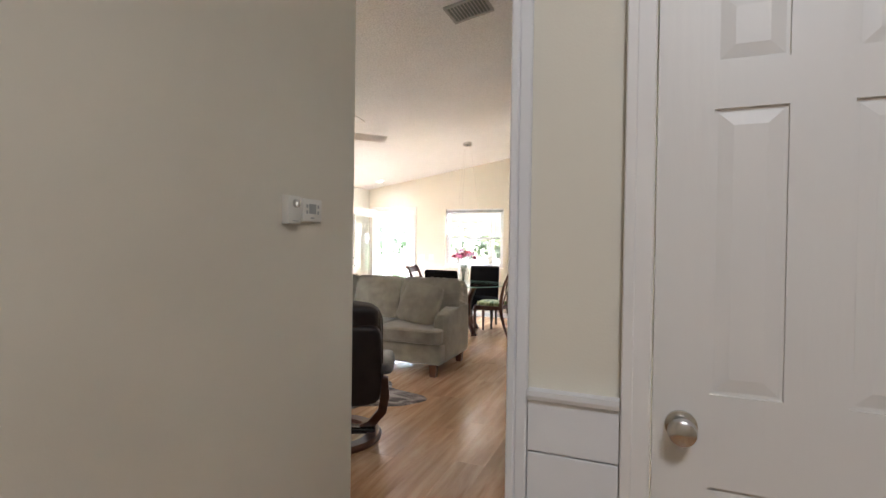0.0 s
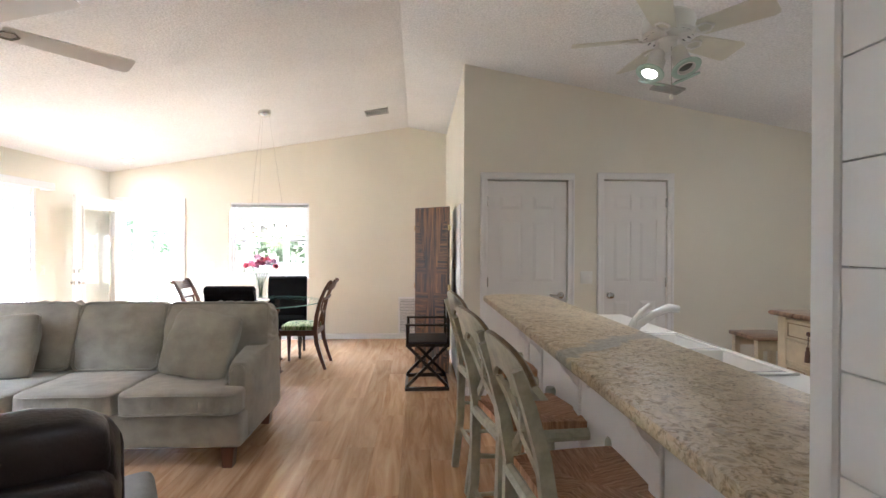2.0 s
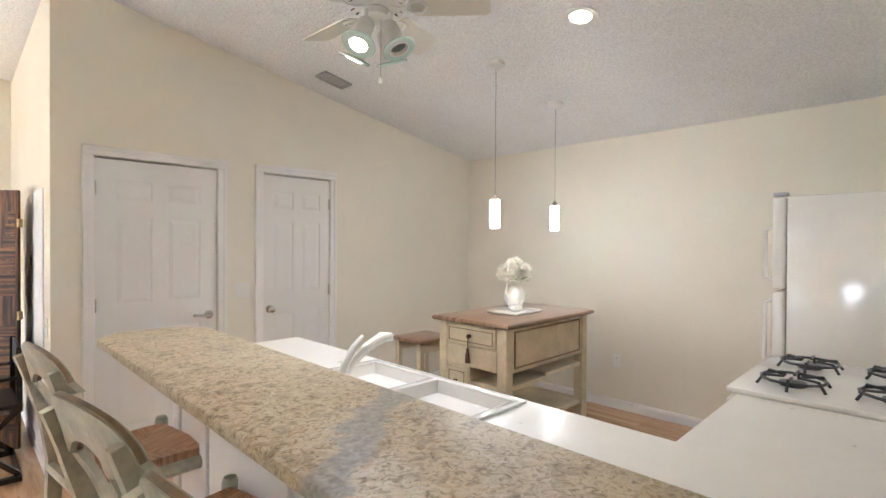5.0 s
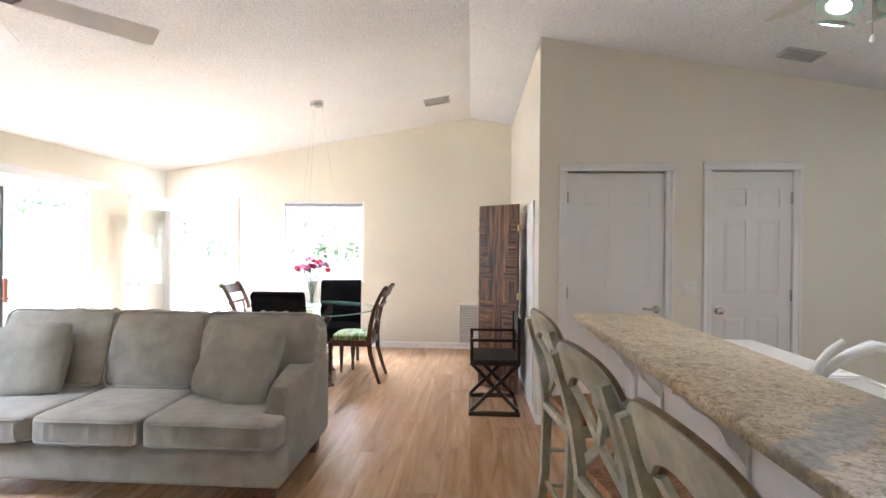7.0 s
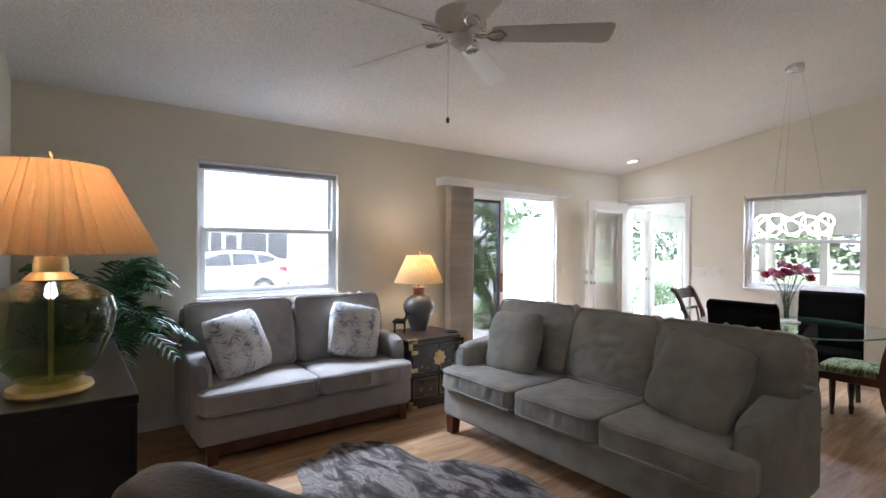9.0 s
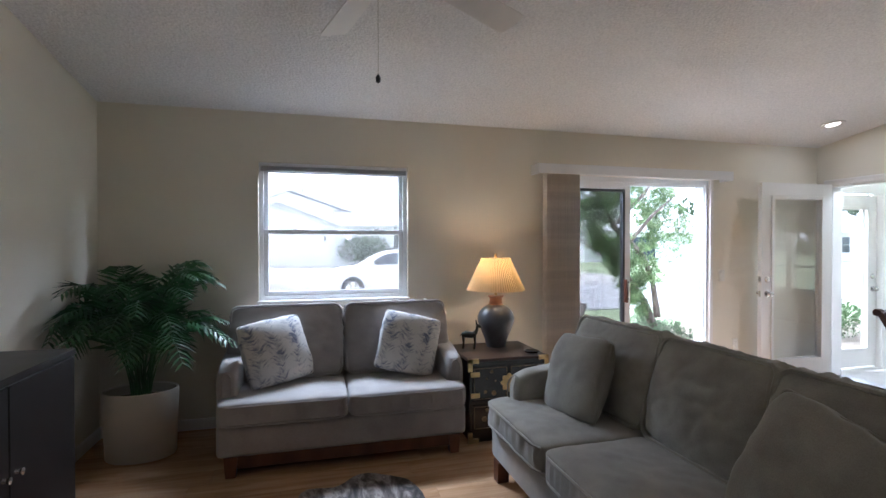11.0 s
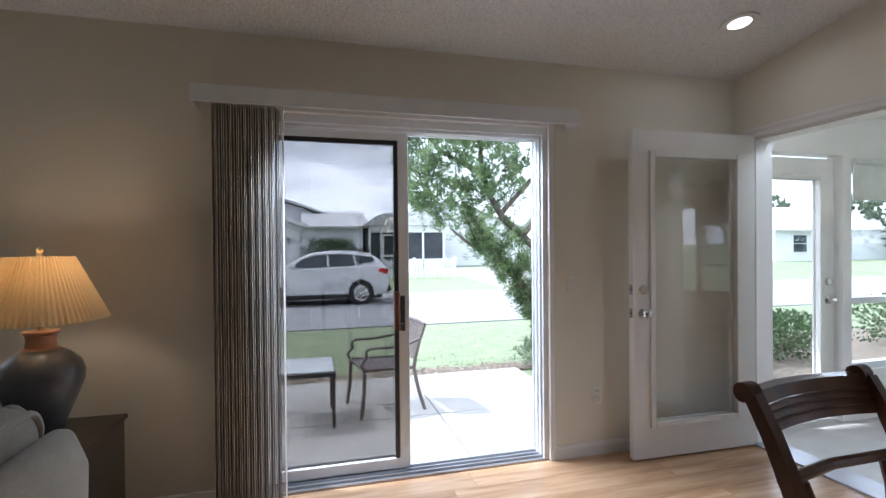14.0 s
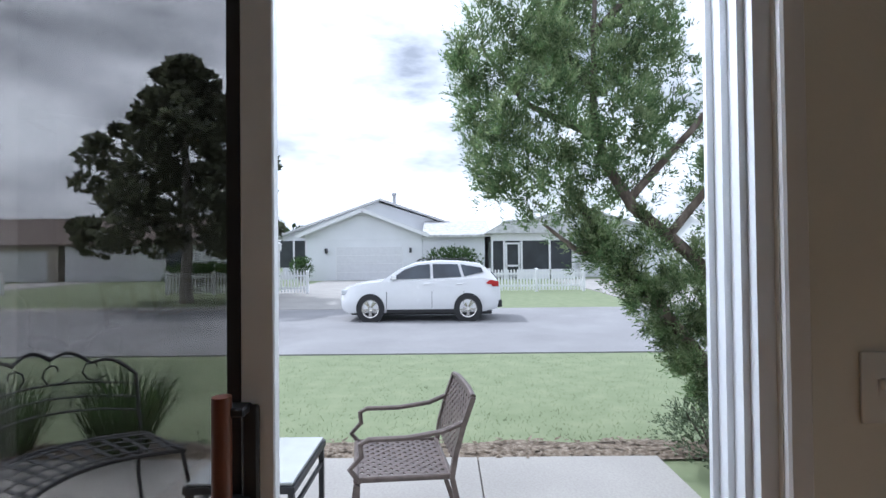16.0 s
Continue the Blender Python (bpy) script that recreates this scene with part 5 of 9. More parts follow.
def palm():
    s = thing("potted_palm", (-4.80, 3.27, 0), 0, "green parlour palm in a cream oval planter", "plant")
    bm = B()
    lathe(bm, [(0.0, 0.0), (0.185, 0.0), (0.19, 0.01), (0.205, 0.44), (0.2, 0.45), (0.188, 0.445), (0.183, 0.38), (0.0, 0.38)], 48)
    for v in bm.verts:
        v.co.x *= 0.82
        v.co.y *= 1.12
    part("planter", bm, POTW, s)
    bm = B()
    lathe(bm, [(0.0, 0.395), (0.1, 0.39), (0.182, 0.382)], 32)
    for v in bm.verts:
        v.co.x *= 0.81
        v.co.y *= 1.11
        v.co.z += 0.008 * noise.noise(v.co * 30)
    part("soil", bm, SOIL, s)
    rnd = random.Random(5)
    for k in range(40):
        a = k * 2.399 + rnd.uniform(-0.3, 0.3)
        lift = rnd.uniform(0.35, 1.0)
        reach = 0.40 + 0.36 * (1.15 - lift) + rnd.uniform(-0.04, 0.06)
        top = 0.42 + 0.30 + 0.70 * lift
        p0 = Vector((0.05 * math.cos(a * 3), 0.05 * math.sin(a * 3), 0.39))
        pts = []
        for i in range(13):
            u = i / 12
            rr = reach * (u ** 1.35)
            z = 0.39 + (top - 0.39) * (1 - (1 - u) ** 1.9) - 0.55 * max(0, u - 0.55) ** 1.4 * (1.7 - lift)
            x, y = p0.x + rr * math.cos(a), p0.y + rr * math.sin(a)
            x = max(x, -0.37)
            y = max(y, -0.33)
            pts.append(Vector((x, y, z)))
        bm = B()
        tube(bm, pts, [0.006 - 0.004 * i / 12 for i in range(13)], 5)
        for i in range(4, 13):
            for sub in (0.0, 0.5):
                if i == 12 and sub:
                    continue
                p = pts[i].lerp(pts[min(i + 1, 12)], sub)
                d = (pts[min(i + 1, 12)] - pts[i - 1]).normalized()
                side = d.cross(Vector((0, 0, 1)))
                side = side.normalized() if side.length > 1e-4 else Vector((1, 0, 0))
                ln = 0.20 * math.sin(math.pi * min(1.0, 0.22 + 0.72 * (i + sub) / 12)) + 0.03
                for sg in (-1, 1):
                    droop = rnd.uniform(0.15, 0.55)
                    q1 = p + (side * sg * 0.75 + d * 0.6).normalized() * ln * 0.5 - Vector((0, 0, ln * 0.08))
                    q2 = p + (side * sg * 0.75 + d * 0.7).normalized() * ln - Vector((0, 0, ln * droop))
                    for q in (q1, q2):
                        q.x = max(q.x, -0.385)
                        q.y = max(q.y, -0.355)
                    wv = d * 0.012
                    v = [bm.verts.new(c) for c in (p - wv * 0.5, p + wv * 0.5, q1 + wv, q2, q1 - wv)]
                    bm.faces.new(v)
        part("frond", bm, LEAF, s, smooth=False)


palm()


def ceiling_fan(name, x, y, hub_z, r, a0, blade_mat, body_mat, spots, label, blade_w=0.135, split=False):
    s = thing(name, (x, y, hub_z), 0, label, "ceiling fan")
    zc = ceil_z(x) - hub_z
    bm = B()
    lathe(bm, [(0.0, 0.0), (0.035, 0.002), (0.055, 0.018), (0.06, 0.04), (0.05, 0.05)], 28)
    part("switch_cup", bm, body_mat, s)
    bm = B()
    lathe(bm, [(0.05, 0.052), (0.08, 0.06), (0.12, 0.075), (0.125, 0.11), (0.122, 0.15), (0.10, 0.168), (0.03, 0.178), (0.0, 0.178)], 36)
    part("motor_housing", bm, body_mat, s)
    bm = B()
    for i in range(18):
        a = 2 * math.pi * i / 18
        m = pose(0.102 * math.cos(a), 0.102 * math.sin(a), 0.0655, 0, 22, math.degrees(a))
        bm.faces.new([bm.verts.new(m @ Vector(p)) for p in ((-0.014, -0.006, 0), (0.014, -0.004, 0), (0.014, 0.004, 0), (-0.014, 0.006, 0))])
    part("vent_slots", bm, DARKALU, s, smooth=False)
    bm = B()
    tube(bm, [(0, 0, 0.17), (0, 0, zc - 0.03)], 0.013, 12)
    part("downrod", bm, body_mat, s)
    bm = B()
    lathe(bm, [(0.02, zc - 0.085), (0.05, zc - 0.06), (0.065, zc - 0.02), (0.065, zc + 0.02)], 28)
    part("canopy", bm, body_mat, s)
    for k in range(5):
        a = a0 + 72 * k
        bm = B()
        pts = [(0.16, -blade_w * 0.38), (r - 0.03, -blade_w * 0.5), (r - 0.008, -blade_w * 0.46), (r, -blade_w * 0.36), (r, blade_w * 0.36), (r - 0.008, blade_w * 0.46), (r - 0.03, blade_w * 0.5), (0.16, blade_w * 0.38), (0.145, blade_w * 0.25), (0.145, -blade_w * 0.25)]
        prism(bm, pts, "z", -0.003, 0.003)
        o = part("blade", bm, blade_mat, s, smooth=False)
        o.matrix_basis = pose(0, 0, 0.058, 0, 0, a) @ pose(0, 0, 0, -16, 0, 0)
        bm = B()
        ribbon(bm, [(0.05, 0, 0.0), (0.09, 0, -0.012), (0.13, 0, -0.012)], 0.022, 0.008)
        for sy in (-1, 1):
            tube(bm, [(0.12, 0, -0.012), (0.15, sy * 0.028, -0.01), (0.19, sy * 0.03, -0.008), (0.215, 0, -0.006)], 0.006, 6)
        ir = part("blade_iron", bm, body_mat if not split else CHROME, o)
    bm = B()
    clen = 0.335 if not spots else 0.235
    chx, chy = (-0.038, -0.046) if not spots else (0.0, -0.032)
    tube(bm, [(chx, chy, 0.025), (chx, chy, -clen * 0.5), (chx, chy, -clen)], 0.0016, 5)
    part("pull_chain", bm, CHROME, s)
    bm = B()
    lathe(bm, [(0, -clen - 0.03), (0.008, -clen - 0.024), (0.009, -clen - 0.01), (0.004, -clen), (0, -clen)], 12, chx, chy)
    part("pull_bob", bm, DARKALU if not spots else PLATE, s)
    for k in range(spots):
        a = FAN_HEADS + 90 * k
        m = pose(0, 0, 0, 0, 0, a)
        tilt = 154
        head = m @ pose(0.058, 0, -0.018, 0, tilt, 0)
        bm = B()
        lathe(bm, [(0.0, -0.002), (0.026, 0.0), (0.034, 0.012), (0.036, 0.06), (0.037, 0.085), (0.041, 0.09), (0.042, 0.132), (0.036, 0.132), (0.033, 0.09)], 24, close=False)
        tube(bm, [(0.0, 0, 0.02), (-0.03, 0, -0.03)], 0.010, 8)
        h = part("spot_head", bm, body_mat, s)
        h.matrix_basis = head
        bm = B()
        lathe(bm, [(0.042, 0.118), (0.066, 0.122), (0.069, 0.127), (0.066, 0.132), (0.042, 0.129)], 32, close=False)
        gl_ = part("glass_ring", bm, GREENRING, h, "frosted green glass ring")
        bm = B()
        lathe(bm, [(0.0, 0.108), (0.036, 0.108), (0.036, 0.114), (0.0, 0.122)], 20)
        part("bulb", bm, BULB if k != 1 else GREYSCR, h)
    return s


FAN_HEADS = -164.0
GREENRING = mat("frosted_green_glass", (0.55, 0.70, 0.62), 0.25, vary=0.03)
ceiling_fan("ceiling_fan", -2.765, 4.66, 2.35, 0.71, 50.0, FANW, FANW, 0, "white five blade ceiling fan with polished arms on a downrod", split=True)

# ---- kitchen ----
ceiling_fan("ceiling_fan", 0.57, 4.722, 2.385, 0.47, 19.0, FANC, FANW, 4, "cream five blade ceiling fan with four spot lights, three lit", 0.15)
for k in (0, 2, 3):
    a = radians(FAN_HEADS + 90 * k)
    sp = bpy.data.lights.new("spot_light", "SPOT")
    sp.energy, sp.spot_size, sp.spot_blend, sp.shadow_soft_size, sp.color = 1.0, radians(130), 0.8, 0.07, (1.0, 0.95, 0.88)
    p = Vector((0.57 + 0.125 * math.cos(a), 4.722 + 0.125 * math.sin(a), 2.205))
    new("spot_light", sp).matrix_world = look(p, p + Vector((0.5 * math.cos(a), 0.5 * math.sin(a), -1.0)))


def breakfast_bar():
    s = tagged(new("bar_half_wall"), "white half wall under the granite bar with corbels", "half wall", "", "structure")
    part("wall_panel", bx(0.02, 0.19, 2.918, 5.42, 0, 1.028), TRIM, s, smooth=False)
    bm = B()
    box(bm, 0.005, 0.02, 2.918, 5.42, 0, 0.12, 0.003, 1)
    box(bm, 0.005, 0.02, 2.918, 5.42, 0.93, 1.028, 0.003, 1)
    part("rail", bm, TRIM, s, smooth=False)
    for y in (3.02, 3.72, 4.42, 5.06, 5.38):
        bm = bx(0.006, 0.02, y - 0.035, y + 0.035, 0.12, 0.93, 0.003, 1)
        part("batten", bm, TRIM, s, smooth=False)
        bm = B()
        pts = [(0.005, 1.025), (-0.20, 1.025), (-0.205, 0.995), (-0.17, 0.985), (-0.14, 0.95), (-0.10, 0.93), (-0.07, 0.90), (-0.045, 0.85), (-0.02, 0.83), (0.005, 0.79)]
        prism(bm, pts, "y", y - 0.03, y + 0.03)
        part("corbel", bm, TRIM, s, "white scrolled corbel", smooth=False)


breakfast_bar()


def slab(name, pts, z0, z1, material, label, category, bev=0.008):
    bm = B()
    prism(bm, pts, "z", z0, z1)
    es = [e for e in bm.edges if abs(e.verts[0].co.z - e.verts[1].co.z) < 1e-6]
    bmesh.ops.bevel(bm, geom=es, offset=bev, segments=2, affect="EDGES", profile=0.5)
    o = link(name, bm, material, None, "", True)
    return tagged(o, label, category)


bar = slab("granite_bar_top", [(-0.243, 2.919), (0.195, 2.919), (0.195, 5.52), (0.10, 5.66), (-0.14, 5.68), (-0.243, 5.56)], 1.03, 1.066, GRANITE, "speckled beige brown granite bar top with a grey vein", "countertop")


def base_cabinets():
    s = thing("base_cabinet", (0, 0, 0), 0, "white kitchen base cabinet under the counter", "cabinet")
    bm = B()
    box(bm, 0.192, 0.74, 2.918, 5.70, 0.1, 0.868)
    box(bm, 0.192, 0.69, 2.918, 5.70, 0.0, 0.1)
    part("body", bm, DOORW, s, smooth=False)
    y = 3.66
    for k in range(5):
        d = part("door", bx(0.74, 0.758, y, y + 0.39, 0.12, 0.85, 0.003, 1), DOORW, s, smooth=False)
        part("handle", tube(B(), [(0.76, y + 0.04, 0.70), (0.785, y + 0.04, 0.70), (0.785, y + 0.04, 0.80), (0.76, y + 0.04, 0.80)], 0.005, 8), CHROME, d)
        y += 0.40
    s = thing("base_cabinet", (0, 0, 0), 0, "white kitchen base cabinet beside the stove", "cabinet")
    bm = B()
    box(bm, 0.762, 1.425, 2.918, 3.56, 0.1, 0.868)
    box(bm, 0.762, 1.425, 2.918, 3.51, 0.0, 0.1)
    part("body", bm, DOORW, s, smooth=False)
    d = part("door", bx(0.80, 1.42, 3.56, 3.578, 0.12, 0.85, 0.003, 1), DOORW, s, smooth=False)


base_cabinets()

# white counter with the cut-out for the sink
bm = B()
SX0, SX1, SY0, SY1 = 0.27, 0.755, 4.09, 4.95
box(bm, 0.197, SX0 + 0.03, 2.918, 5.76, 0.87, 0.91)
box(bm, SX1 - 0.03, 0.785, 2.918, 5.76, 0.87, 0.91)
box(bm, SX0 + 0.03, SX1 - 0.03, 2.918, SY0 + 0.03, 0.87, 0.91)
box(bm, SX0 + 0.03, SX1 - 0.03, SY1 - 0.03, 5.76, 0.87, 0.91)
box(bm, 0.785, 1.425, 2.918, 3.60, 0.87, 0.91)
o = link("kitchen_counter", bm, LAMIN)
tagged(o, "white laminate kitchen counter with a sink cut-out", "countertop")


def sink():
    s = thing("kitchen_sink", (0, 0, 0.91), 0, "white double bowl kitchen sink set in the counter", "sink")
    ym = (SY0 + SY1) / 2
    bm = B()
    rim = 0.012
    box(bm, SX0, SX0 + 0.10, SY0, SY1, 0.0005, rim, 0.004, 2)
    box(bm, SX1 - 0.035, SX1, SY0, SY1, 0.0005, rim, 0.004, 2)
    box(bm, SX0 + 0.10, SX1 - 0.035, SY0, SY0 + 0.035, 0.0005, rim, 0.004, 2)
    box(bm, SX0 + 0.10, SX1 - 0.035, SY1 - 0.035, SY1, 0.0005, rim, 0.004, 2)
    box(bm, SX0 + 0.10, SX1 - 0.035, ym - 0.02, ym + 0.02, -0.01, rim, 0.004, 2)
    part("rim", bm, PORC, s)
    for a, b in ((SY0 + 0.035, ym - 0.02), (ym + 0.02, SY1 - 0.035)):
        bm = B()
        x0, x1 = SX0 + 0.10, SX1 - 0.035
        top = [(x0, a), (x1, a), (x1, b), (x0, b)]
        e = 0.03
        t = [bm.verts.new((x, y, 0.002)) for x, y in top]
        m_ = [bm.verts.new((x + (e * 0.5 if x == x0 else -e * 0.5), y + (e * 0.5 if y == a else -e * 0.5), -0.15)) for x, y in top]
        l_ = [bm.verts.new((x + (e * 1.8 if x == x0 else -e * 1.8), y + (e * 1.8 if y == a else -e * 1.8), -0.18)) for x, y in top]
        for p, q in ((t, m_), (m_, l_)):
            for i in range(4):
                bm.faces.new((p[i], p[(i + 1) % 4], q[(i + 1) % 4], q[i]))
        bm.faces.new(l_)
        bowl = part("bowl", bm, PORC, s)
        bm = B()
        lathe(bm, [(0.0, -0.179), (0.03, -0.178), (0.042, -0.176), (0.044, -0.172), (0.036, -0.174)], 20, (x0 + x1) / 2, (a + b) / 2)
        part("drain", bm, CHROME, bowl)
    f = thing("kitchen_faucet", (0.325, 4.60, 0.922), 0, "white kitchen faucet with a pull-out spout and lever", "faucet")
    bm = B()
    lathe(bm, [(0.0, 0.0), (0.032, 0.0), (0.034, 0.012), (0.028, 0.02), (0.026, 0.06), (0.022, 0.075), (0, 0.08)], 20)
    part("base", bm, PORC, f)
    bm = B()
    tube(bm, [(0.0, 0, 0.05), (0.045, 0.004, 0.10), (0.12, 0.012, 0.15), (0.20, 0.02, 0.178), (0.25, 0.026, 0.172)], [0.017, 0.017, 0.018, 0.022, 0.018], 14)
    part("spout", bm, PORC, f)
    bm = B()
    tube(bm, [(0.0, -0.005, 0.07), (0.02, -0.004, 0.12), (0.055, 0.0, 0.165), (0.10, 0.006, 0.197)], [0.02, 0.015, 0.012, 0.009], 12)
    part("lever", bm, PORC, f)


sink()


def stove():
    s = thing("gas_stove", (1.81, 3.30, 0), 0, "white gas stove with black grates", "stove")
    # local +y is the front
    part("body", bx(-0.375, 0.375, -0.345, 0.30, 0.0, 0.905, 0.006, 2), PORC, s)
    part("cooktop", bx(-0.38, 0.38, -0.345, 0.345, 0.906, 0.93, 0.01, 2), PORC, s)
    part("oven_door", bx(-0.37, 0.37, 0.302, 0.335, 0.16, 0.72, 0.01, 2), PORC, s)
    part("backguard", bx(-0.38, 0.38, -0.345, -0.29, 0.931, 1.10, 0.008, 2), PORC, s)
    bm = B()
    tube(bm, [(-0.34, 0.337, 0.70), (-0.34, 0.375, 0.705), (0.34, 0.375, 0.705), (0.34, 0.337, 0.70)], 0.012, 10)
    part("oven_handle", bm, PORC, s)
    part("control_panel", bx(-0.375, 0.375, 0.302, 0.345, 0.74, 0.885, 0.012, 2), PORC, s)
    for k in range(5):
        bm = B()
        lathe(bm, [(0, 0), (0.022, 0), (0.02, 0.02), (0.008, 0.03), (0, 0.03)], 16)
        o = part("knob", bm, PORC, s)
        o.matrix_basis = pose(-0.28 + 0.14 * k, 0.345, 0.81, -90, 0, 0)
    for x in (-0.19, 0.19):
        for y in (-0.14, 0.16):
            bm = B()
            lathe(bm, [(0, 0.931), (0.045, 0.931), (0.045, 0.945), (0, 0.948)], 20, x, y)
            part("burner", bm, DARKALU, s)
            bm = B()
            for k in range(6):
                a = k * math.pi / 3
                tube(bm, [(x + 0.03 * math.cos(a), y + 0.03 * math.sin(a), 0.966), (x + 0.10 * math.cos(a), y + 0.10 * math.sin(a), 0.968), (x + 0.125 * math.cos(a), y + 0.125 * math.sin(a), 0.932)], 0.006, 6)
            tube(bm, [(x + 0.105 * math.cos(q * 0.5236), y + 0.105 * math.sin(q * 0.5236), 0.958) for q in range(12)], 0.006, 6, True)
            part("grate", bm, DARKALU, s)


stove()


def fridge():
    s = thing("refrigerator", (3.13, 3.35, 0), 0, "white refrigerator with a top freezer door", "refrigerator")
    part("body", bx(-0.37, 0.37, -0.39, 0.33, 0.02, 1.76, 0.01, 2), PORC, s)
    for z0, z1 in ((0.06, 1.20), (1.215, 1.755)):
        d = part("door", bx(-0.37, 0.37, 0.335, 0.405, z0, z1, 0.02, 3), PORC, s)
        bm = B()
        tube(bm, [(-0.32, 0.405, z0 + 0.05 if z0 > 1 else z1 - 0.42), (-0.32, 0.445, z0 + 0.07 if z0 > 1 else z1 - 0.40), (-0.32, 0.445, z0 + 0.35 if z0 > 1 else z1 - 0.07), (-0.32, 0.405, z0 + 0.37 if z0 > 1 else z1 - 0.05)], 0.013, 10)
        part("handle", bm, PORC, d)
    part("hinge_cap", bx(0.26, 0.36, 0.30, 0.40, 1.762, 1.785, 0.004, 1), ALU, s)
    part("hinge_cap", bx(-0.36, -0.30, 0.33, 0.40, 1.762, 1.785, 0.004, 1), ALU, s)


fridge()


def island():
    x0, x1, y0, y1, h = 1.80, 2.93, 4.97, 5.66, 0.955
    s = thing("kitchen_island", (0, 0, 0), 0, "antique cream kitchen island with a brown wooden top", "kitchen island")
    bm = B()
    prism(bm, [(x0, y0), (x1, y0), (x1, y1), (x0, y1)], "z", h - 0.034, h)
    es = [e for e in bm.edges if abs(e.verts[0].co.z - e.verts[1].co.z) < 1e-6]
    bmesh.ops.bevel(bm, geom=es, offset=0.013, segments=3, affect="EDGES", profile=0.35)
    part("top", bm, ISLTOP, s, "brown stained wooden top")
    bx0, bx1, by0, by1 = x0 + 0.04, x1 - 0.04, y0 + 0.04, y1 - 0.04
    for x in (bx0, bx1 - 0.075):
        for y in (by0, by1 - 0.075):
            part("leg", bx(x, x + 0.075, y, y + 0.075, 0, h - 0.036, 0.004, 1), CREAMP, s)
    # long side: a framed apron panel
    for y, sg in ((by0, -1), (by1, 1)):
        a = part("apron", bx(bx0 + 0.076, bx1 - 0.076, min(y + 0.012 * -sg, y + 0.03 * -sg), max(y + 0.012 * -sg, y + 0.03 * -sg), 0.62, h - 0.036), CREAMP, s)
        bm = B()
        yy = y - sg * 0.012
        xa, xb, za, zb = bx0 + 0.10, bx1 - 0.10, 0.645, h - 0.06
        for q in ((xa, xb, za, za + 0.012), (xa, xb, zb - 0.012, zb), (xa, xa + 0.012, za + 0.012, zb - 0.012), (xb - 0.012, xb, za + 0.012, zb - 0.012)):
            box(bm, q[0], q[1], min(yy, yy + sg * 0.007), max(yy, yy + sg * 0.007), q[2], q[3], 0.002, 1)
        part("panel_moulding", bm, GLAZE, a, "brown glazed moulding", smooth=False)
    # end with drawers
    ym = (by0 + by1) / 2
    part("drawer_case", bx(bx0 + 0.012, bx0 + 0.50, by0 + 0.078, by1 - 0.078, 0.62, h - 0.037), CREAMP, s)
    part("drawer_case", bx(bx0 + 0.012, bx0 + 0.50, ym + 0.02, by1 - 0.078, 0.12, 0.619), CREAMP, s)
    for z0, z1, ya, yb in ((0.775, 0.905, by0 + 0.085, by1 - 0.085), (0.625, 0.765, by0 + 0.079, by1 - 0.079), (0.42, 0.60, ym + 0.03, by1 - 0.085), (0.15, 0.40, ym + 0.03, by1 - 0.085)):
        plain = z0 == 0.625
        d = part("front_panel" if plain else "drawer", bx(bx0 - (0.002 if plain else 0.008), bx0 + 0.012, ya, yb, z0, z1, 0.003, 1), CREAMP, s)
        if plain:
            continue
        bm = B()
        ya, yb = ya + 0.02, yb - 0.02
        for q in ((ya, yb, z0 + 0.018, z0 + 0.025), (ya, yb, z1 - 0.025, z1 - 0.018), (ya, ya + 0.007, z0 + 0.025, z1 - 0.025), (yb - 0.007, yb, z0 + 0.025, z1 - 0.025)):
            box(bm, bx0 - 0.011, bx0 - 0.008, q[0], q[1], q[2], q[3])
        part("glaze_line", bm, GLAZE, d, smooth=False)
        bm = B()
        lathe(bm, [(0, 0), (0.012, 0), (0.007, 0.01), (0.016, 0.02), (0.012, 0.028), (0, 0.03)], 16)
        k = part("knob", bm, MAHOG, d)
        k.matrix_basis = pose(bx0 - 0.008, (ya + yb) / 2, (z0 + z1) / 2, 0, -90, 0)
    for z in (0.22, 0.50):
        part("shelf", bx(bx0 + 0.02, bx0 + 0.501, by0 + 0.02, ym + 0.018, z, z + 0.028, 0.003, 1), CREAMP, s)
    bm = B()
    tube(bm, [(bx0 - 0.03, (by0 + by1) / 2, 0.83), (bx0 - 0.032, (by0 + by1) / 2, 0.76)], 0.003, 6)
    lathe(bm, [(0.0, 0.76), (0.01, 0.755), (0.009, 0.735), (0.014, 0.725), (0.018, 0.66), (0.0, 0.66)], 14, bx0 - 0.034, (by0 + by1) / 2)
    part("tassel", bm, FEET, s, "brown key tassel")
    for z in (0.22, 0.52):
        part("shelf", bx(bx0 + 0.502, bx1 - 0.01, by0 + 0.02, by1 - 0.02, z, z + 0.028, 0.003, 1), CREAMP, s)
    # a stool tucked at the far side
    t = thing("island_stool", (2.05, 6.02, 0), 0, "cream stool with a brown wooden seat beside the island", "stool")
    part("seat", bx(-0.19, 0.19, -0.17, 0.17, 0.69, 0.72, 0.008, 2), ISLTOP, t)
    for sx in (-1, 1):
        for sy in (-1, 1):
            part("leg", bx(sx * 0.15 - 0.022, sx * 0.15 + 0.022, sy * 0.13 - 0.022, sy * 0.13 + 0.022, 0, 0.689, 0.003, 1), CREAMP, t)
    for sy in (-1, 1):
        part("apron", bx(-0.127, 0.127, sy * 0.13 - 0.01, sy * 0.13 + 0.01, 0.61, 0.688), CREAMP, t)
        part("stretcher", bx(-0.127, 0.127, sy * 0.13 - 0.01, sy * 0.13 + 0.01, 0.25, 0.285), CREAMP, t)


island()


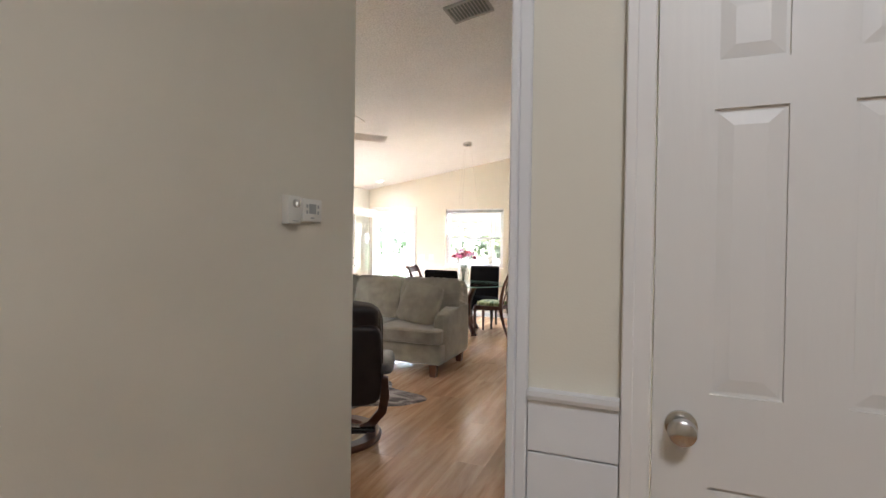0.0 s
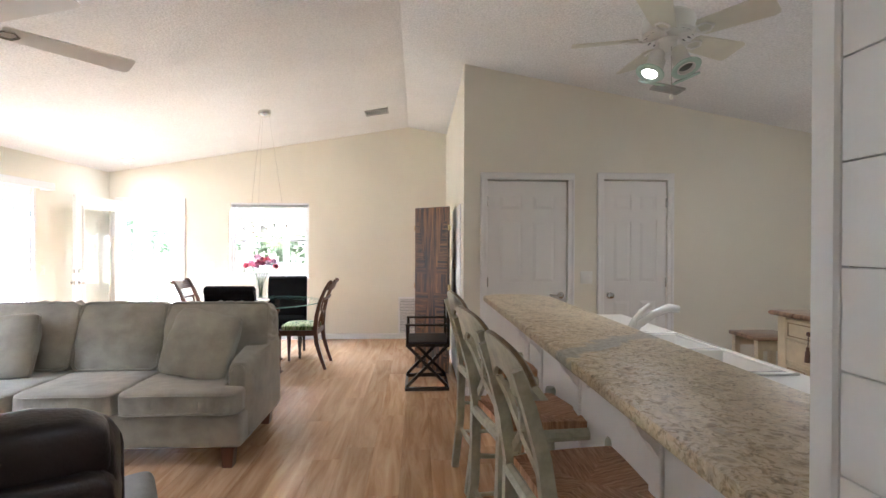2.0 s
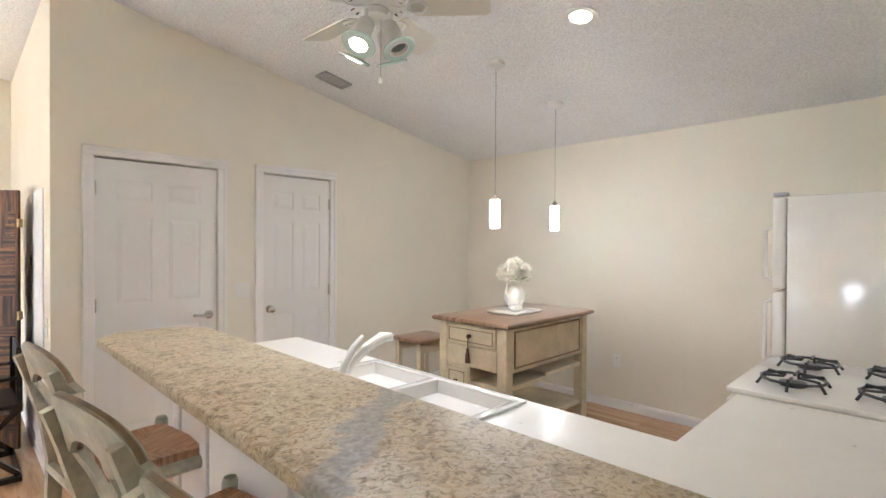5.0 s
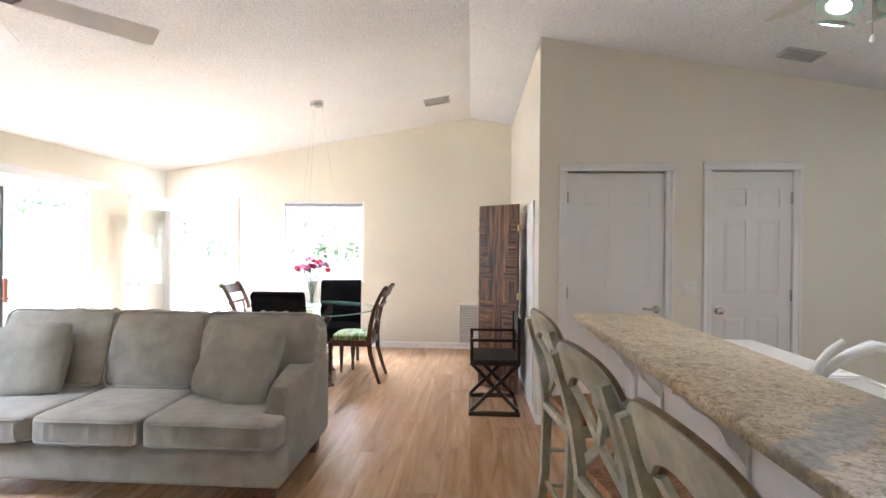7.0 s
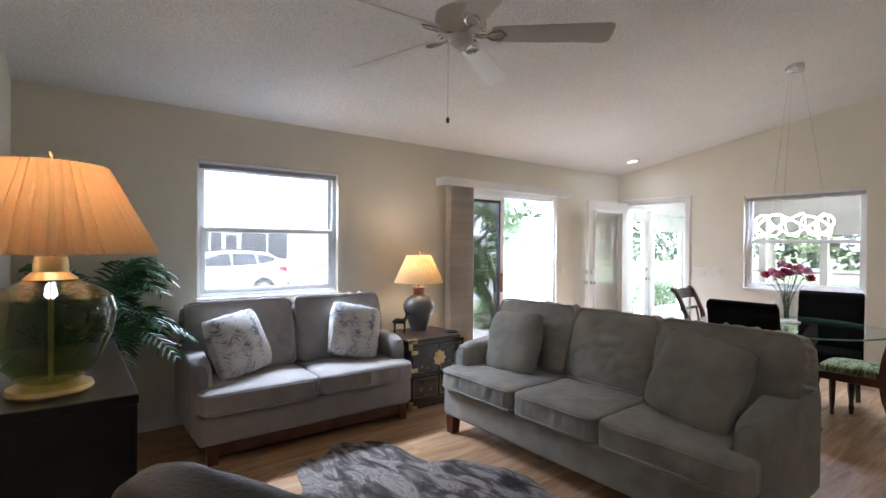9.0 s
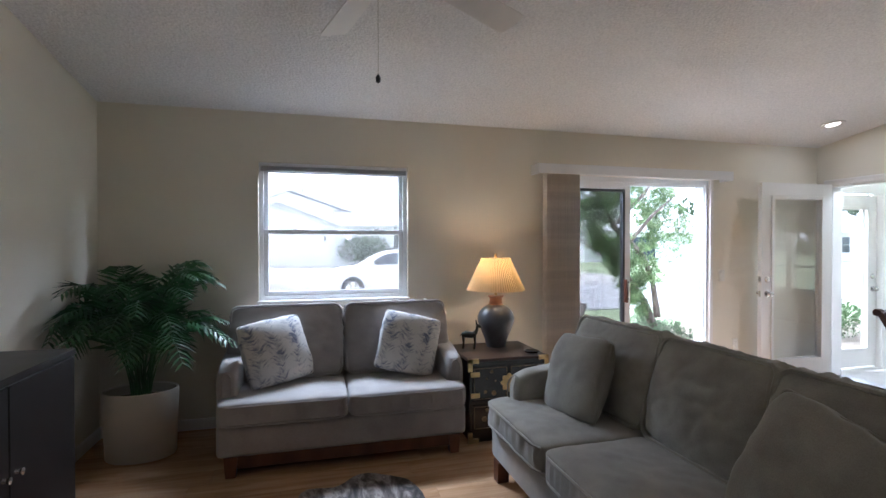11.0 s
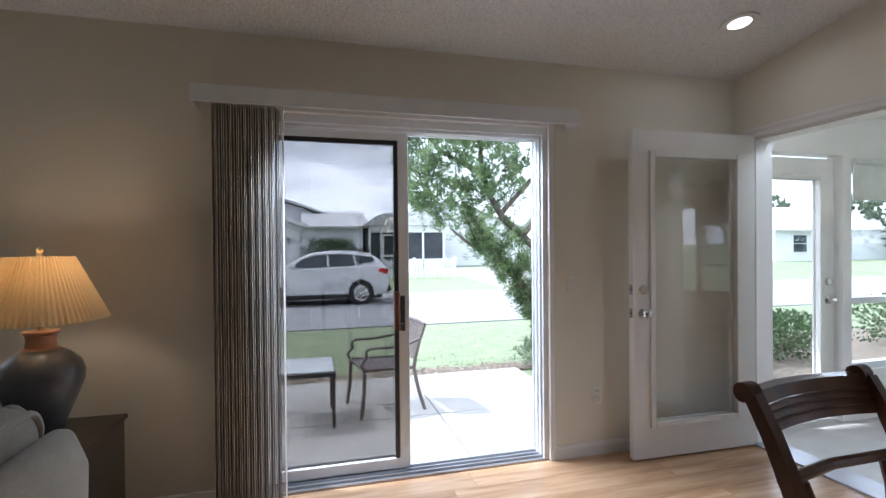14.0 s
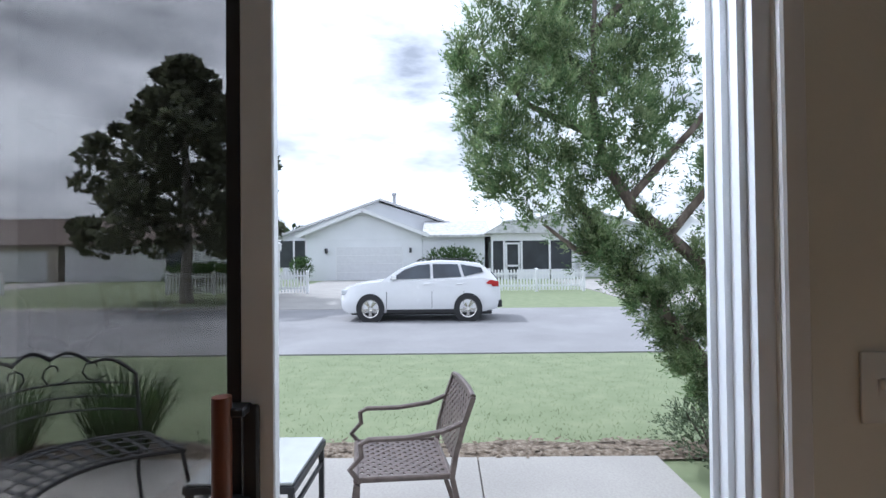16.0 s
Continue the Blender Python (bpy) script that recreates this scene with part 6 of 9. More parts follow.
def blossom(bm, c, r, rnd, petals=6, cup=0.35):
    c = Vector(c)
    n = Vector((rnd.uniform(-1, 1), rnd.uniform(-1, 1), rnd.uniform(0.2, 1.2))).normalized()
    u = n.orthogonal().normalized()
    v = n.cross(u)
    for ring, (rr, lift) in enumerate(((1.0, 0.15), (0.65, 0.4))):
        for i in range(petals):
            a = 2 * math.pi * (i + 0.5 * ring) / petals + rnd.uniform(-0.2, 0.2)
            d = u * math.cos(a) + v * math.sin(a)
            s = n.cross(d)
            p0 = c
            p1 = c + d * r * 0.5 * rr + s * r * 0.34 * rr + n * r * (cup * 0.5 + lift * 0.4)
            p2 = c + d * r * rr + n * r * (cup + lift)
            p3 = c + d * r * 0.5 * rr - s * r * 0.34 * rr + n * r * (cup * 0.5 + lift * 0.4)
            bm.faces.new([bm.verts.new(p) for p in (p0, p1, p2, p3)])


def flower_pitcher():
    t = thing("serving_tray", (2.33, 5.31, 0.9555), 4, "white square tray on the island", "tray")
    part("plate", bx(-0.17, 0.17, -0.14, 0.14, 0.004, 0.022, 0.006, 2), PORC, t)
    bm = B()
    for x, y in ((-0.14, -0.11), (0.14, -0.11), (-0.14, 0.11), (0.14, 0.11)):
        lathe(bm, [(0.012, 0.0), (0.012, 0.006)], 10, x, y)
    part("foot_pad", bm, ISLTOP, t)
    s = thing("flower_pitcher", (2.36, 5.33, 0.978), 0, "white ceramic pitcher of white hydrangeas", "vase")
    bm = B()
    lathe(bm, [(0.0, 0.0), (0.05, 0.0), (0.053, 0.008), (0.048, 0.018), (0.075, 0.06), (0.085, 0.10), (0.075, 0.14), (0.05, 0.17), (0.046, 0.19), (0.058, 0.215), (0.054, 0.215), (0.042, 0.19)], 36, close=False)
    part("pitcher", bm, PORC, s)
    bm = B()
    tube(bm, [(-0.05, 0, 0.195), (-0.10, 0, 0.19), (-0.115, 0, 0.13), (-0.08, 0, 0.075)], 0.008, 8)
    part("handle", bm, PORC, s)
    rnd = random.Random(3)
    petals = leafy(mat("white_petals", (0.82, 0.79, 0.70), 0.7, vary=0.06, scale=40), 0.45)
    for hx, hy, hz, hr in ((-0.10, 0.0, 0.265, 0.062), (0.095, 0.02, 0.26, 0.062), (-0.03, 0.06, 0.285, 0.06), (0.03, -0.05, 0.285, 0.066), (-0.04, -0.04, 0.31, 0.058), (0.05, 0.05, 0.315, 0.058), (0.0, 0.0, 0.335, 0.055)):
        bm = B()
        for k in range(46):
            v = Vector((rnd.gauss(0, 1), rnd.gauss(0, 1), rnd.gauss(0, 1) + 0.3)).normalized() * hr * rnd.uniform(0.85, 1.05)
            blossom(bm, (hx + v.x, hy + v.y, hz + v.z * 0.85), 0.026, rnd, 5, 0.2)
        part("hydrangea", bm, petals, s, smooth=False)
    bm = B()
    for k in range(12):
        a = k * 0.53 + 0.2
        p = Vector((0.09 * math.cos(a), 0.08 * math.sin(a), 0.225))
        q = Vector((0.155 * math.cos(a), 0.13 * math.sin(a), 0.215 + 0.02 * (k % 3)))
        w_ = Vector((-math.sin(a), math.cos(a), 0)) * 0.02
        bm.faces.new([bm.verts.new(c) for c in (p, (p + q) / 2 + w_, q, (p + q) / 2 - w_)])
    part("leaves", bm, mat("dull_leaf", (0.17, 0.22, 0.08), 0.6, vary=0.2, scale=20), s, smooth=False)
    bm = B()
    pillow(bm, 0.10, 0.06, 0.05, 8, 2.5, 0.3, 0.004, 2.0, pose(0, 0, 0.028))
    tube(bm, [(0.03, 0, 0.04), (0.045, 0, 0.075), (0.06, 0, 0.082)], [0.018, 0.014, 0.006], 8)
    o = link("bird_figurine", bm, PORC, None, "", True)
    o.matrix_world = pose(2.23, 5.22, 0.979, 0, 0, -30)
    tagged(o, "small white porcelain bird on the tray", "figurine")


flower_pitcher()


def pendant(x, y):
    zc = ceil_z(x)
    s = thing("pendant_light", (x, y, 1.583), 0, "lit slim opal glass pendant light", "pendant light", "pendants over the island")
    bm = B()
    lathe(bm, [(0.0, 0.0), (0.031, 0.0), (0.034, 0.01), (0.034, 0.18), (0.034, 0.192), (0.0, 0.192)], 28)
    part("glass_shade", bm, OPAL, s, "glowing opal glass cylinder")
    bm = B()
    lathe(bm, [(0.0, 0.192), (0.022, 0.192), (0.02, 0.215), (0.008, 0.23), (0.0, 0.23)], 18)
    part("cap", bm, CHROME, s)
    bm = B()
    tube(bm, [(0, 0, 0.23), (0, 0, zc - 1.583 - 0.02)], 0.002, 6)
    part("cord", bm, CORD, s)
    bm = B()
    lathe(bm, [(0.0, zc - 1.583 - 0.04), (0.03, zc - 1.583 - 0.036), (0.06, zc - 1.583 - 0.018), (0.062, zc - 1.583 + 0.01)], 24)
    part("canopy", bm, FANW, s)


pendant(1.965, 5.21)
pendant(2.69, 5.19)
bulb("pendant_glow", (1.965, 5.21, 1.555), 0.45, 0.04, (1.0, 0.9, 0.76))
bulb("pendant_glow", (2.69, 5.19, 1.555), 0.45, 0.04, (1.0, 0.9, 0.76))


def bar_stool():
    s = thing("bar_stool", (0, 0, 0), 0, "worn sage green bar stool with a woven rush seat", "bar stool", "stools at the bar")
    # local +x faces the bar, the back stands at -x
    h = 0.66
    for sy in (-1, 1):
        bm = B()
        ribbon(bm, [(-0.235, sy * 0.175, 0.0), (-0.20, sy * 0.18, 0.30), (-0.19, sy * 0.185, h), (-0.215, sy * 0.19, 0.82), (-0.255, sy * 0.19, 0.96), (-0.29, sy * 0.19, 1.06)], [0.036, 0.036, 0.038, 0.036, 0.034, 0.03], [0.04, 0.042, 0.045, 0.04, 0.036, 0.03], (1, 0, 0))
        part("back_post", bm, SAGE, s, smooth=False)
        bm = B()
        lathe(bm, [(0.014, 0.0), (0.018, 0.05), (0.022, 0.12), (0.026, 0.20), (0.018, 0.23), (0.028, 0.26), (0.024, 0.38), (0.018, 0.46), (0.028, 0.49), (0.02, 0.52), (0.026, 0.56), (0.026, h + 0.02), (0.02, h + 0.035), (0.0, h + 0.036)], 14, 0.205, sy * 0.215)
        part("front_leg", bm, SAGE, s)
        bm = B()
        tube(bm, [(-0.19, sy * 0.185, h - 0.035), (0.205, sy * 0.215, h - 0.035)], 0.026, 8)
        part("seat_rail", bm, SAGE, s)
        bm = B()
        for z in (0.20, 0.38):
            tube(bm, [(-0.205, sy * 0.18, z + 0.02), (0.0, sy * 0.197, z), (0.205, sy * 0.215, z - 0.02)], [0.009, 0.013, 0.009], 8)
        part("stretcher", bm, SAGE, s)
    for x, w, zz in ((0.205, 0.21, (0.16, h - 0.035)), (-0.195, 0.18, (0.24, h - 0.035))):
        for z in zz:
            bm = B()
            tube(bm, [(x, -w, z), (x, 0, z), (x, w, z)], [0.011, 0.016, 0.011] if z < 0.5 else 0.024, 8)
            part("stretcher" if z < 0.5 else "seat_rail", bm, SAGE, s)
    # rush seat in four woven triangles
    c = (0.0, 0.0, h - 0.012)
    corners = [(-0.185, -0.17), (0.20, -0.20), (0.20, 0.20), (-0.185, 0.17)]
    for i in range(4):
        a, b = corners[i], corners[(i + 1) % 4]
        bm = B()
        n = 12
        prev = None
        for r in range(n + 1):
            u = r / n
            row = []
            for q in range(9):
                v = q / 8
                e = Vector((a[0] + (b[0] - a[0]) * v, a[1] + (b[1] - a[1]) * v, h + 0.006))
                p = e.lerp(Vector(c), u)
                p.z = h + 0.010 - 0.022 * u + 0.006 * math.sin(v * math.pi) * (1 - u) + 0.0022 * (r % 2)
                row.append(bm.verts.new(p))
            if prev:
                for q in range(8):
                    bm.faces.new((prev[q], prev[q + 1], row[q + 1], row[q]))
            prev = row
        e0 = [bm.verts.new((a[0] + (b[0] - a[0]) * q / 8, a[1] + (b[1] - a[1]) * q / 8, h - 0.045)) for q in range(9)]
        bm.verts.ensure_lookup_table()
        for q in range(8):
            bm.faces.new((bm.verts[q], bm.verts[q + 1], e0[q + 1], e0[q]))
        part("rush_weave", bm, RUSH if i % 2 else RUSH_X, s, "woven rush seat")
    # curved crest with rubbed brown edge
    bm = B()
    pts = []
    n = 24
    up_, lo = [], []
    for i in range(n + 1):
        v = -1 + 2 * i / n
        up_.append((v * 0.235, 1.122 - 0.05 * v * v - 0.045 * abs(v) ** 6))
        lo.append((v * 0.235, 0.965 + 0.025 * abs(v) ** 3 + 0.055 * max(0.0, 1 - (v / 0.42) ** 2) ** 0.5))
    prev = None
    for (y, zt), (_, zl) in zip(up_, lo):
        bow = -0.30 + 0.045 * (y / 0.235) ** 2
        ring = [bm.verts.new(p) for p in ((bow - 0.012, y, zt), (bow + 0.012, y, zt), (bow + 0.040, y, zl), (bow + 0.018, y, zl))]
        if prev:
            for j in range(4):
                bm.faces.new((prev[j], prev[(j + 1) % 4], ring[(j + 1) % 4], ring[j]))
        else:
            bm.faces.new(ring)
        prev = ring
    bm.faces.new(prev[::-1])
    crest = part("crest_rail", bm, SAGE, s)
    bm = B()
    tube(bm, [(-0.30 + 0.045 * (y / 0.235) ** 2, y, zt) for y, zt in up_], 0.009, 6)
    tube(bm, [(-0.262 + 0.045 * (y / 0.235) ** 2, y, zl) for y, zl in lo[7:18]], 0.007, 6)
    part("rubbed_edge", bm, SAGEEDGE, crest, "worn brown edge")
    for sg in (-1, 1):
        bm = B()
        ribbon(bm, [(-0.185, sg * 0.15, h + 0.05), (-0.205, sg * 0.02, 0.80), (-0.235, -sg * 0.07, 0.92), (-0.262, -sg * 0.085, 0.975)], 0.032, 0.016, (1, 0, 0))
        part("cross_splat", bm, SAGE, s)
    return s


st = bar_stool()
st.matrix_world = pose(-0.185, 5.27, 0, 0, 0, 8)
copy_thing(st, pose(-0.185, 4.48, 0, 0, 0, 10))
copy_thing(st, pose(-0.15, 3.85, 0, 0, 0, 6))

# ---- dining corner ----
TC = Vector((-2.46, 8.02, 0))


def dining_table():
    s = thing("dining_table", TC, 0, "round glass dining table on a carved mahogany pedestal", "table")
    bm = B()
    lathe(bm, [(0.0, 0.745), (0.66, 0.745), (0.667, 0.751), (0.66, 0.757), (0.0, 0.757)], 72)
    g = part("glass_top", bm, GLASS_TOP, s, "clear glass top with a green edge")
    g.visible_shadow = False
    bm = B()
    tube(bm, [(0.664 * math.cos(i * 0.0873), 0.664 * math.sin(i * 0.0873), 0.751) for i in range(72)], 0.0055, 6, True)
    part("glass_edge", bm, mat("green_glass_edge", (0.24, 0.42, 0.36), 0.1), g)
    for k in range(3):
        a = radians(120 * k + 75)
        bm = B()
        d = Vector((math.cos(a), math.sin(a), 0))
        prof = [(0.34, 0.0), (0.36, 0.04), (0.30, 0.09), (0.20, 0.16), (0.13, 0.26), (0.12, 0.38), (0.15, 0.50), (0.24, 0.62), (0.33, 0.70), (0.34, 0.74)]
        tube(bm, [d * r + Vector((0, 0, max(z, 0.03))) for r, z in prof], [0.032, 0.036, 0.036, 0.04, 0.05, 0.055, 0.05, 0.042, 0.036, 0.026], 10)
        part("leg", bm, MAHOG, s)
        bm = B()
        for q in range(5):
            an = 0.6 * (q - 2)
            p = d * 0.36 + Vector((0, 0, 0.022))
            tube(bm, [p, p + Vector((math.cos(a + an), math.sin(a + an), 0)) * 0.05 + Vector((0, 0, -0.008))], [0.018, 0.009], 8)
        part("claw_foot", bm, MAHOG, s)
    bm = B()
    lathe(bm, [(0.0, 0.20), (0.09, 0.20), (0.12, 0.24), (0.10, 0.30), (0.07, 0.36), (0.09, 0.42), (0.06, 0.46), (0.0, 0.47)], 24)
    part("hub", bm, MAHOG, s)
    for k in range(3):
        bm = B()
        a = radians(120 * k + 75)
        lathe(bm, [(0, 0.7415), (0.016, 0.7415), (0.016, 0.7445), (0, 0.7445)], 12, 0.34 * math.cos(a), 0.34 * math.sin(a))
        part("pad", bm, BLACKL, s)


dining_table()


def wood_chair(loc, rz, label):
    """Mahogany side chair; local +y is the way it faces."""
    s = thing("dining_chair", loc, rz, label, "chair", "wooden chairs at the dining table")
    for sx in (-1, 1):
        bm = B()
        pts = [(sx * 0.20, -0.30, 0.0), (sx * 0.20, -0.25, 0.14), (sx * 0.205, -0.205, 0.30), (sx * 0.21, -0.19, 0.45), (sx * 0.212, -0.205, 0.60), (sx * 0.214, -0.24, 0.76), (sx * 0.216, -0.30, 0.90), (sx * 0.216, -0.345, 0.98)]
        ribbon(bm, pts, [0.026, 0.03, 0.034, 0.036, 0.034, 0.032, 0.03, 0.03], [0.03, 0.036, 0.044, 0.05, 0.042, 0.036, 0.034, 0.032], (0, 1, 0))
        part("back_post", bm, MAHOG, s)
        bm = B()
        tube(bm, [(sx * 0.232, -0.362, 0.985), (sx * 0.195, -0.362, 0.985)], 0.024, 14)
        part("scroll", bm, MAHOG, s)
        bm = B()
        lathe(bm, [(0.014, 0.0), (0.016, 0.02), (0.013, 0.04), (0.018, 0.10), (0.024, 0.22), (0.026, 0.30), (0.018, 0.33), (0.028, 0.36), (0.028, 0.42), (0.0, 0.42)], 14, sx * 0.215, 0.21)
        part("front_leg", bm, MAHOG, s)
        part("seat_rail", bx(*sorted((sx * 0.232, sx * 0.205)), -0.19, 0.20, 0.385, 0.445, 0.004, 1), MAHOG, s)
    part("seat_rail", bx(-0.205, 0.205, 0.20, 0.228, 0.385, 0.445, 0.004, 1), MAHOG, s)
    part("seat_rail", bx(-0.205, 0.205, -0.21, -0.185, 0.385, 0.445, 0.004, 1), MAHOG, s)
    bm = B()
    pillow(bm, 0.425, 0.40, 0.085, 12, 6.0, 0.35, 0.003, 3.0, pose(0, 0.008, 0.465))
    part("seat", bm, PALMF, s, "cushion in a green palm leaf print")
    bm = B()
    rows_ = []
    for i in range(9):
        v = -1 + i / 4
        y = -0.318 - 0.03 * (1 - v * v)
        rows_.append([bm.verts.new(p) for p in ((v * 0.205, y - 0.03, 0.985), (v * 0.205, y - 0.052, 0.99), (v * 0.205, y - 0.012, 0.895), (v * 0.205, y + 0.006, 0.895))])
    for a, b in zip(rows_, rows_[1:]):
        for j in range(4):
            bm.faces.new((a[j], a[(j + 1) % 4], b[(j + 1) % 4], b[j]))
    bm.faces.new(rows_[0])
    bm.faces.new(rows_[-1][::-1])
    crest = part("crest_rail", bm, MAHOG, s)
    bm = B()
    for z in (0.915, 0.935, 0.955):
        tube(bm, [(v * 0.2, -0.318 - 0.03 * (1 - v * v) - 0.012 - (z - 0.895) * 0.30 + 0.016, z) for v in (-1, -0.5, 0, 0.5, 1)], 0.004, 6)
    part("reeding", bm, MAHOG, crest)
    bm = B()
    tube(bm, [(-0.205, -0.285, 0.80), (0, -0.305, 0.80), (0.205, -0.285, 0.80)], 0.014, 8)
    part("middle_rail", bm, MAHOG, s)
    for sg in (1, -1):
        bm = B()
        if sg > 0:
            tube(bm, [(0.15 * math.cos(radians(180 + 18 * q)), -0.275 + 0.065 * math.sin(radians(18 * q)) * 0.8, 0.795 + 0.16 * math.sin(radians(180 + 18 * q))) for q in range(11)], 0.011, 8)
        else:
            tube(bm, [(0.15 * math.cos(radians(18 * q)), -0.215 - 0.02 * math.sin(radians(18 * q)), 0.47 + 0.165 * math.sin(radians(18 * q))) for q in range(11)], 0.011, 8)
        part("splat_hoop", bm, MAHOG, s)
    return s


PALMF = ramp_mat("palm_print_fabric", [(0.3, (0.025, 0.03, 0.02)), (0.42, (0.11, 0.17, 0.05)), (0.52, (0.30, 0.36, 0.13)), (0.62, (0.50, 0.48, 0.30)), (0.75, (0.10, 0.13, 0.05))], 9, 0.8, detail=3, stretch=(1.0, 3.5, 1), distort=1.5)
wood_chair((-2.02, 8.10, 0), 90, "mahogany dining chair with a green palm print seat")
wood_chair((-3.05, 8.14, 0), -84, "mahogany dining chair with a palm print seat by the window")


def parsons_chair(loc, rz):
    s = thing("dining_chair", loc, rz, "black velvet rolled back dining chair", "chair", "black chairs at the dining table")
    bm = B()
    prof = [(-0.26, 0.30), (-0.19, 0.30), (-0.18, 0.46), (-0.205, 0.70), (-0.245, 0.93), (-0.245, 1.0), (-0.28, 1.03), (-0.325, 1.015), (-0.335, 0.975), (-0.315, 0.945), (-0.29, 0.93), (-0.265, 0.70)]
    prism(bm, [(y, z) for y, z in prof], "x", -0.245, 0.245)
    bmesh.ops.bevel(bm, geom=list(bm.edges), offset=0.014, segments=3, affect="EDGES", profile=0.6)
    for v in bm.verts:
        if v.co.z > 0.85:
            v.co.z -= 0.04 * (abs(v.co.x) / 0.245) ** 4
    part("backrest", bm, BLACKV, s)
    bm = B()
    box(bm, -0.245, 0.245, -0.22, 0.25, 0.30, 0.42, 0.02, 3)
    part("seat_frame", bm, BLACKV, s)
    bm = B()
    pillow(bm, 0.49, 0.45, 0.10, 12, 7.0, 0.25, 0.003, 1.0, pose(0, 0.025, 0.45))
    part("seat", bm, BLACKV, s)
    for sx in (-1, 1):
        for y, r in ((0.20, 1), (-0.22, 0)):
            bm = B()
            if r:
                lathe(bm, [(0.012, 0.0), (0.018, 0.01), (0.016, 0.03), (0.022, 0.06), (0.016, 0.10), (0.028, 0.20), (0.03, 0.30)], 14, sx * 0.205, y)
            else:
                ribbon(bm, [(sx * 0.21, y - 0.04, 0.0), (sx * 0.21, y - 0.01, 0.16), (sx * 0.21, y, 0.305)], 0.036, 0.036, (0, 1, 0))
            part("leg", bm, BLACKL, s)
    return s


parsons_chair((-2.525, 7.545, 0), -2)
parsons_chair((-2.36, 8.62, 0), 187)


def flower_vase():
    s = thing("flower_vase", (TC.x - 0.06, TC.y + 0.14, 0.758), 0, "clear glass vase of pink and red roses", "vase")
    bm = B()
    lathe(bm, [(0.0, 0.0), (0.10, 0.0), (0.105, 0.004), (0.10, 0.010), (0.0, 0.010)], 32)
    part("coaster", bm, PORC, s)
    bm = B()
    lathe(bm, [(0.045, 0.012), (0.055, 0.02), (0.085, 0.10), (0.088, 0.15), (0.07, 0.21), (0.055, 0.24), (0.065, 0.275), (0.062, 0.275), (0.052, 0.24), (0.067, 0.21), (0.084, 0.15), (0.081, 0.10), (0.05, 0.024)], 36, close=False)
    o = part("glass_body", bm, VASEG, s)
    o.visible_shadow = False
    rnd = random.Random(8)
    bm = B()
    heads = []
    for k in range(17):
        a = k * 2.4
        rr = 0.03 + 0.15 * math.sqrt((k + 0.5) / 17)
        p = Vector((rr * math.cos(a), rr * math.sin(a), 0.47 - 0.55 * rr + rnd.uniform(0, 0.07)))
        heads.append(p)
        tube(bm, [(0.02 * math.cos(a + 2), 0.02 * math.sin(a + 2), 0.03), (0.3 * p.x, 0.3 * p.y, 0.24), p], 0.0025, 5)
    for k in range(26):
        a = k * 1.7
        p = Vector((0.12 * math.cos(a), 0.12 * math.sin(a), 0.31 + 0.06 * (k % 3)))
        q = p * 1.0 + Vector((0.05 * math.cos(a), 0.05 * math.sin(a), 0.015))
        w_ = Vector((-math.sin(a), math.cos(a), 0.2)) * 0.014
        bm.faces.new([bm.verts.new(c) for c in (p, (p + q) / 2 + w_, q, (p + q) / 2 - w_)])
    part("stems", bm, LEAF, s, smooth=False)
    cols = [mat("red_petals", (0.55, 0.03, 0.08), 0.6, vary=0.2, scale=30), mat("pink_petals", (0.76, 0.24, 0.42), 0.6, vary=0.2, scale=30), mat("wine_petals", (0.34, 0.02, 0.09), 0.6, vary=0.2, scale=30), mat("lilac_petals", (0.68, 0.36, 0.58), 0.6, vary=0.2, scale=30)]
    for k, p in enumerate(heads):
        bm = B()
        for j in range(3):
            blossom(bm, p + Vector((0, 0, 0.004 * j)), 0.050 - 0.009 * j, rnd, 6, 0.35 + 0.25 * j)
        part("rose", bm, cols[(k * 7) % 4], s, smooth=False)


flower_vase()


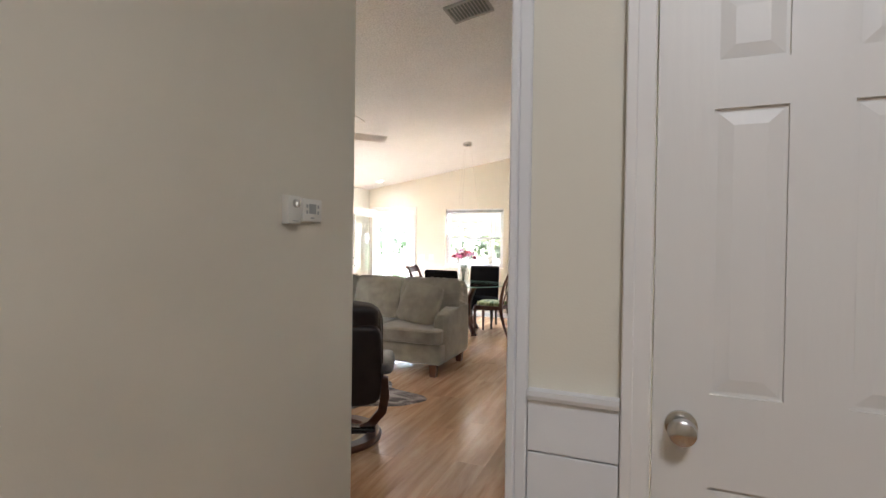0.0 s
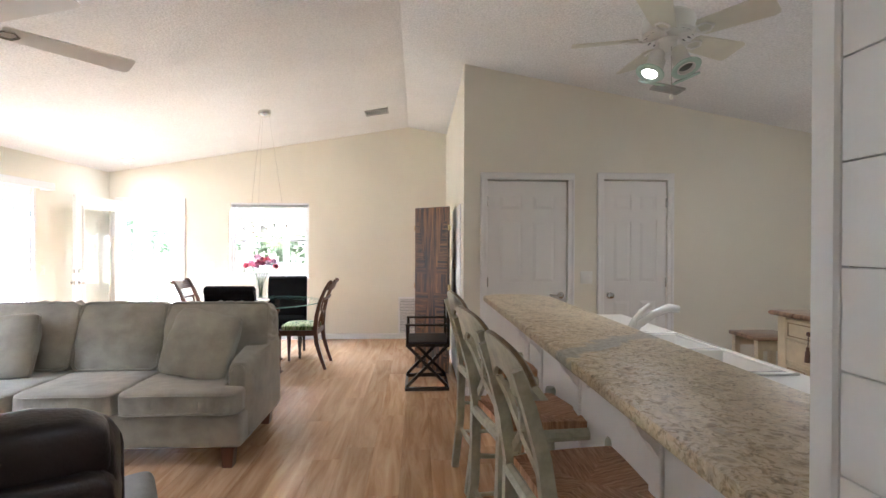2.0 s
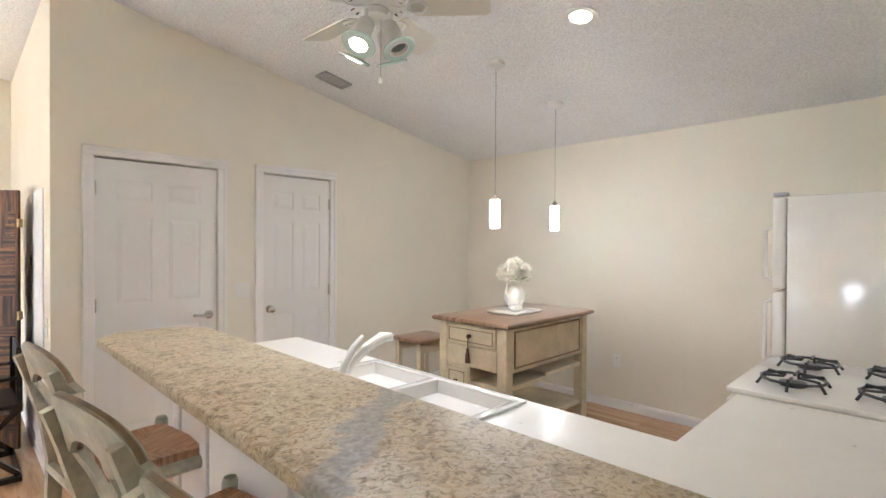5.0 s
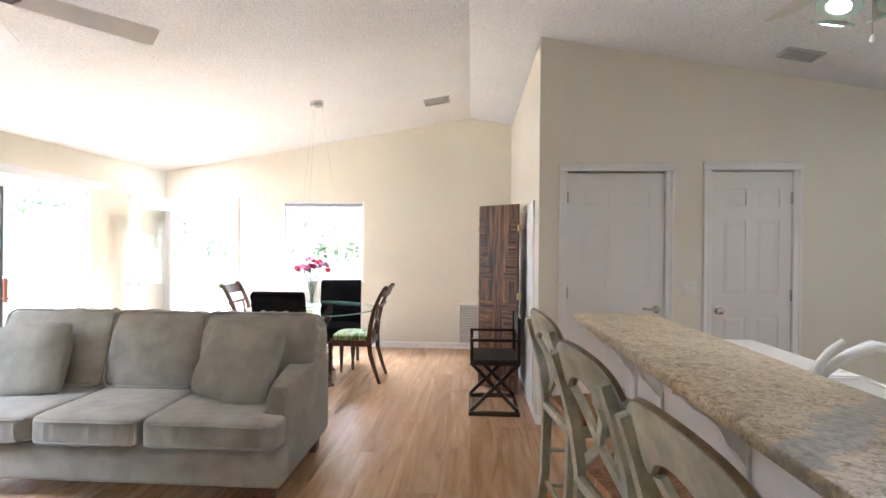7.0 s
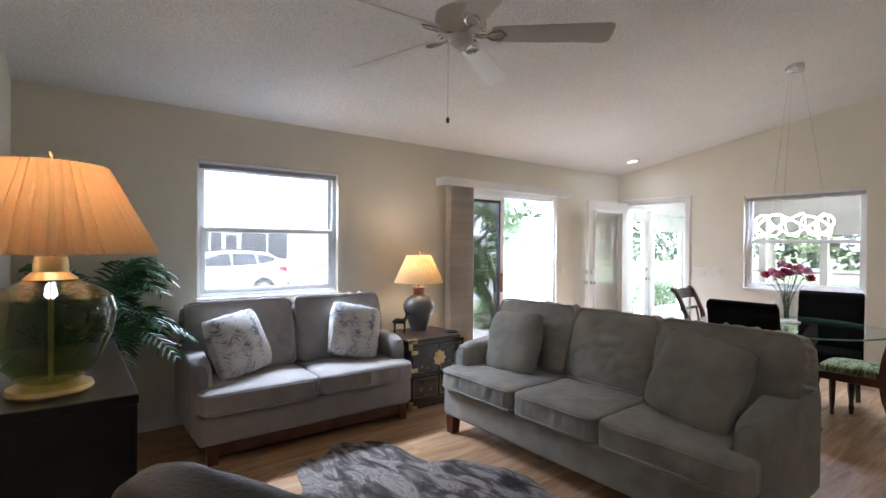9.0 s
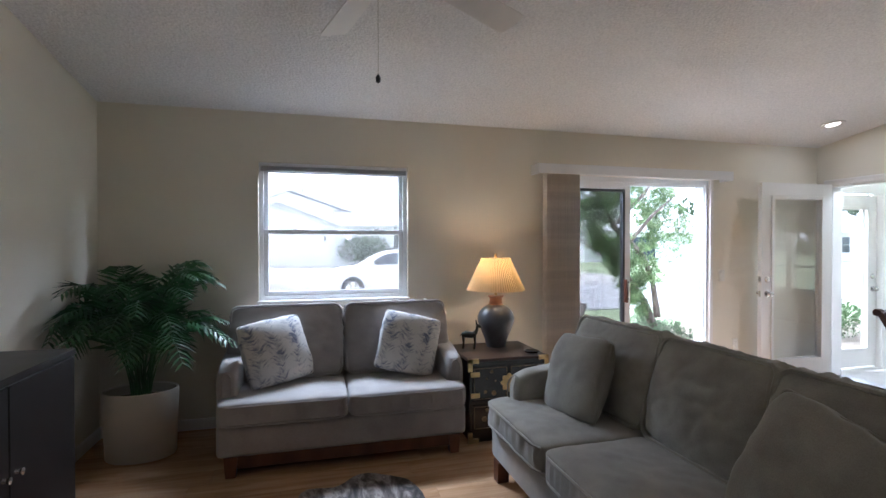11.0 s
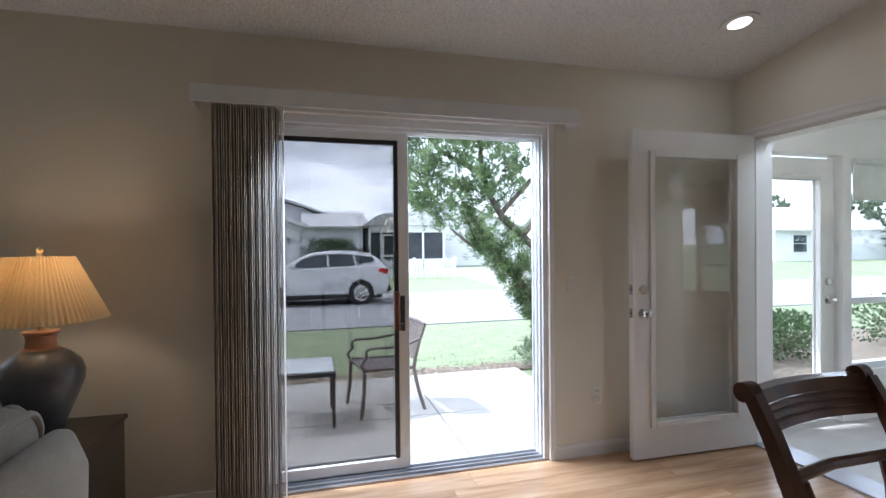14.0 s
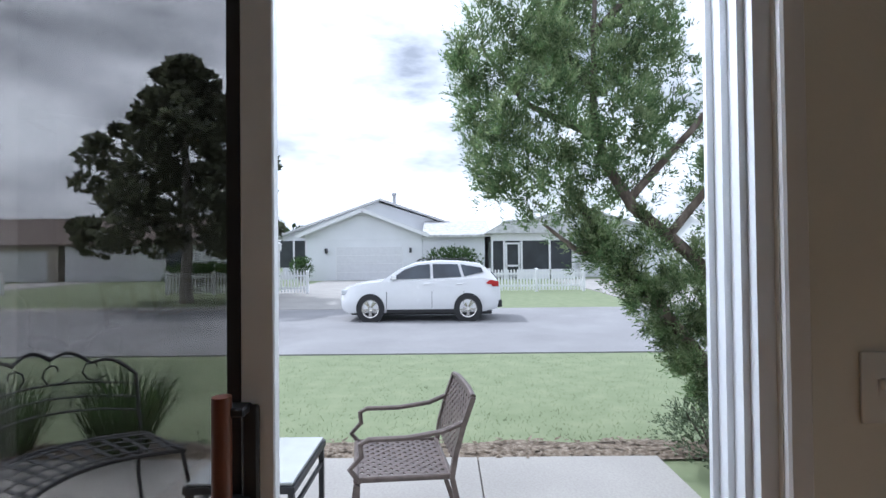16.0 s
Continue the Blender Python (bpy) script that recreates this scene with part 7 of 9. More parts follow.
def chandelier():
    x, y = -2.43, 8.0
    zc = ceil_z(x)
    s = thing("chandelier", (x, y, 1.575), 0, "lit twisted ribbon chandelier hung on thin wires", "chandelier")
    for k in range(2):
        bm = B()
        n = 180
        prev = first = None
        for i in range(n):
            a = 2 * math.pi * i / n
            ph = 4 * a + k * math.pi
            r = 0.222 + 0.05 * math.cos(ph)
            z = 0.02 + 0.085 * math.sin(ph)
            tw = ph * 0.5
            c = Vector((r * math.cos(a + 0.20 * math.sin(ph)), r * math.sin(a + 0.20 * math.sin(ph)), z))
            out = Vector((math.cos(a), math.sin(a), 0))
            wv = (out * math.cos(tw) + Vector((0, 0, 1)) * math.sin(tw)) * 0.0062
            tv = (Vector((0, 0, 1)) * math.cos(tw) - out * math.sin(tw)) * 0.004
            ring = [bm.verts.new(c + p) for p in (-wv - tv, wv - tv, wv + tv, -wv + tv)]
            if prev:
                for j in range(4):
                    bm.faces.new((prev[j], prev[(j + 1) % 4], ring[(j + 1) % 4], ring[j]))
            else:
                first = ring
            prev = ring
        for j in range(4):
            bm.faces.new((prev[j], prev[(j + 1) % 4], first[(j + 1) % 4], first[j]))
        part("light_ribbon", bm, LED, s, "glowing twisted ribbon", smooth=False)
    for k in range(3):
        a = radians(120 * k + 30)
        bm = B()
        tube(bm, [(0.24 * math.cos(a), 0.24 * math.sin(a), 0.05), (0.05 * math.cos(a), 0.05 * math.sin(a), zc - 1.575 - 0.02)], 0.0012, 5)
        part("wire", bm, CHROME, s)
    bm = B()
    lathe(bm, [(0.0, zc - 1.575 - 0.055), (0.065, zc - 1.575 - 0.042), (0.07, zc - 1.575 - 0.03), (0.068, zc - 1.575 + 0.02)], 32)
    part("canopy", bm, CHROME, s)


chandelier()


def director_chair():
    s = thing("director_chair", (-0.585, 7.30, 0), 0, "black wooden director chair with crossed legs", "chair")
    # local -x is the way it faces
    hw, hd = 0.26, 0.20
    for sy in (-1, 1):
        y = sy * hw
        bm = B()
        ribbon(bm, [(-hd, y, 0.035), (hd, y, 0.44)], 0.022, 0.03, (0, 0, 1))
        part("cross_leg", bm, BLACKL, s, smooth=False)
        bm = B()
        ribbon(bm, [(hd, y - sy * 0.024, 0.035), (-hd, y - sy * 0.024, 0.44)], 0.022, 0.03, (0, 0, 1))
        part("cross_leg", bm, BLACKL, s, smooth=False)
        part("foot_rail", bx(-hd - 0.015, hd + 0.015, y - 0.018, y + 0.018, 0.0, 0.035, 0.003, 1), BLACKL, s)
        part("armrest", bx(-hd - 0.01, hd + 0.02, y - 0.022, y + 0.022, 0.625, 0.647, 0.004, 1), BLACKL, s)
        part("arm_post", bx(-hd - 0.005, -hd + 0.022, y - 0.013, y + 0.013, 0.44, 0.624), BLACKL, s, smooth=False)
        part("back_post", bx(hd - 0.01, hd + 0.018, y - 0.013, y + 0.013, 0.44, 0.82), BLACKL, s, smooth=False)
        part("side_rail", bx(-hd - 0.005, hd + 0.015, y - 0.014, y + 0.014, 0.425, 0.455), BLACKL, s, smooth=False)
    for x in (-hd, hd):
        part("foot_rail", bx(x - 0.014, x + 0.014, -hw + 0.019, hw - 0.019, 0.004, 0.03), BLACKL, s, smooth=False)
    bm = bx(-hd, hd, -hw + 0.015, hw - 0.015, 0.452, 0.468, 0.004, 1)
    part("seat", bm, LEATHER, s, "black leather sling seat")
    bm = bx(hd + 0.004, hd + 0.016, -hw - 0.012, hw + 0.012, 0.66, 0.815, 0.004, 1)
    part("backrest", bm, LEATHER, s, "black leather sling back")


director_chair()


def folding_screen():
    s = thing("folding_screen", (0, 0, 0), 0, "tall dark striped wooden folding screen, half folded", "folding screen")
    P = [Vector((-0.335, 7.62, 0)), Vector((-0.705, 7.925, 0)), Vector((-0.335, 8.16, 0)), Vector((-0.70, 8.40, 0))]
    for a, b in zip(P, P[1:]):
        d = b - a
        L = d.length
        rz = math.degrees(math.atan2(d.y, d.x))
        m = pose(a.x, a.y, 0, 0, 0, rz)
        fr = part("leaf", bx(0.004, L - 0.004, -0.014, 0.014, 0.01, 1.83, 0.003, 1), ROSEW, s)
        fr.matrix_basis = m
        # stepped level-grained inlays, narrowing to the middle
        for sg in (-1, 1):
            for k in range(9):
                for half in (0, 1):
                    z = (0.12 + 0.085 * k) if half == 0 else (1.60 - 0.085 * k)
                    wdt = L * (0.14 + 0.034 * k)
                    if half == 1 and k > 6:
                        continue
                    for x0, x1 in ((0.02, wdt), (L - wdt, L - 0.02)):
                        y0, y1 = sorted((sg * 0.014, sg * 0.0165))
                        part("inlay", bx(x0, x1, y0, y1, z, z + 0.078), ROSEH, fr, smooth=False)
        for z in (0.3, 0.95, 1.6):
            bm = bx(-0.006, 0.006, -0.02, 0.02, z - 0.03, z + 0.03)
            part("hinge", bm, BRASS, fr, smooth=False)


folding_screen()


def canvas():
    bm = bx(-0.012, -0.002, -0.57, 0.57, 0.0, 1.72, 0.003, 1)
    s = thing("abstract_canvas", (-0.25, 7.72, 0.10), 0, "large white abstract canvas on the wall", "painting")
    part("canvas", bm, ramp_mat("abstract_paint", [(0.28, (0.5, 0.49, 0.48)), (0.34, (0.72, 0.72, 0.73)), (0.5, (0.80, 0.80, 0.80)), (0.7, (0.82, 0.82, 0.82)), (0.78, (0.40, 0.33, 0.26))], 2.2, 0.6, detail=5, distort=1.5, stretch=(1, 1, 0.8)), s, smooth=False)


canvas()


# ---- fixtures on walls and ceiling ----
def plate(loc, rz, kind, n=1, name="light_switch"):
    """A wall plate; local -y faces the room."""
    s = thing(name, loc, rz, "ivory %s on the wall" % ("light switch plate" if kind == "switch" else "power outlet"), "switch" if kind == "switch" else "outlet")
    w = 0.07 + 0.046 * (n - 1)
    part("plate", bx(-w / 2, w / 2, -0.006, -0.0005, -0.058, 0.058, 0.003, 2), PLATE, s)
    for k in range(n):
        x = -0.023 * (n - 1) + 0.046 * k
        if kind == "switch":
            part("toggle", bx(x - 0.005, x + 0.005, -0.016, -0.006, -0.002, 0.016, 0.002, 1), PLATE, s)
            part("slot", bx(x - 0.008, x + 0.008, -0.0072, -0.006, -0.014, 0.014), TRIM, s, smooth=False)
        else:
            for z in (-0.022, 0.022):
                o = part("socket", bx(x - 0.016, x + 0.016, -0.0085, -0.006, z - 0.014, z + 0.014, 0.004, 2), PLATE, s)
                bm = B()
                box(bm, x - 0.008, x - 0.006, -0.0092, -0.0084, z - 0.004, z + 0.006)
                box(bm, x + 0.006, x + 0.008, -0.0092, -0.0084, z - 0.004, z + 0.006)
                part("slot", bm, DARKALU, o, smooth=False)


plate((0.92, 6.88, 1.105), 0, "switch", 2)
plate((-3.985, 9.73, 1.085), 0, "switch", 3)
plate((-3.765, 9.73, 1.09), 0, "switch", 2)
plate((XW, 8.46, 1.095), 90, "switch", 1)
plate((XW, 8.635, 0.38), 90, "outlet", 1, "wall_outlet")
plate((-2.355, 9.73, 0.375), 0, "outlet", 1, "wall_outlet")
plate((XE, 5.07, 0.43), -90, "outlet", 1, "wall_outlet")
plate((XW, 6.56, 0.35), 90, "outlet", 1, "wall_outlet")
plate((-0.25, 7.02, 0.93), -90, "switch", 1)


def vent(loc, w, d, slope, rz, label, n):
    s = thing("air_vent", loc, 0, label, "vent")
    m = pose(0, 0, 0, 0, slope, 0) @ pose(0, 0, 0, 0, 0, rz)
    bm = B()
    for a in ((-w / 2, w / 2, -d / 2, -d / 2 + 0.02), (-w / 2, w / 2, d / 2 - 0.02, d / 2), (-w / 2, -w / 2 + 0.02, -d / 2 + 0.02, d / 2 - 0.02), (w / 2 - 0.02, w / 2, -d / 2 + 0.02, d / 2 - 0.02)):
        box(bm, *a, -0.012, 0.006)
    f = part("frame", bm, VENTG, s, smooth=False)
    f.matrix_basis = m
    o = part("duct", bx(-w / 2 + 0.02, w / 2 - 0.02, -d / 2 + 0.02, d / 2 - 0.02, 0.0, 0.004), GREYSCR, s, smooth=False)
    o.matrix_basis = m
    for k in range(n):
        x = -w / 2 + 0.03 + (w - 0.06) * (k + 0.5) / n
        bm = bx(-0.008, 0.008, -d / 2 + 0.02, d / 2 - 0.02, -0.001, 0.001)
        o = part("slat", bm, VENTG, s, smooth=False)
        o.matrix_basis = m @ pose(x, 0, -0.006, 0, 40, 0)


SW, SE = -math.degrees(math.atan((ZR - ZW) / (XR - XW))), math.degrees(math.atan((ZR - 2.43) / (XE - XR)))
vent((-1.21, 8.66, ceil_z(-1.21) - 0.007), 0.30, 0.22, SW, 0, "white slatted air vent in the ceiling", 9)
vent((1.50, 6.50, ceil_z(1.5) - 0.007), 0.25, 0.15, SE, 0, "white slatted air vent in the ceiling", 9)
vent((-1.14, 4.35, ceil_z(-1.14) - 0.007), 0.32, 0.26, SW, 0, "white slatted air vent in the ceiling", 10)
# return grille low on the north wall
g = thing("return_grille", (-0.785, 9.729, 0.33), 0, "white louvred return air grille low on the wall", "vent")
bm = B()
for a in ((-0.18, 0.18, -0.30, -0.275), (-0.18, 0.18, 0.275, 0.30), (-0.18, -0.155, -0.275, 0.275), (0.155, 0.18, -0.275, 0.275)):
    box(bm, a[0], a[1], -0.014, 0.0, a[2], a[3], 0.002, 1)
part("frame", bm, TRIM, g, smooth=False)
part("duct", bx(-0.155, 0.155, -0.003, -0.001, -0.275, 0.275), GREYSCR, g, smooth=False)
for k in range(24):
    o = part("slat", bx(-0.155, 0.155, -0.001, 0.001, -0.011, 0.011), TRIM, g, smooth=False)
    o.matrix_basis = pose(0, -0.008, -0.264 + 0.023 * k, 35, 0, 0)


def can_light(x, y, watts, slope, label="lit recessed ceiling light with a white trim ring"):
    z = ceil_z(x)
    s = thing("recessed_light", (x, y, z), 0, label, "ceiling light")
    m = pose(0, 0, 0, 0, slope, 0)
    bm = B()
    lathe(bm, [(0.062, -0.004), (0.095, -0.006), (0.098, 0.002), (0.062, 0.004), (0.058, -0.002)], 32, close=False)
    o = part("trim_ring", bm, FANW, s)
    o.matrix_basis = m
    bm = B()
    lathe(bm, [(0.0, -0.006), (0.045, -0.006), (0.06, -0.001), (0.0, -0.001)], 24)
    o = part("lens", bm, LENS, s)
    o.matrix_basis = m
    area("can_lamp", (x, y, z - 0.02), (x, y, 0), 0.11, 0.11, watts, (1.0, 0.96, 0.9), "DISK")


can_light(-4.63, 9.18, 0.8, SW)
can_light(1.80, 4.48, 0.45, SE)
# unseen lamp without a fixture, added to brighten the hallway
area("hall_fill_lamp", (0.6, 0.2, 2.85), (0.3, 1.2, 0), 0.5, 0.5, 2.9, (1.0, 0.96, 0.9), "DISK")


def thermostats():
    s = thing("fan_control", (-1.185, 2.395, 1.5), 90, "white wall control box with a round dial", "thermostat")
    part("box", bx(-0.024, 0.053, -0.034, -0.0005, -0.055, 0.055, 0.004, 2), PLATE, s)
    bm = B()
    lathe(bm, [(0, 0), (0.016, 0), (0.015, 0.012), (0.0, 0.014)], 20)
    o = part("dial", bm, CHROME, s)
    o.matrix_basis = pose(0.016, -0.034, 0.025, 90, 0, 0)
    part("maker_mark", bx(0.002, 0.035, -0.0348, -0.034, -0.044, -0.041), THERM, s, smooth=False)
    s = thing("thermostat", (-1.185, 2.53, 1.505), 90, "white digital thermostat with a grey display", "thermostat")
    part("body", bx(-0.06, 0.06, -0.026, -0.0005, -0.046, 0.046, 0.004, 2), PLATE, s)
    part("display", bx(-0.026, 0.02, -0.0275, -0.026, -0.014, 0.026), THERM, s, smooth=False)
    for x in (-0.038, 0.034):
        for z in (-0.008, 0.016):
            part("button", bx(x - 0.005, x + 0.005, -0.0285, -0.026, z - 0.007, z + 0.007, 0.001, 1), THERM, s, smooth=False)
    part("maker_mark", bx(-0.014, 0.010, -0.0268, -0.026, -0.034, -0.028), THERM, s, smooth=False)


thermostats()


def vertical_blind():
    s = thing("vertical_blind", (-5.10, 6.58, 0), 0, "taupe vertical blind gathered beside the sliding door", "blind")
    for k in range(30):
        y = -0.165 + 0.0114 * k
        bm = bx(-0.045, 0.045 - 0.006 * (k % 2), -0.0012, 0.0012, 0.025, 2.06)
        o = part("slat", bm, BLINDF, s, smooth=False)
        o.matrix_basis = pose(0, y, 0, 0, 0, 3 * math.sin(k * 2.1))
    v = thing("blind_valance", (-5.10, 7.378, 2.05), 0, "long white blind valance over the sliding door", "valance")
    part("front", bx(0.058, 0.07, -1.055, 1.055, 0.0, 0.088, 0.003, 1), VINYL, v)
    for y in (-1.055, 1.043):
        part("return", bx(-0.099, 0.057, y, y + 0.012, 0.0, 0.088), VINYL, v, smooth=False)
    part("headrail", bx(-0.03, 0.03, -1.03, 1.03, 0.03, 0.07), VINYL, v, smooth=False)
    for y in (-0.4, 0.4):
        part("bracket", bx(-0.099, -0.03, y - 0.015, y + 0.015, 0.05, 0.075), VINYL, v, smooth=False)


vertical_blind()

# ---- outdoors ----
GRASS = ramp_mat("lawn", [(0.3, (0.18, 0.22, 0.115)), (0.5, (0.205, 0.245, 0.135)), (0.7, (0.24, 0.275, 0.16))], 3.0, 0.9, detail=9, bump=0.6)
BLADE = mat("grass_blade", (0.20, 0.25, 0.12), 0.7, vary=0.35, scale=3)
CONC = mat("pale_concrete", (0.390, 0.374, 0.351), 0.85, vary=0.07, scale=1.2, grain=0.2, gscale=60, bump=0.15, bscale=90)
ASPH = mat("weathered_asphalt", (0.31, 0.307, 0.312), 0.9, vary=0.10, scale=0.7, grain=0.35, gscale=90, bump=0.3, bscale=120)
MULCH = ramp_mat("leaf_mulch", [(0.3, (0.07, 0.05, 0.035)), (0.5, (0.19, 0.15, 0.11)), (0.7, (0.36, 0.31, 0.25))], 22, 0.95, detail=8, bump=0.8)
SIDING = mat("white_lap_siding", (0.74, 0.75, 0.77), 0.6, vary=0.03, scale=0.6)
BEIGE = mat("beige_siding", (0.48, 0.43, 0.37), 0.7, vary=0.05, scale=0.6)
ROOFG = mat("grey_roof_shingle", (0.60, 0.60, 0.60), 0.9, vary=0.14, scale=3, grain=0.3, gscale=14, bump=0.3, bscale=12)
ROOFB = mat("brown_roof_shingle", (0.17, 0.13, 0.11), 0.9, vary=0.14, scale=3, grain=0.3, gscale=14)
FENCE = mat("white_picket_vinyl", (0.78, 0.78, 0.79), 0.45, vary=0.03)
SCREENM = mat("dark_insect_screen", (0.045, 0.05, 0.055), 0.8, vary=0.2, scale=1.0)
WINDK = mat("dark_window_glass", (0.05, 0.06, 0.075), 0.08, vary=0.3, scale=1.0)
PALEBARK = ramp_mat("pale_grey_bark", [(0.3, (0.16, 0.14, 0.12)), (0.5, (0.29, 0.265, 0.24)), (0.7, (0.42, 0.39, 0.36))], 9, 0.95, detail=6, bump=0.7, stretch=(1, 1, 0.4))
BARK = ramp_mat("grey_bark", [(0.3, (0.06, 0.045, 0.035)), (0.5, (0.15, 0.12, 0.10)), (0.7, (0.27, 0.23, 0.20))], 14, 0.95, detail=6, bump=0.8, stretch=(1, 1, 0.3))
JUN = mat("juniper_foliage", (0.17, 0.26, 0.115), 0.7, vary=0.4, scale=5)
JUN2 = mat("juniper_pale_foliage", (0.33, 0.41, 0.21), 0.7, vary=0.3, scale=5)
MAGN = mat("magnolia_leaf", (0.125, 0.135, 0.085), 0.32, vary=0.45, scale=2.0)
HEDGE = mat("hedge_leaf", (0.07, 0.125, 0.04), 0.5, vary=0.4, scale=6)
WOODS = mat("far_foliage", (0.07, 0.10, 0.05), 0.9, vary=0.4, scale=0.7)
IRON = mat("dark_iron", (0.045, 0.047, 0.052), 0.45, metal=0.4, vary=0.2)
CASTB = mat("taupe_cast_aluminium", (0.155, 0.125, 0.115), 0.45, metal=0.3, vary=0.15, scale=20)

for leaf_kind in (JUN, JUN2, HEDGE, MAGN):
    leafy(leaf_kind, 0.55)


def ground_z(x):
    pts = [(-600, -0.30), (-40, -0.30), (-26, -0.34), (-21.2, -0.47), (-13.2, -0.45), (-10.5, -0.32), (-8.4, -0.20), (-5.0, -0.20), (600, -0.20)]
    for (a, za), (b, zb) in zip(pts, pts[1:]):
        if a <= x <= b:
            return za + (zb - za) * (x - a) / (b - a)
    return -0.3


bm = B()
xs = [-600, -200, -90, -60, -40, -33, -26, -23, -21.2, -17, -13.2, -12, -10.5, -9.5, -8.4, -6, -5.0, 10, 60, 600]
ys = [-600, -200, -80, -40, -20, -10, 0, 5, 10, 15, 20, 40, 80, 200, 600]
grid = [[bm.verts.new((x, y, ground_z(x) - 0.012)) for y in ys] for x in xs]
for i in range(len(xs) - 1):
    for j in range(len(ys) - 1):
        bm.faces.new((grid[i][j], grid[i + 1][j], grid[i + 1][j + 1], grid[i][j + 1]))
setting("ground", bm, GRASS, "mown green lawn that slopes gently to the street", "ground")


def strip(name, x0, x1, y0, y1, material, label, lift=0.0, thick=0.1, cat="road"):
    bm = B()
    n = 14
    rows_ = []
    for i in range(n + 1):
        x = x0 + (x1 - x0) * i / n
        rows_.append([bm.verts.new((x, y, ground_z(x) + lift - t)) for y, t in ((y0, 0), (y1, 0), (y1, thick), (y0, thick))])
    for a, b in zip(rows_, rows_[1:]):
        for j in range(4):
            bm.faces.new((a[j], a[(j + 1) % 4], b[(j + 1) % 4], b[j]))
    bm.faces.new(rows_[0])
    bm.faces.new(rows_[-1][::-1])
    return setting(name, bm, material, label, cat)


strip("road", -21.0, -13.25, -120, 120, ASPH, "pale worn asphalt street", 0.012)
strip("driveway_1", -38.4, -21.05, -0.6, 5.6, CONC, "pale concrete driveway across the street", 0.015)
strip("driveway_2", -37.0, -21.05, 14.6, 20.4, CONC, "pale concrete driveway across the street", 0.015)
strip("driveway_3", -40.0, -21.05, -22.0, -16.5, CONC, "pale concrete driveway across the street", 0.015)
strip("pavement_far", -22.1, -21.05, -16.4, -0.7, CONC, "concrete edge of the street", 0.012, cat="pavement")

# patio slabs
pt = tagged(new("patio"), "pale concrete patio slabs with open joints", "patio", "", "structure")
for a, b in ((2.6, 4.432), (4.44, 6.212), (6.22, 7.972), (7.98, 9.30)):
    part("slab", bx(-8.02, -6.688, a, b, -0.30, -0.168, 0.006, 1), CONC, pt, smooth=False)
    part("slab", bx(-6.68, -5.37, a, b, -0.30, -0.168, 0.006, 1), CONC, pt, smooth=False)
part("joint_fill", bx(-8.0, -5.38, 2.62, 9.28, -0.30, -0.182), mat("joint_dirt", (0.10, 0.085, 0.07), 0.95), pt, smooth=False)
bm = B()
prev = None
rnd = random.Random(4)
for i in range(41):
    y = 2.0 + 8.2 * i / 40
    e = -8.42 + 0.09 * noise.noise(Vector((y * 2.1, 0, 3)))
    row = [bm.verts.new((x, y, z)) for x, z in ((-8.02, -0.196), (-8.15, -0.180), (-8.28, -0.186), (e, -0.207))]
    if prev:
        for j in range(3):
            bm.faces.new((prev[j], prev[j + 1], row[j + 1], row[j]))
    prev = row
setting("mulch_bed", bm, MULCH, "strip of dry leaf mulch along the patio edge", "ground")
bm = B()
for k in range(700):
    y = rnd.uniform(2.2, 10.0)
    x = rnd.uniform(-8.40, -8.0)
    a = rnd.uniform(0, 6.28)
    l_, w_ = rnd.uniform(0.02, 0.05), rnd.uniform(0.008, 0.02)
    d, s_ = Vector((math.cos(a), math.sin(a), rnd.uniform(-0.2, 0.3))), Vector((-math.sin(a), math.cos(a), rnd.uniform(-0.3, 0.3)))
    c = Vector((x, y, -0.178 + rnd.uniform(0, 0.012)))
    bm.faces.new([bm.verts.new(c + q) for q in (-d * l_, s_ * w_, d * l_, -s_ * w_)])
tagged(link("leaf_litter", bm, MULCH), "dry brown leaves along the patio edge", "leaves", "", "stuff")

# standing blades, thickest near the patio
vs, fs = [], []
rnd = random.Random(21)
for k in range(15000):
    u = rnd.random() ** 1.7
    x = -8.35 - 5.1 * u
    y = rnd.uniform(0.5, 15.5)
    h = rnd.uniform(0.012, 0.03)
    a = rnd.uniform(0, 6.28)
    dx, dy = 0.004 * math.cos(a), 0.004 * math.sin(a)
    z = ground_z(x) - 0.014
    lx, ly = rnd.uniform(-0.02, 0.02), rnd.uniform(-0.02, 0.02)
    n0 = len(vs)
    vs += [(x - dx, y - dy, z), (x + dx, y + dy, z), (x + lx, y + ly, z + h)]
    fs.append((n0, n0 + 1, n0 + 2))
me = bpy.data.meshes.new("grass")
me.from_pydata(vs, [], fs)
me.materials.append(BLADE)
tagged(new("grass", me), "short mown lawn grass", "grass", "", "stuff")


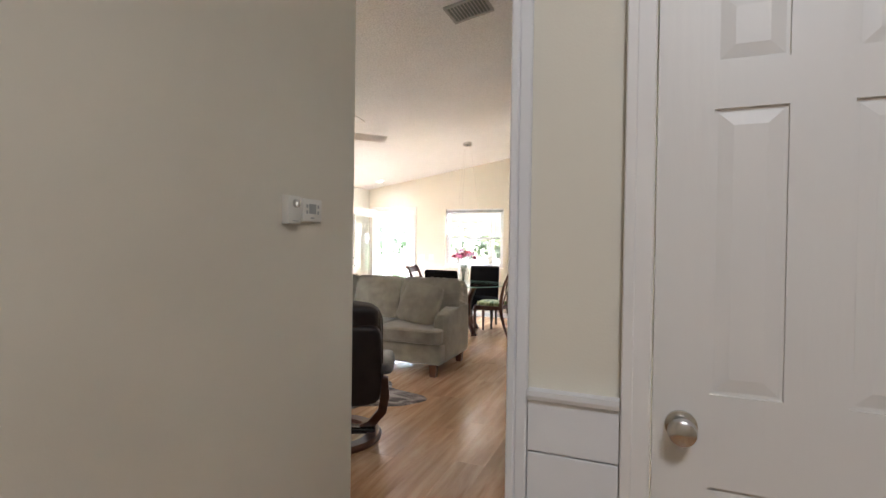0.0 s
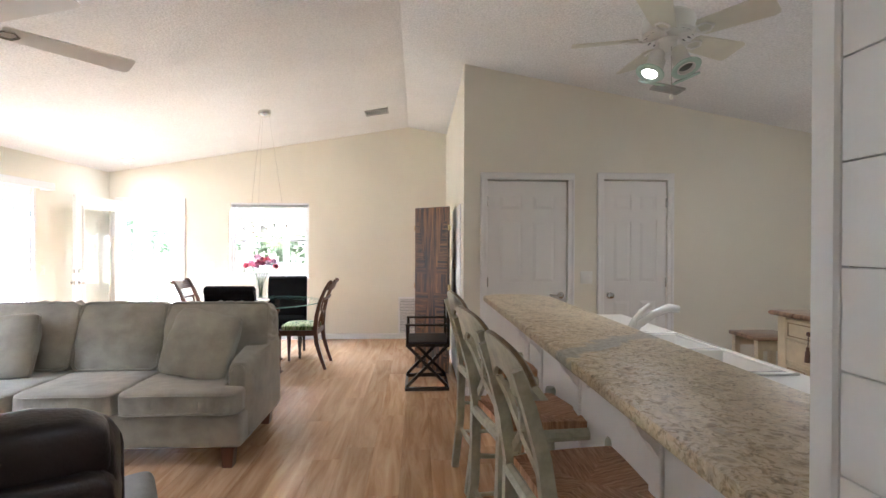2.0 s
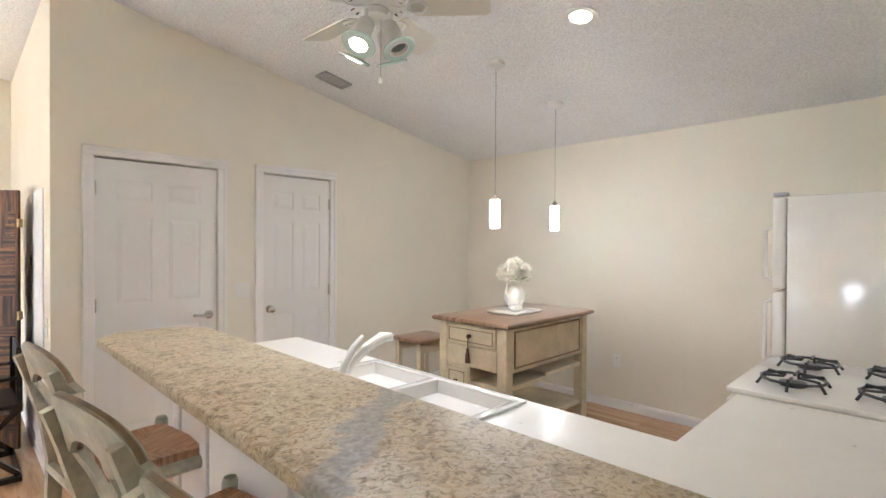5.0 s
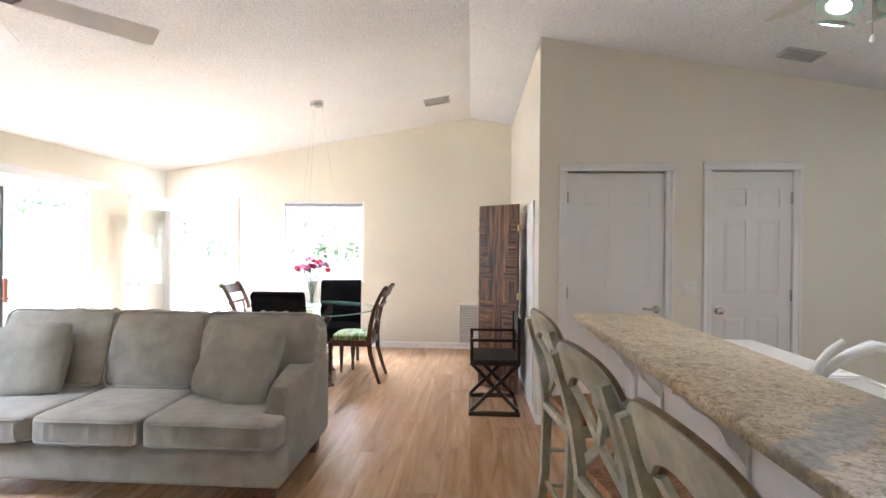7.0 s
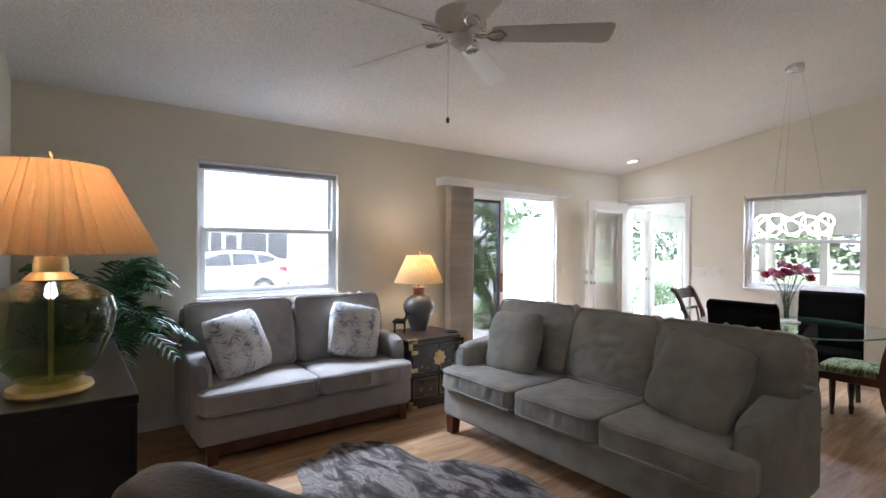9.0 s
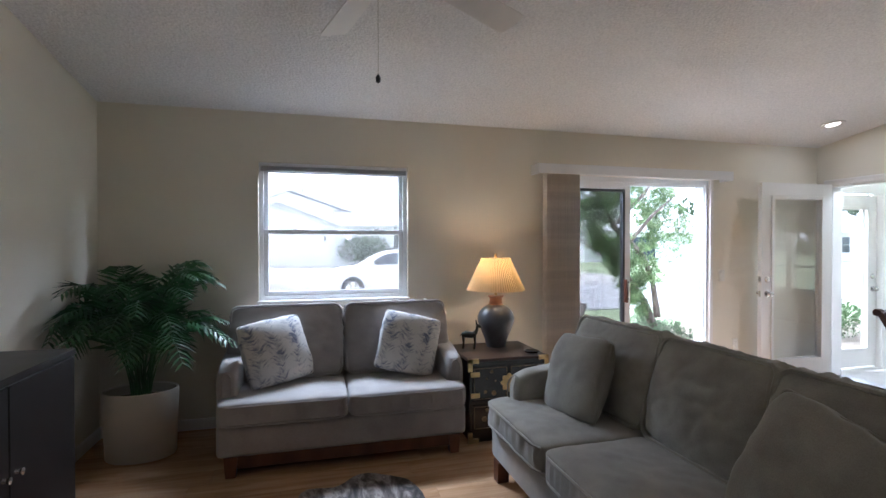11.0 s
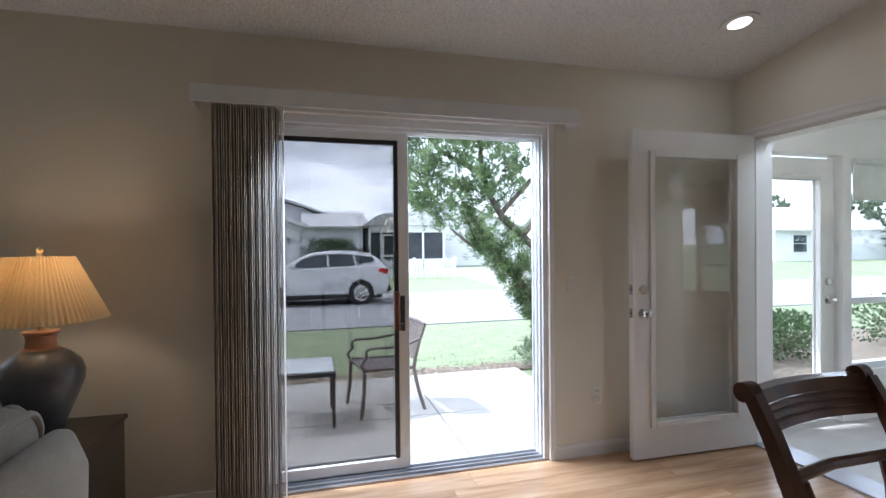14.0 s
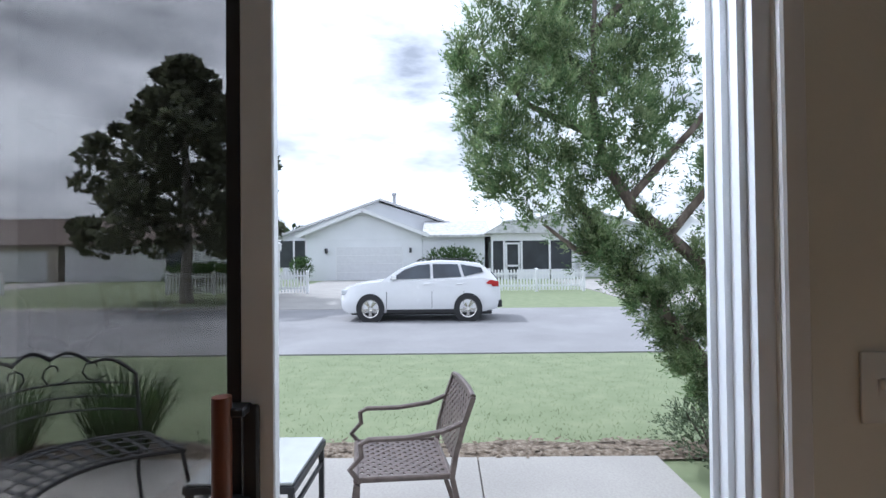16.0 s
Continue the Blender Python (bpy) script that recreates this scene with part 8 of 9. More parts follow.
def leaf_cloud(bm, c, r, n, size, rnd, up=0.0, aspect=2.0, shell=0.5, mats=1):
    """Small leaves scattered through an ellipsoid, mostly near its skin."""
    c = Vector(c)
    for _ in range(n):
        d = Vector((rnd.gauss(0, 1), rnd.gauss(0, 1), rnd.gauss(0, 1))).normalized()
        q = shell + (1 - shell) * rnd.random() ** 0.6
        p = c + Vector((d.x * r[0], d.y * r[1], d.z * r[2])) * q
        a = (d + Vector((rnd.uniform(-0.7, 0.7), rnd.uniform(-0.7, 0.7), rnd.uniform(-0.4, 0.7) + up))).normalized()
        s = a.cross(Vector((rnd.uniform(-1, 1), rnd.uniform(-1, 1), rnd.uniform(-1, 1))))
        s = s.normalized() if s.length > 1e-3 else a.orthogonal().normalized()
        l_ = size * rnd.uniform(0.6, 1.3)
        f = bm.faces.new([bm.verts.new(v) for v in (p - a * l_ * 0.5, p + s * l_ / aspect * 0.5, p + a * l_ * 0.5, p - s * l_ / aspect * 0.5)])
        if mats > 1:
            f.material_index = 1 if rnd.random() < (0.3 + 0.4 * d.z) else 0


def spray(bm, p, axis, length, rnd, pale):
    """One feathery sprig: scale leaves set round a short stem."""
    side = axis.cross(Vector((rnd.uniform(-1, 1), rnd.uniform(-1, 1), rnd.uniform(-1, 1))))
    side = side.normalized() if side.length > 1e-3 else axis.orthogonal().normalized()
    third = axis.cross(side)
    for j in range(5):
        t = (j + 0.4) / 5
        ang = j * 2.4
        out = side * math.cos(ang) + third * math.sin(ang)
        a = (axis * 0.85 + out * (0.75 - 0.5 * t)).normalized()
        w = a.cross(out + axis * 0.3)
        w = w.normalized() if w.length > 1e-3 else side
        ln = length * (0.46 - 0.14 * t) * rnd.uniform(0.8, 1.2)
        q = p + axis * length * t
        f = bm.faces.new([bm.verts.new(v) for v in (q, q + a * ln * 0.5 + w * ln * 0.17, q + a * ln, q + a * ln * 0.5 - w * ln * 0.17)])
        f.material_index = pale


def juniper():
    s = thing("juniper_tree", (-8.05, 10.0, -0.2), 0, "leaning twisted juniper tree with feathery green foliage beside the patio", "tree")
    o = Vector((-8.05, 10.0, -0.2))

    def L(*pts):
        return [Vector(p) - o for p in pts]
    bm = B()
    tube(bm, L((-8.05, 10.0, -0.25), (-8.03, 9.85, 0.1), (-8.0, 9.68, 0.45), (-8.0, 9.48, 0.72), (-8.02, 9.28, 1.0), (-8.05, 9.08, 1.25), (-8.1, 8.9, 1.5), (-8.15, 8.72, 1.85)), [0.085, 0.072, 0.062, 0.054, 0.046, 0.038, 0.03, 0.018], 12)
    tube(bm, L((-8.0, 9.95, 0.2), (-8.0, 9.85, 0.75), (-7.98, 9.66, 1.2), (-8.0, 9.40, 1.45), (-8.0, 9.15, 1.66), (-8.02, 8.95, 2.0), (-8.05, 8.87, 2.4), (-8.1, 8.9, 3.0), (-8.1, 8.95, 3.8)), [0.055, 0.048, 0.044, 0.042, 0.04, 0.034, 0.028, 0.022, 0.014], 12)
    for v in bm.verts:
        v.co += Vector((noise.noise(v.co * 9), noise.noise(v.co * 9 + Vector((5, 0, 0))), 0)) * 0.02
    part("trunk", bm, BARK, s)
    limbs = [((-8.02, 9.1, 1.70), (-7.8, 9.5, 2.2), (-7.8, 9.9, 2.7)), ((-8.05, 8.9, 2.2), (-8.2, 8.4, 2.5), (-8.2, 8.05, 2.95)), ((-8.1, 8.88, 2.6), (-8.3, 8.6, 3.1), (-8.3, 8.4, 3.7)),
             ((-8.05, 9.08, 1.25), (-8.1, 8.75, 1.35), (-8.1, 8.5, 1.55)), ((-8.0, 9.4, 1.45), (-7.8, 9.7, 1.9), (-7.8, 10.1, 2.2)), ((-8.1, 8.9, 3.0), (-8.0, 9.3, 3.4), (-8.0, 9.6, 3.9))]
    for p in limbs:
        bm = B()
        tube(bm, L(*p), [0.035, 0.024, 0.01], 8)
        part("limb", bm, BARK, s)
    rnd = random.Random(17)
    lobes = []
    # upswept plumes: base, tip, radius
    plumes = [((8.55, 1.75), (8.15, 2.35), 0.20), ((8.35, 1.95), (7.95, 2.75), 0.20), ((8.05, 2.3), (7.85, 3.0), 0.14), ((8.0, 2.85), (8.05, 3.45), 0.11), ((8.35, 2.2), (8.3, 3.2), 0.22), ((8.5, 2.6), (8.45, 3.7), 0.22), ((8.7, 2.0), (8.6, 3.0), 0.26),
              ((8.85, 2.4), (8.85, 3.5), 0.28), ((9.1, 2.3), (9.15, 3.3), 0.27), ((9.4, 2.2), (9.5, 3.2), 0.27), ((9.7, 2.0), (9.9, 3.0), 0.27), ((10.0, 1.9), (10.3, 2.7), 0.26), ((9.3, 1.85), (9.35, 2.4), 0.18), ((9.65, 1.6), (9.85, 2.1), 0.18),
              ((8.75, 1.55), (8.55, 2.1), 0.20), ((8.95, 1.7), (8.85, 2.3), 0.16), ((8.45, 1.62), (8.2, 1.95), 0.15), ((9.0, 3.4), (9.0, 4.4), 0.30), ((9.5, 3.2), (9.6, 4.2), 0.30), ((8.5, 3.5), (8.5, 4.3), 0.22),
              ((9.05, 1.25), (8.85, 1.5), 0.13), ((9.2, 1.0), (9.05, 1.25), 0.12), ((9.35, 0.85), (9.2, 1.1), 0.10), ((9.5, 0.55), (9.38, 0.72), 0.07), ((9.6, 0.36), (9.5, 0.5), 0.07), ((9.78, 1.25), (9.8, 1.7), 0.13), ((9.82, 0.75), (9.80, 1.15), 0.10), ((9.0, 1.45), (8.95, 1.35), 0.14), ((10.2, 1.3), (10.4, 1.9), 0.22)]
    plumes += [((8.25, 2.55), (8.0, 3.35), 0.17), ((8.6, 2.35), (8.5, 3.0), 0.25), ((9.0, 2.0), (9.0, 2.9), 0.28), ((9.25, 2.6), (9.3, 3.6), 0.28), ((8.7, 2.9), (8.7, 4.0), 0.27), ((8.3, 1.7), (8.05, 2.2), 0.15),
               ((9.1, 1.6), (9.05, 2.1), 0.2), ((8.85, 1.35), (8.7, 1.7), 0.15), ((9.3, 1.3), (9.2, 1.6), 0.13), ((9.55, 1.0), (9.6, 1.35), 0.12), ((9.6, 0.62), (9.55, 0.85), 0.09), ((9.9, 1.5), (10.1, 2.2), 0.22), ((8.1, 1.95), (7.95, 2.4), 0.16), ((8.2, 1.75), (8.0, 2.05), 0.14), ((8.0, 2.5), (7.88, 2.8), 0.13),
               ((9.15, 1.15), (8.95, 1.3), 0.15), ((9.3, 0.95), (9.12, 1.0), 0.14), ((9.42, 0.75), (9.25, 0.8), 0.12), ((9.55, 0.5), (9.4, 0.58), 0.10), ((9.7, 0.3), (9.6, 0.32), 0.09), ((9.0, 1.35), (8.8, 1.4), 0.15), ((9.62, 0.72), (9.62, 1.0), 0.11), ((9.45, 1.0), (9.4, 1.25), 0.12)]
    for (y0, z0), (y1, z1), r in plumes:
        bm = B()
        x0, x1 = -8.05 + rnd.uniform(-0.35, 0.3), -8.05 + rnd.uniform(-0.4, 0.35)
        if z0 < 1.4:
            x0 = x1 = -7.97 + rnd.uniform(-0.05, 0.06)
        run = Vector((x1 - x0, y1 - y0, z1 - z0))
        lean = run.normalized()
        for i in range(int(26 + 400 * r * run.length)):
            u = rnd.random()
            d = Vector((rnd.gauss(0, 1), rnd.gauss(0, 1), rnd.gauss(0, 1)))
            tuft = Vector((x0, y0, z0)) - o + run * u + d * r * (0.54 - 0.30 * u)
            d.normalize()
            grow = (d * 0.6 + lean * 0.6 + Vector((0, 0, 0.3))).normalized()
            # upper sides of tufts take more pale leaf, sunlit tops put into the colour
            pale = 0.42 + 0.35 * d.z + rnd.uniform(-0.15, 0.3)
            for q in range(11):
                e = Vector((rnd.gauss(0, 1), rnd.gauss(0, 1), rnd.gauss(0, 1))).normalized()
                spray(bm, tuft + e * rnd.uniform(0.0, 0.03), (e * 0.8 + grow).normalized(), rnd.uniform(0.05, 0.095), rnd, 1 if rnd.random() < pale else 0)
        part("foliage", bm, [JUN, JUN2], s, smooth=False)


juniper()


def broad_tree(name, loc, h, r, trunk_h, leaf, n, size, label, seed, cone=0.5, lobes=34):
    s = thing(name, loc, 0, label, "tree")
    rnd = random.Random(seed)
    bm = B()
    k = h / 10
    tube(bm, [(0, 0, -0.1), (0.05 * k, 0, trunk_h * 0.5), (0, 0.05 * k, trunk_h), (0, 0, h * 0.6), (0, 0, h * 0.9)], [0.30 * k, 0.22 * k, 0.2 * k, 0.12 * k, 0.03 * k], 12)
    part("trunk", bm, PALEBARK, s)
    for i in range(9):
        a = i * 2.4
        z0 = trunk_h + (h * 0.55 - trunk_h) * i / 9
        bm = B()
        q = r * (0.85 - 0.5 * i / 9)
        tube(bm, [(0, 0, z0), (q * 0.45 * math.cos(a), q * 0.45 * math.sin(a), z0 + 0.09 * h), (q * math.cos(a), q * math.sin(a), z0 + 0.13 * h)], [0.09 * k, 0.06 * k, 0.02 * k], 8)
        part("limb", bm, PALEBARK, s)
    bm = B()
    for i in range(lobes):
        u = (i + 0.5) / lobes
        z = trunk_h * 1.05 + (h - trunk_h * 1.05) * u
        prof = (1 - cone * u) * math.sin(math.pi * min(1, 0.18 + 0.80 * u)) ** 0.6
        a = i * 2.399 + rnd.uniform(-0.3, 0.3)
        q = r * prof * (rnd.uniform(0.3, 1.0) if lobes > 100 else rnd.uniform(0.45, 0.85))
        rr = r * (rnd.uniform(0.08, 0.17) if lobes > 100 else rnd.uniform(0.17, 0.32)) * (1 - 0.35 * u)
        leaf_cloud(bm, (q * math.cos(a), q * math.sin(a), z), (rr, rr, rr * 0.7), n // lobes, size, rnd, 0.1, 1.9, 0.55)
    part("crown", bm, leaf, s, smooth=False)
    return s


broad_tree("magnolia_tree", (-23.5, -2.45, -0.36), 9.4, 5.0, 1.95, MAGN, 21000, 0.29, "dark green magnolia tree across the street", 31, 0.66, 165)


def hedge(name, loc, r, n, size, leaf, label, seed):
    s = thing(name, loc, 0, label, "shrub")
    rnd = random.Random(seed)
    bm = B()
    for i in range(10):
        a = i * 2.4
        q = 0.62 * math.sqrt((i + 0.5) / 10)
        leaf_cloud(bm, (r[0] * q * math.cos(a), r[1] * q * math.sin(a), r[2] * (0.95 - 0.35 * q)), (r[0] * 0.5, r[1] * 0.5, r[2] * 0.62), n // 10, size, rnd, 0.3, 1.8, 0.6)
    for v in bm.verts:
        v.co.z = max(v.co.z, 0.0)
    part("foliage", bm, leaf, s, smooth=False)
    bm = B()
    for i in range(6):
        a = i * 1.05
        tube(bm, [(0.05 * math.cos(a), 0.05 * math.sin(a), -0.02), (r[0] * 0.5 * math.cos(a), r[1] * 0.5 * math.sin(a), r[2] * 0.8)], [0.02, 0.008], 6)
    part("stems", bm, BARK, s)


hedge("hedge_bush", (-7.6, 12.7, -0.21), (0.75, 1.1, 0.46), 5000, 0.055, HEDGE, "clipped green hedge bush beyond the sunroom", 3)
hedge("hedge_bush", (-7.4, 15.2, -0.21), (0.8, 1.0, 0.55), 3000, 0.06, HEDGE, "clipped green hedge bush beyond the sunroom", 4)
hedge("shrub", (-37.5, 8.2, -0.3), (1.0, 2.2, 1.6), 1800, 0.22, HEDGE, "green shrub against the white house", 5)
hedge("shrub", (-36.8, -1.9, -0.3), (0.6, 0.9, 1.2), 900, 0.16, HEDGE, "green shrub by the garage", 6)
hedge("shrub", (-30.0, -4.9, -0.3), (0.8, 2.6, 1.0), 2600, 0.2, HEDGE, "clipped hedge behind the fence", 7)
hedge("shrub", (-29.5, -17.5, -0.3), (0.9, 2.2, 1.2), 1400, 0.18, HEDGE, "low shrub by the drive", 8)
bm = B()
prism(bm, [(-9.2, 10.4), (-6.3, 10.2), (-6.0, 16.5), (-8.8, 17.0)], "z", -0.24, -0.19)
setting("mulch_bed_far", bm, MULCH, "mulch bed below the hedge", "ground")


def grass_clump(loc, r, h, n, seed, label):
    s = thing("ornamental_grass", loc, 0, label, "plant")
    rnd = random.Random(seed)
    bm = B()
    for k in range(n):
        a, q = rnd.uniform(0, 6.28), r * 0.35 * math.sqrt(rnd.random())
        p = Vector((q * math.cos(a), q * math.sin(a), 0))
        out = Vector((math.cos(a + rnd.uniform(-0.8, 0.8)), math.sin(a + rnd.uniform(-0.8, 0.8)), 0))
        hh = h * rnd.uniform(0.6, 1.1)
        w_ = Vector((-out.y, out.x, 0)) * 0.004
        p1 = p + out * r * 0.35 + Vector((0, 0, hh * 0.65))
        p2 = p + out * r * rnd.uniform(0.6, 1.0) + Vector((0, 0, hh * rnd.uniform(0.75, 1.0)))
        v = [bm.verts.new(c) for c in (p - w_, p + w_, p1 + w_, p2, p1 - w_)]
        bm.faces.new(v)
    part("blades", bm, HEDGE, s, smooth=False)




def soft_shrub(loc, r, n, seed):
    s = thing("shrub", loc, 0, "soft grey green low shrub under the juniper", "shrub")
    rnd = random.Random(seed)
    bm = B()
    for k in range(7):
        a = 0.9 * k
        tube(bm, [(0.03 * math.cos(a), 0.03 * math.sin(a), -0.02), (r[0] * 0.55 * math.cos(a), r[1] * 0.55 * math.sin(a), r[2] * 0.75)], [0.012, 0.005], 6)
    part("stems", bm, BARK, s)
    bm = B()
    for k in range(n):
        d = Vector((rnd.gauss(0, 1), rnd.gauss(0, 1), abs(rnd.gauss(0, 1)))).normalized()
        q = rnd.uniform(0.35, 1.0) ** 0.6 * (1 + 0.12 * math.sin(5 * d.x + 3 * d.y + seed))
        p = Vector((d.x * r[0] * q, d.y * r[1] * q, 0.04 + d.z * r[2] * q))
        for m in range(4):
            e = Vector((rnd.gauss(0, 1), rnd.gauss(0, 1), rnd.gauss(0, 1))).normalized()
            spray(bm, p, (e * 0.7 + d * 0.8 + Vector((0, 0, 0.3))).normalized(), rnd.uniform(0.04, 0.085), rnd, 0)
    part("foliage", bm, [SHRUBG], s, smooth=False)


soft_shrub((-8.12, 9.80, -0.2), (0.36, 0.42, 0.42), 420, 1)
soft_shrub((-7.55, 9.84, -0.2), (0.30, 0.34, 0.36), 320, 2)
grass_clump((-8.25, 5.2, -0.2), 0.5, 0.75, 520, 3, "tuft of long green grass behind the iron bench")
grass_clump((-8.2, 4.3, -0.2), 0.5, 0.7, 420, 4, "tuft of long green grass behind the iron bench")


def patio_chair():
    s = thing("patio_chair", (-7.02, 7.51, -0.168), 190, "taupe cast aluminium patio chair with a lattice seat and back", "chair")
    # local +y is the front (world -y)
    hw = 0.245

    def lattice(bm, place, w, h, n, m_, t):
        for i in range(-m_, n + m_ + 1):
            for sg in (-1, 1):
                pts = []
                for k in range(2):
                    v = h * k
                    u = -w / 2 + w * i / n + sg * h * k
                    pts.append((u, v))
                (u0, v0), (u1, v1) = pts
                # clip to the frame
                def clip(u0, v0, u1, v1):
                    lo, hi = 0.0, 1.0
                    for a, b in ((u0 + w / 2, u1 + w / 2), (w / 2 - u0, w / 2 - u1)):
                        if a < 0 and b < 0:
                            return None
                        if a < 0:
                            lo = max(lo, a / (a - b))
                        if b < 0:
                            hi = min(hi, a / (a - b))
                    return (lo, hi) if hi - lo > 0.02 else None
                c = clip(u0, v0, u1, v1)
                if c:
                    p = [place(u0 + (u1 - u0) * q, v0 + (v1 - v0) * q) for q in c]
                    ribbon(bm, p, 0.022, t, place(0, 0, True))
    bm = B()

    def seat(u, v, normal=False):
        return (0, 0.1, 1) if normal else (u, -0.22 + v, 0.425 + 0.012 * math.sin(3 * v) + 0.018 * v)
    lattice(bm, seat, 2 * hw - 0.03, 0.46, 8, 8, 0.006)
    part("seat_lattice", bm, CASTB, s, smooth=False)
    bm = B()
    tube(bm, [seat(u, v) for u, v in ((-hw, 0), (-hw, 0.23), (-hw, 0.46), (hw, 0.46), (hw, 0.23), (hw, 0))], 0.016, 8, True)
    part("seat_frame", bm, CASTB, s)

    def back(u, v, normal=False):
        return (0, 1, 0.3) if normal else (u, -0.235 - 0.20 * v - 0.22 * v * v, 0.50 + v * 0.92)
    bm = B()
    lattice(bm, back, 2 * hw - 0.04, 0.36, 8, 6, 0.006)
    part("back_lattice", bm, CASTB, s, smooth=False)
    for sx in (-1, 1):
        bm = B()
        ribbon(bm, [(sx * hw, -0.33, 0.0), (sx * hw, -0.27, 0.2), (sx * hw, -0.225, 0.42)] + [(sx * hw,) + tuple(back(0, v)[1:]) for v in (0.05, 0.2, 0.36)], 0.03, 0.026, (0, 1, 0))
        part("back_leg", bm, CASTB, s)
        bm = B()
        ribbon(bm, [(sx * hw, 0.27, 0.0), (sx * hw, 0.245, 0.2), (sx * hw, 0.235, 0.42)], 0.028, 0.028, (0, 1, 0))
        part("front_leg", bm, CASTB, s)
        bm = B()
        tube(bm, [(sx * hw, 0.22, 0.43), (sx * hw, 0.27, 0.50), (sx * hw, 0.215, 0.56), (sx * hw, 0.22, 0.625), (sx * hw, 0.18, 0.645), (sx * hw, 0.0, 0.64), (sx * hw, -0.18, 0.66), (sx * hw, -0.285, 0.70)], 0.014, 8)
        part("arm", bm, CASTB, s)
    bm = B()
    tube(bm, [back(-hw, 0.36), back(-hw * 0.5, 0.375), back(hw * 0.5, 0.375), back(hw, 0.36)], 0.016, 8)
    part("top_rail", bm, CASTB, s)
    s.scale = (1.0, 1.0, 0.94)


patio_chair()


def patio_table():
    s = thing("patio_table", (-6.865, 6.82, -0.168), 0, "low square patio table with a pale top and dark iron legs", "table")
    part("top", bx(-0.275, 0.275, -0.24, 0.24, 0.462, 0.478, 0.004, 1), mat("frosted_table_top", (0.45, 0.47, 0.48), 0.25, vary=0.06), s)
    bm = B()
    for a in ((-0.285, 0.285, -0.25, -0.222), (-0.285, 0.285, 0.222, 0.25), (-0.285, -0.257, -0.222, 0.222), (0.257, 0.285, -0.222, 0.222)):
        box(bm, *a, 0.43, 0.461)
    part("frame", bm, IRON, s, smooth=False)
    for sx in (-1, 1):
        for sy in (-1, 1):
            part("leg", bx(sx * 0.265 - 0.013, sx * 0.265 + 0.013, sy * 0.23 - 0.013, sy * 0.23 + 0.013, 0, 0.43), IRON, s, smooth=False)
    for sy in (-1, 1):
        part("stretcher", bx(-0.252, 0.252, sy * 0.23 - 0.008, sy * 0.23 + 0.008, 0.33, 0.35), IRON, s, smooth=False)


patio_table()


def iron_bench():
    s = thing("iron_bench", (-6.95, 5.76, -0.168), -28, "dark wrought iron bench with a scrolled back", "bench")
    w = 0.44

    def arc(x):
        return -0.30 + 0.22 * (x / w) ** 2
    bm = B()
    for i in range(-5, 6):
        x = w * i / 5.2
        ribbon(bm, [(x, arc(x) + 0.03, 0.43), (x * 0.9, arc(x) + 0.25, 0.435), (x * 0.8, arc(x) + 0.48, 0.43)], 0.022, 0.004)
    for q in (0.08, 0.20, 0.32, 0.44):
        ribbon(bm, [(w * k / 4, arc(w * k / 4) + q, 0.436) for k in range(-4, 5)], 0.022, 0.004)
    part("seat_straps", bm, IRON, s, smooth=False)
    bm = B()
    tube(bm, [(w * k / 6, arc(w * k / 6) + 0.02, 0.43) for k in range(-6, 7)] + [(w * 0.85 * k / 6, arc(w * k / 6) + 0.50, 0.43) for k in range(6, -7, -1)], 0.012, 8, True)
    part("seat_frame", bm, IRON, s)
    for z in (0.56, 0.64, 0.72):
        bm = B()
        tube(bm, [(w * k / 6, arc(w * k / 6) - 0.02 - (z - 0.43) * 0.15, z + 0.05 * (1 - (k / 6) ** 2)) for k in range(-6, 7)], 0.007, 6)
        part("back_rail", bm, IRON, s)
    bm = B()
    pts = []
    for k in range(61):
        u = -1 + 2 * k / 60
        x = w * u
        z = 0.78 + 0.13 * (1 - u * u) + 0.045 * abs(math.sin(2.5 * math.pi * (u + 1)))
        pts.append((x, arc(x) - 0.02 - (z - 0.43) * 0.15, z))
    tube(bm, [(-w, arc(w) - 0.02, 0.43)] + pts + [(w, arc(w) - 0.02, 0.43)], 0.011, 8)
    part("top_rail", bm, IRON, s)
    for sg in (-1, 1):
        for x0 in (0.10, 0.27):
            bm = B()
            tube(bm, [(sg * (x0 + (0.012 + 0.010 * q) * math.cos(q * 0.7)), arc(x0) - 0.07, 0.84 + (0.012 + 0.010 * q) * math.sin(q * 0.7)) for q in range(9)], 0.005, 6)
            part("scroll", bm, IRON, s)
        for y in (arc(w) - 0.02, arc(w) + 0.48):
            bm = B()
            tube(bm, [(sg * w * (1 if y < 0.1 else 0.85), y, 0.43), (sg * w * 0.95, y + 0.01, 0.2), (sg * w * 0.98, y + 0.03, 0.0)], 0.011, 8)
            part("leg", bm, IRON, s)


iron_bench()


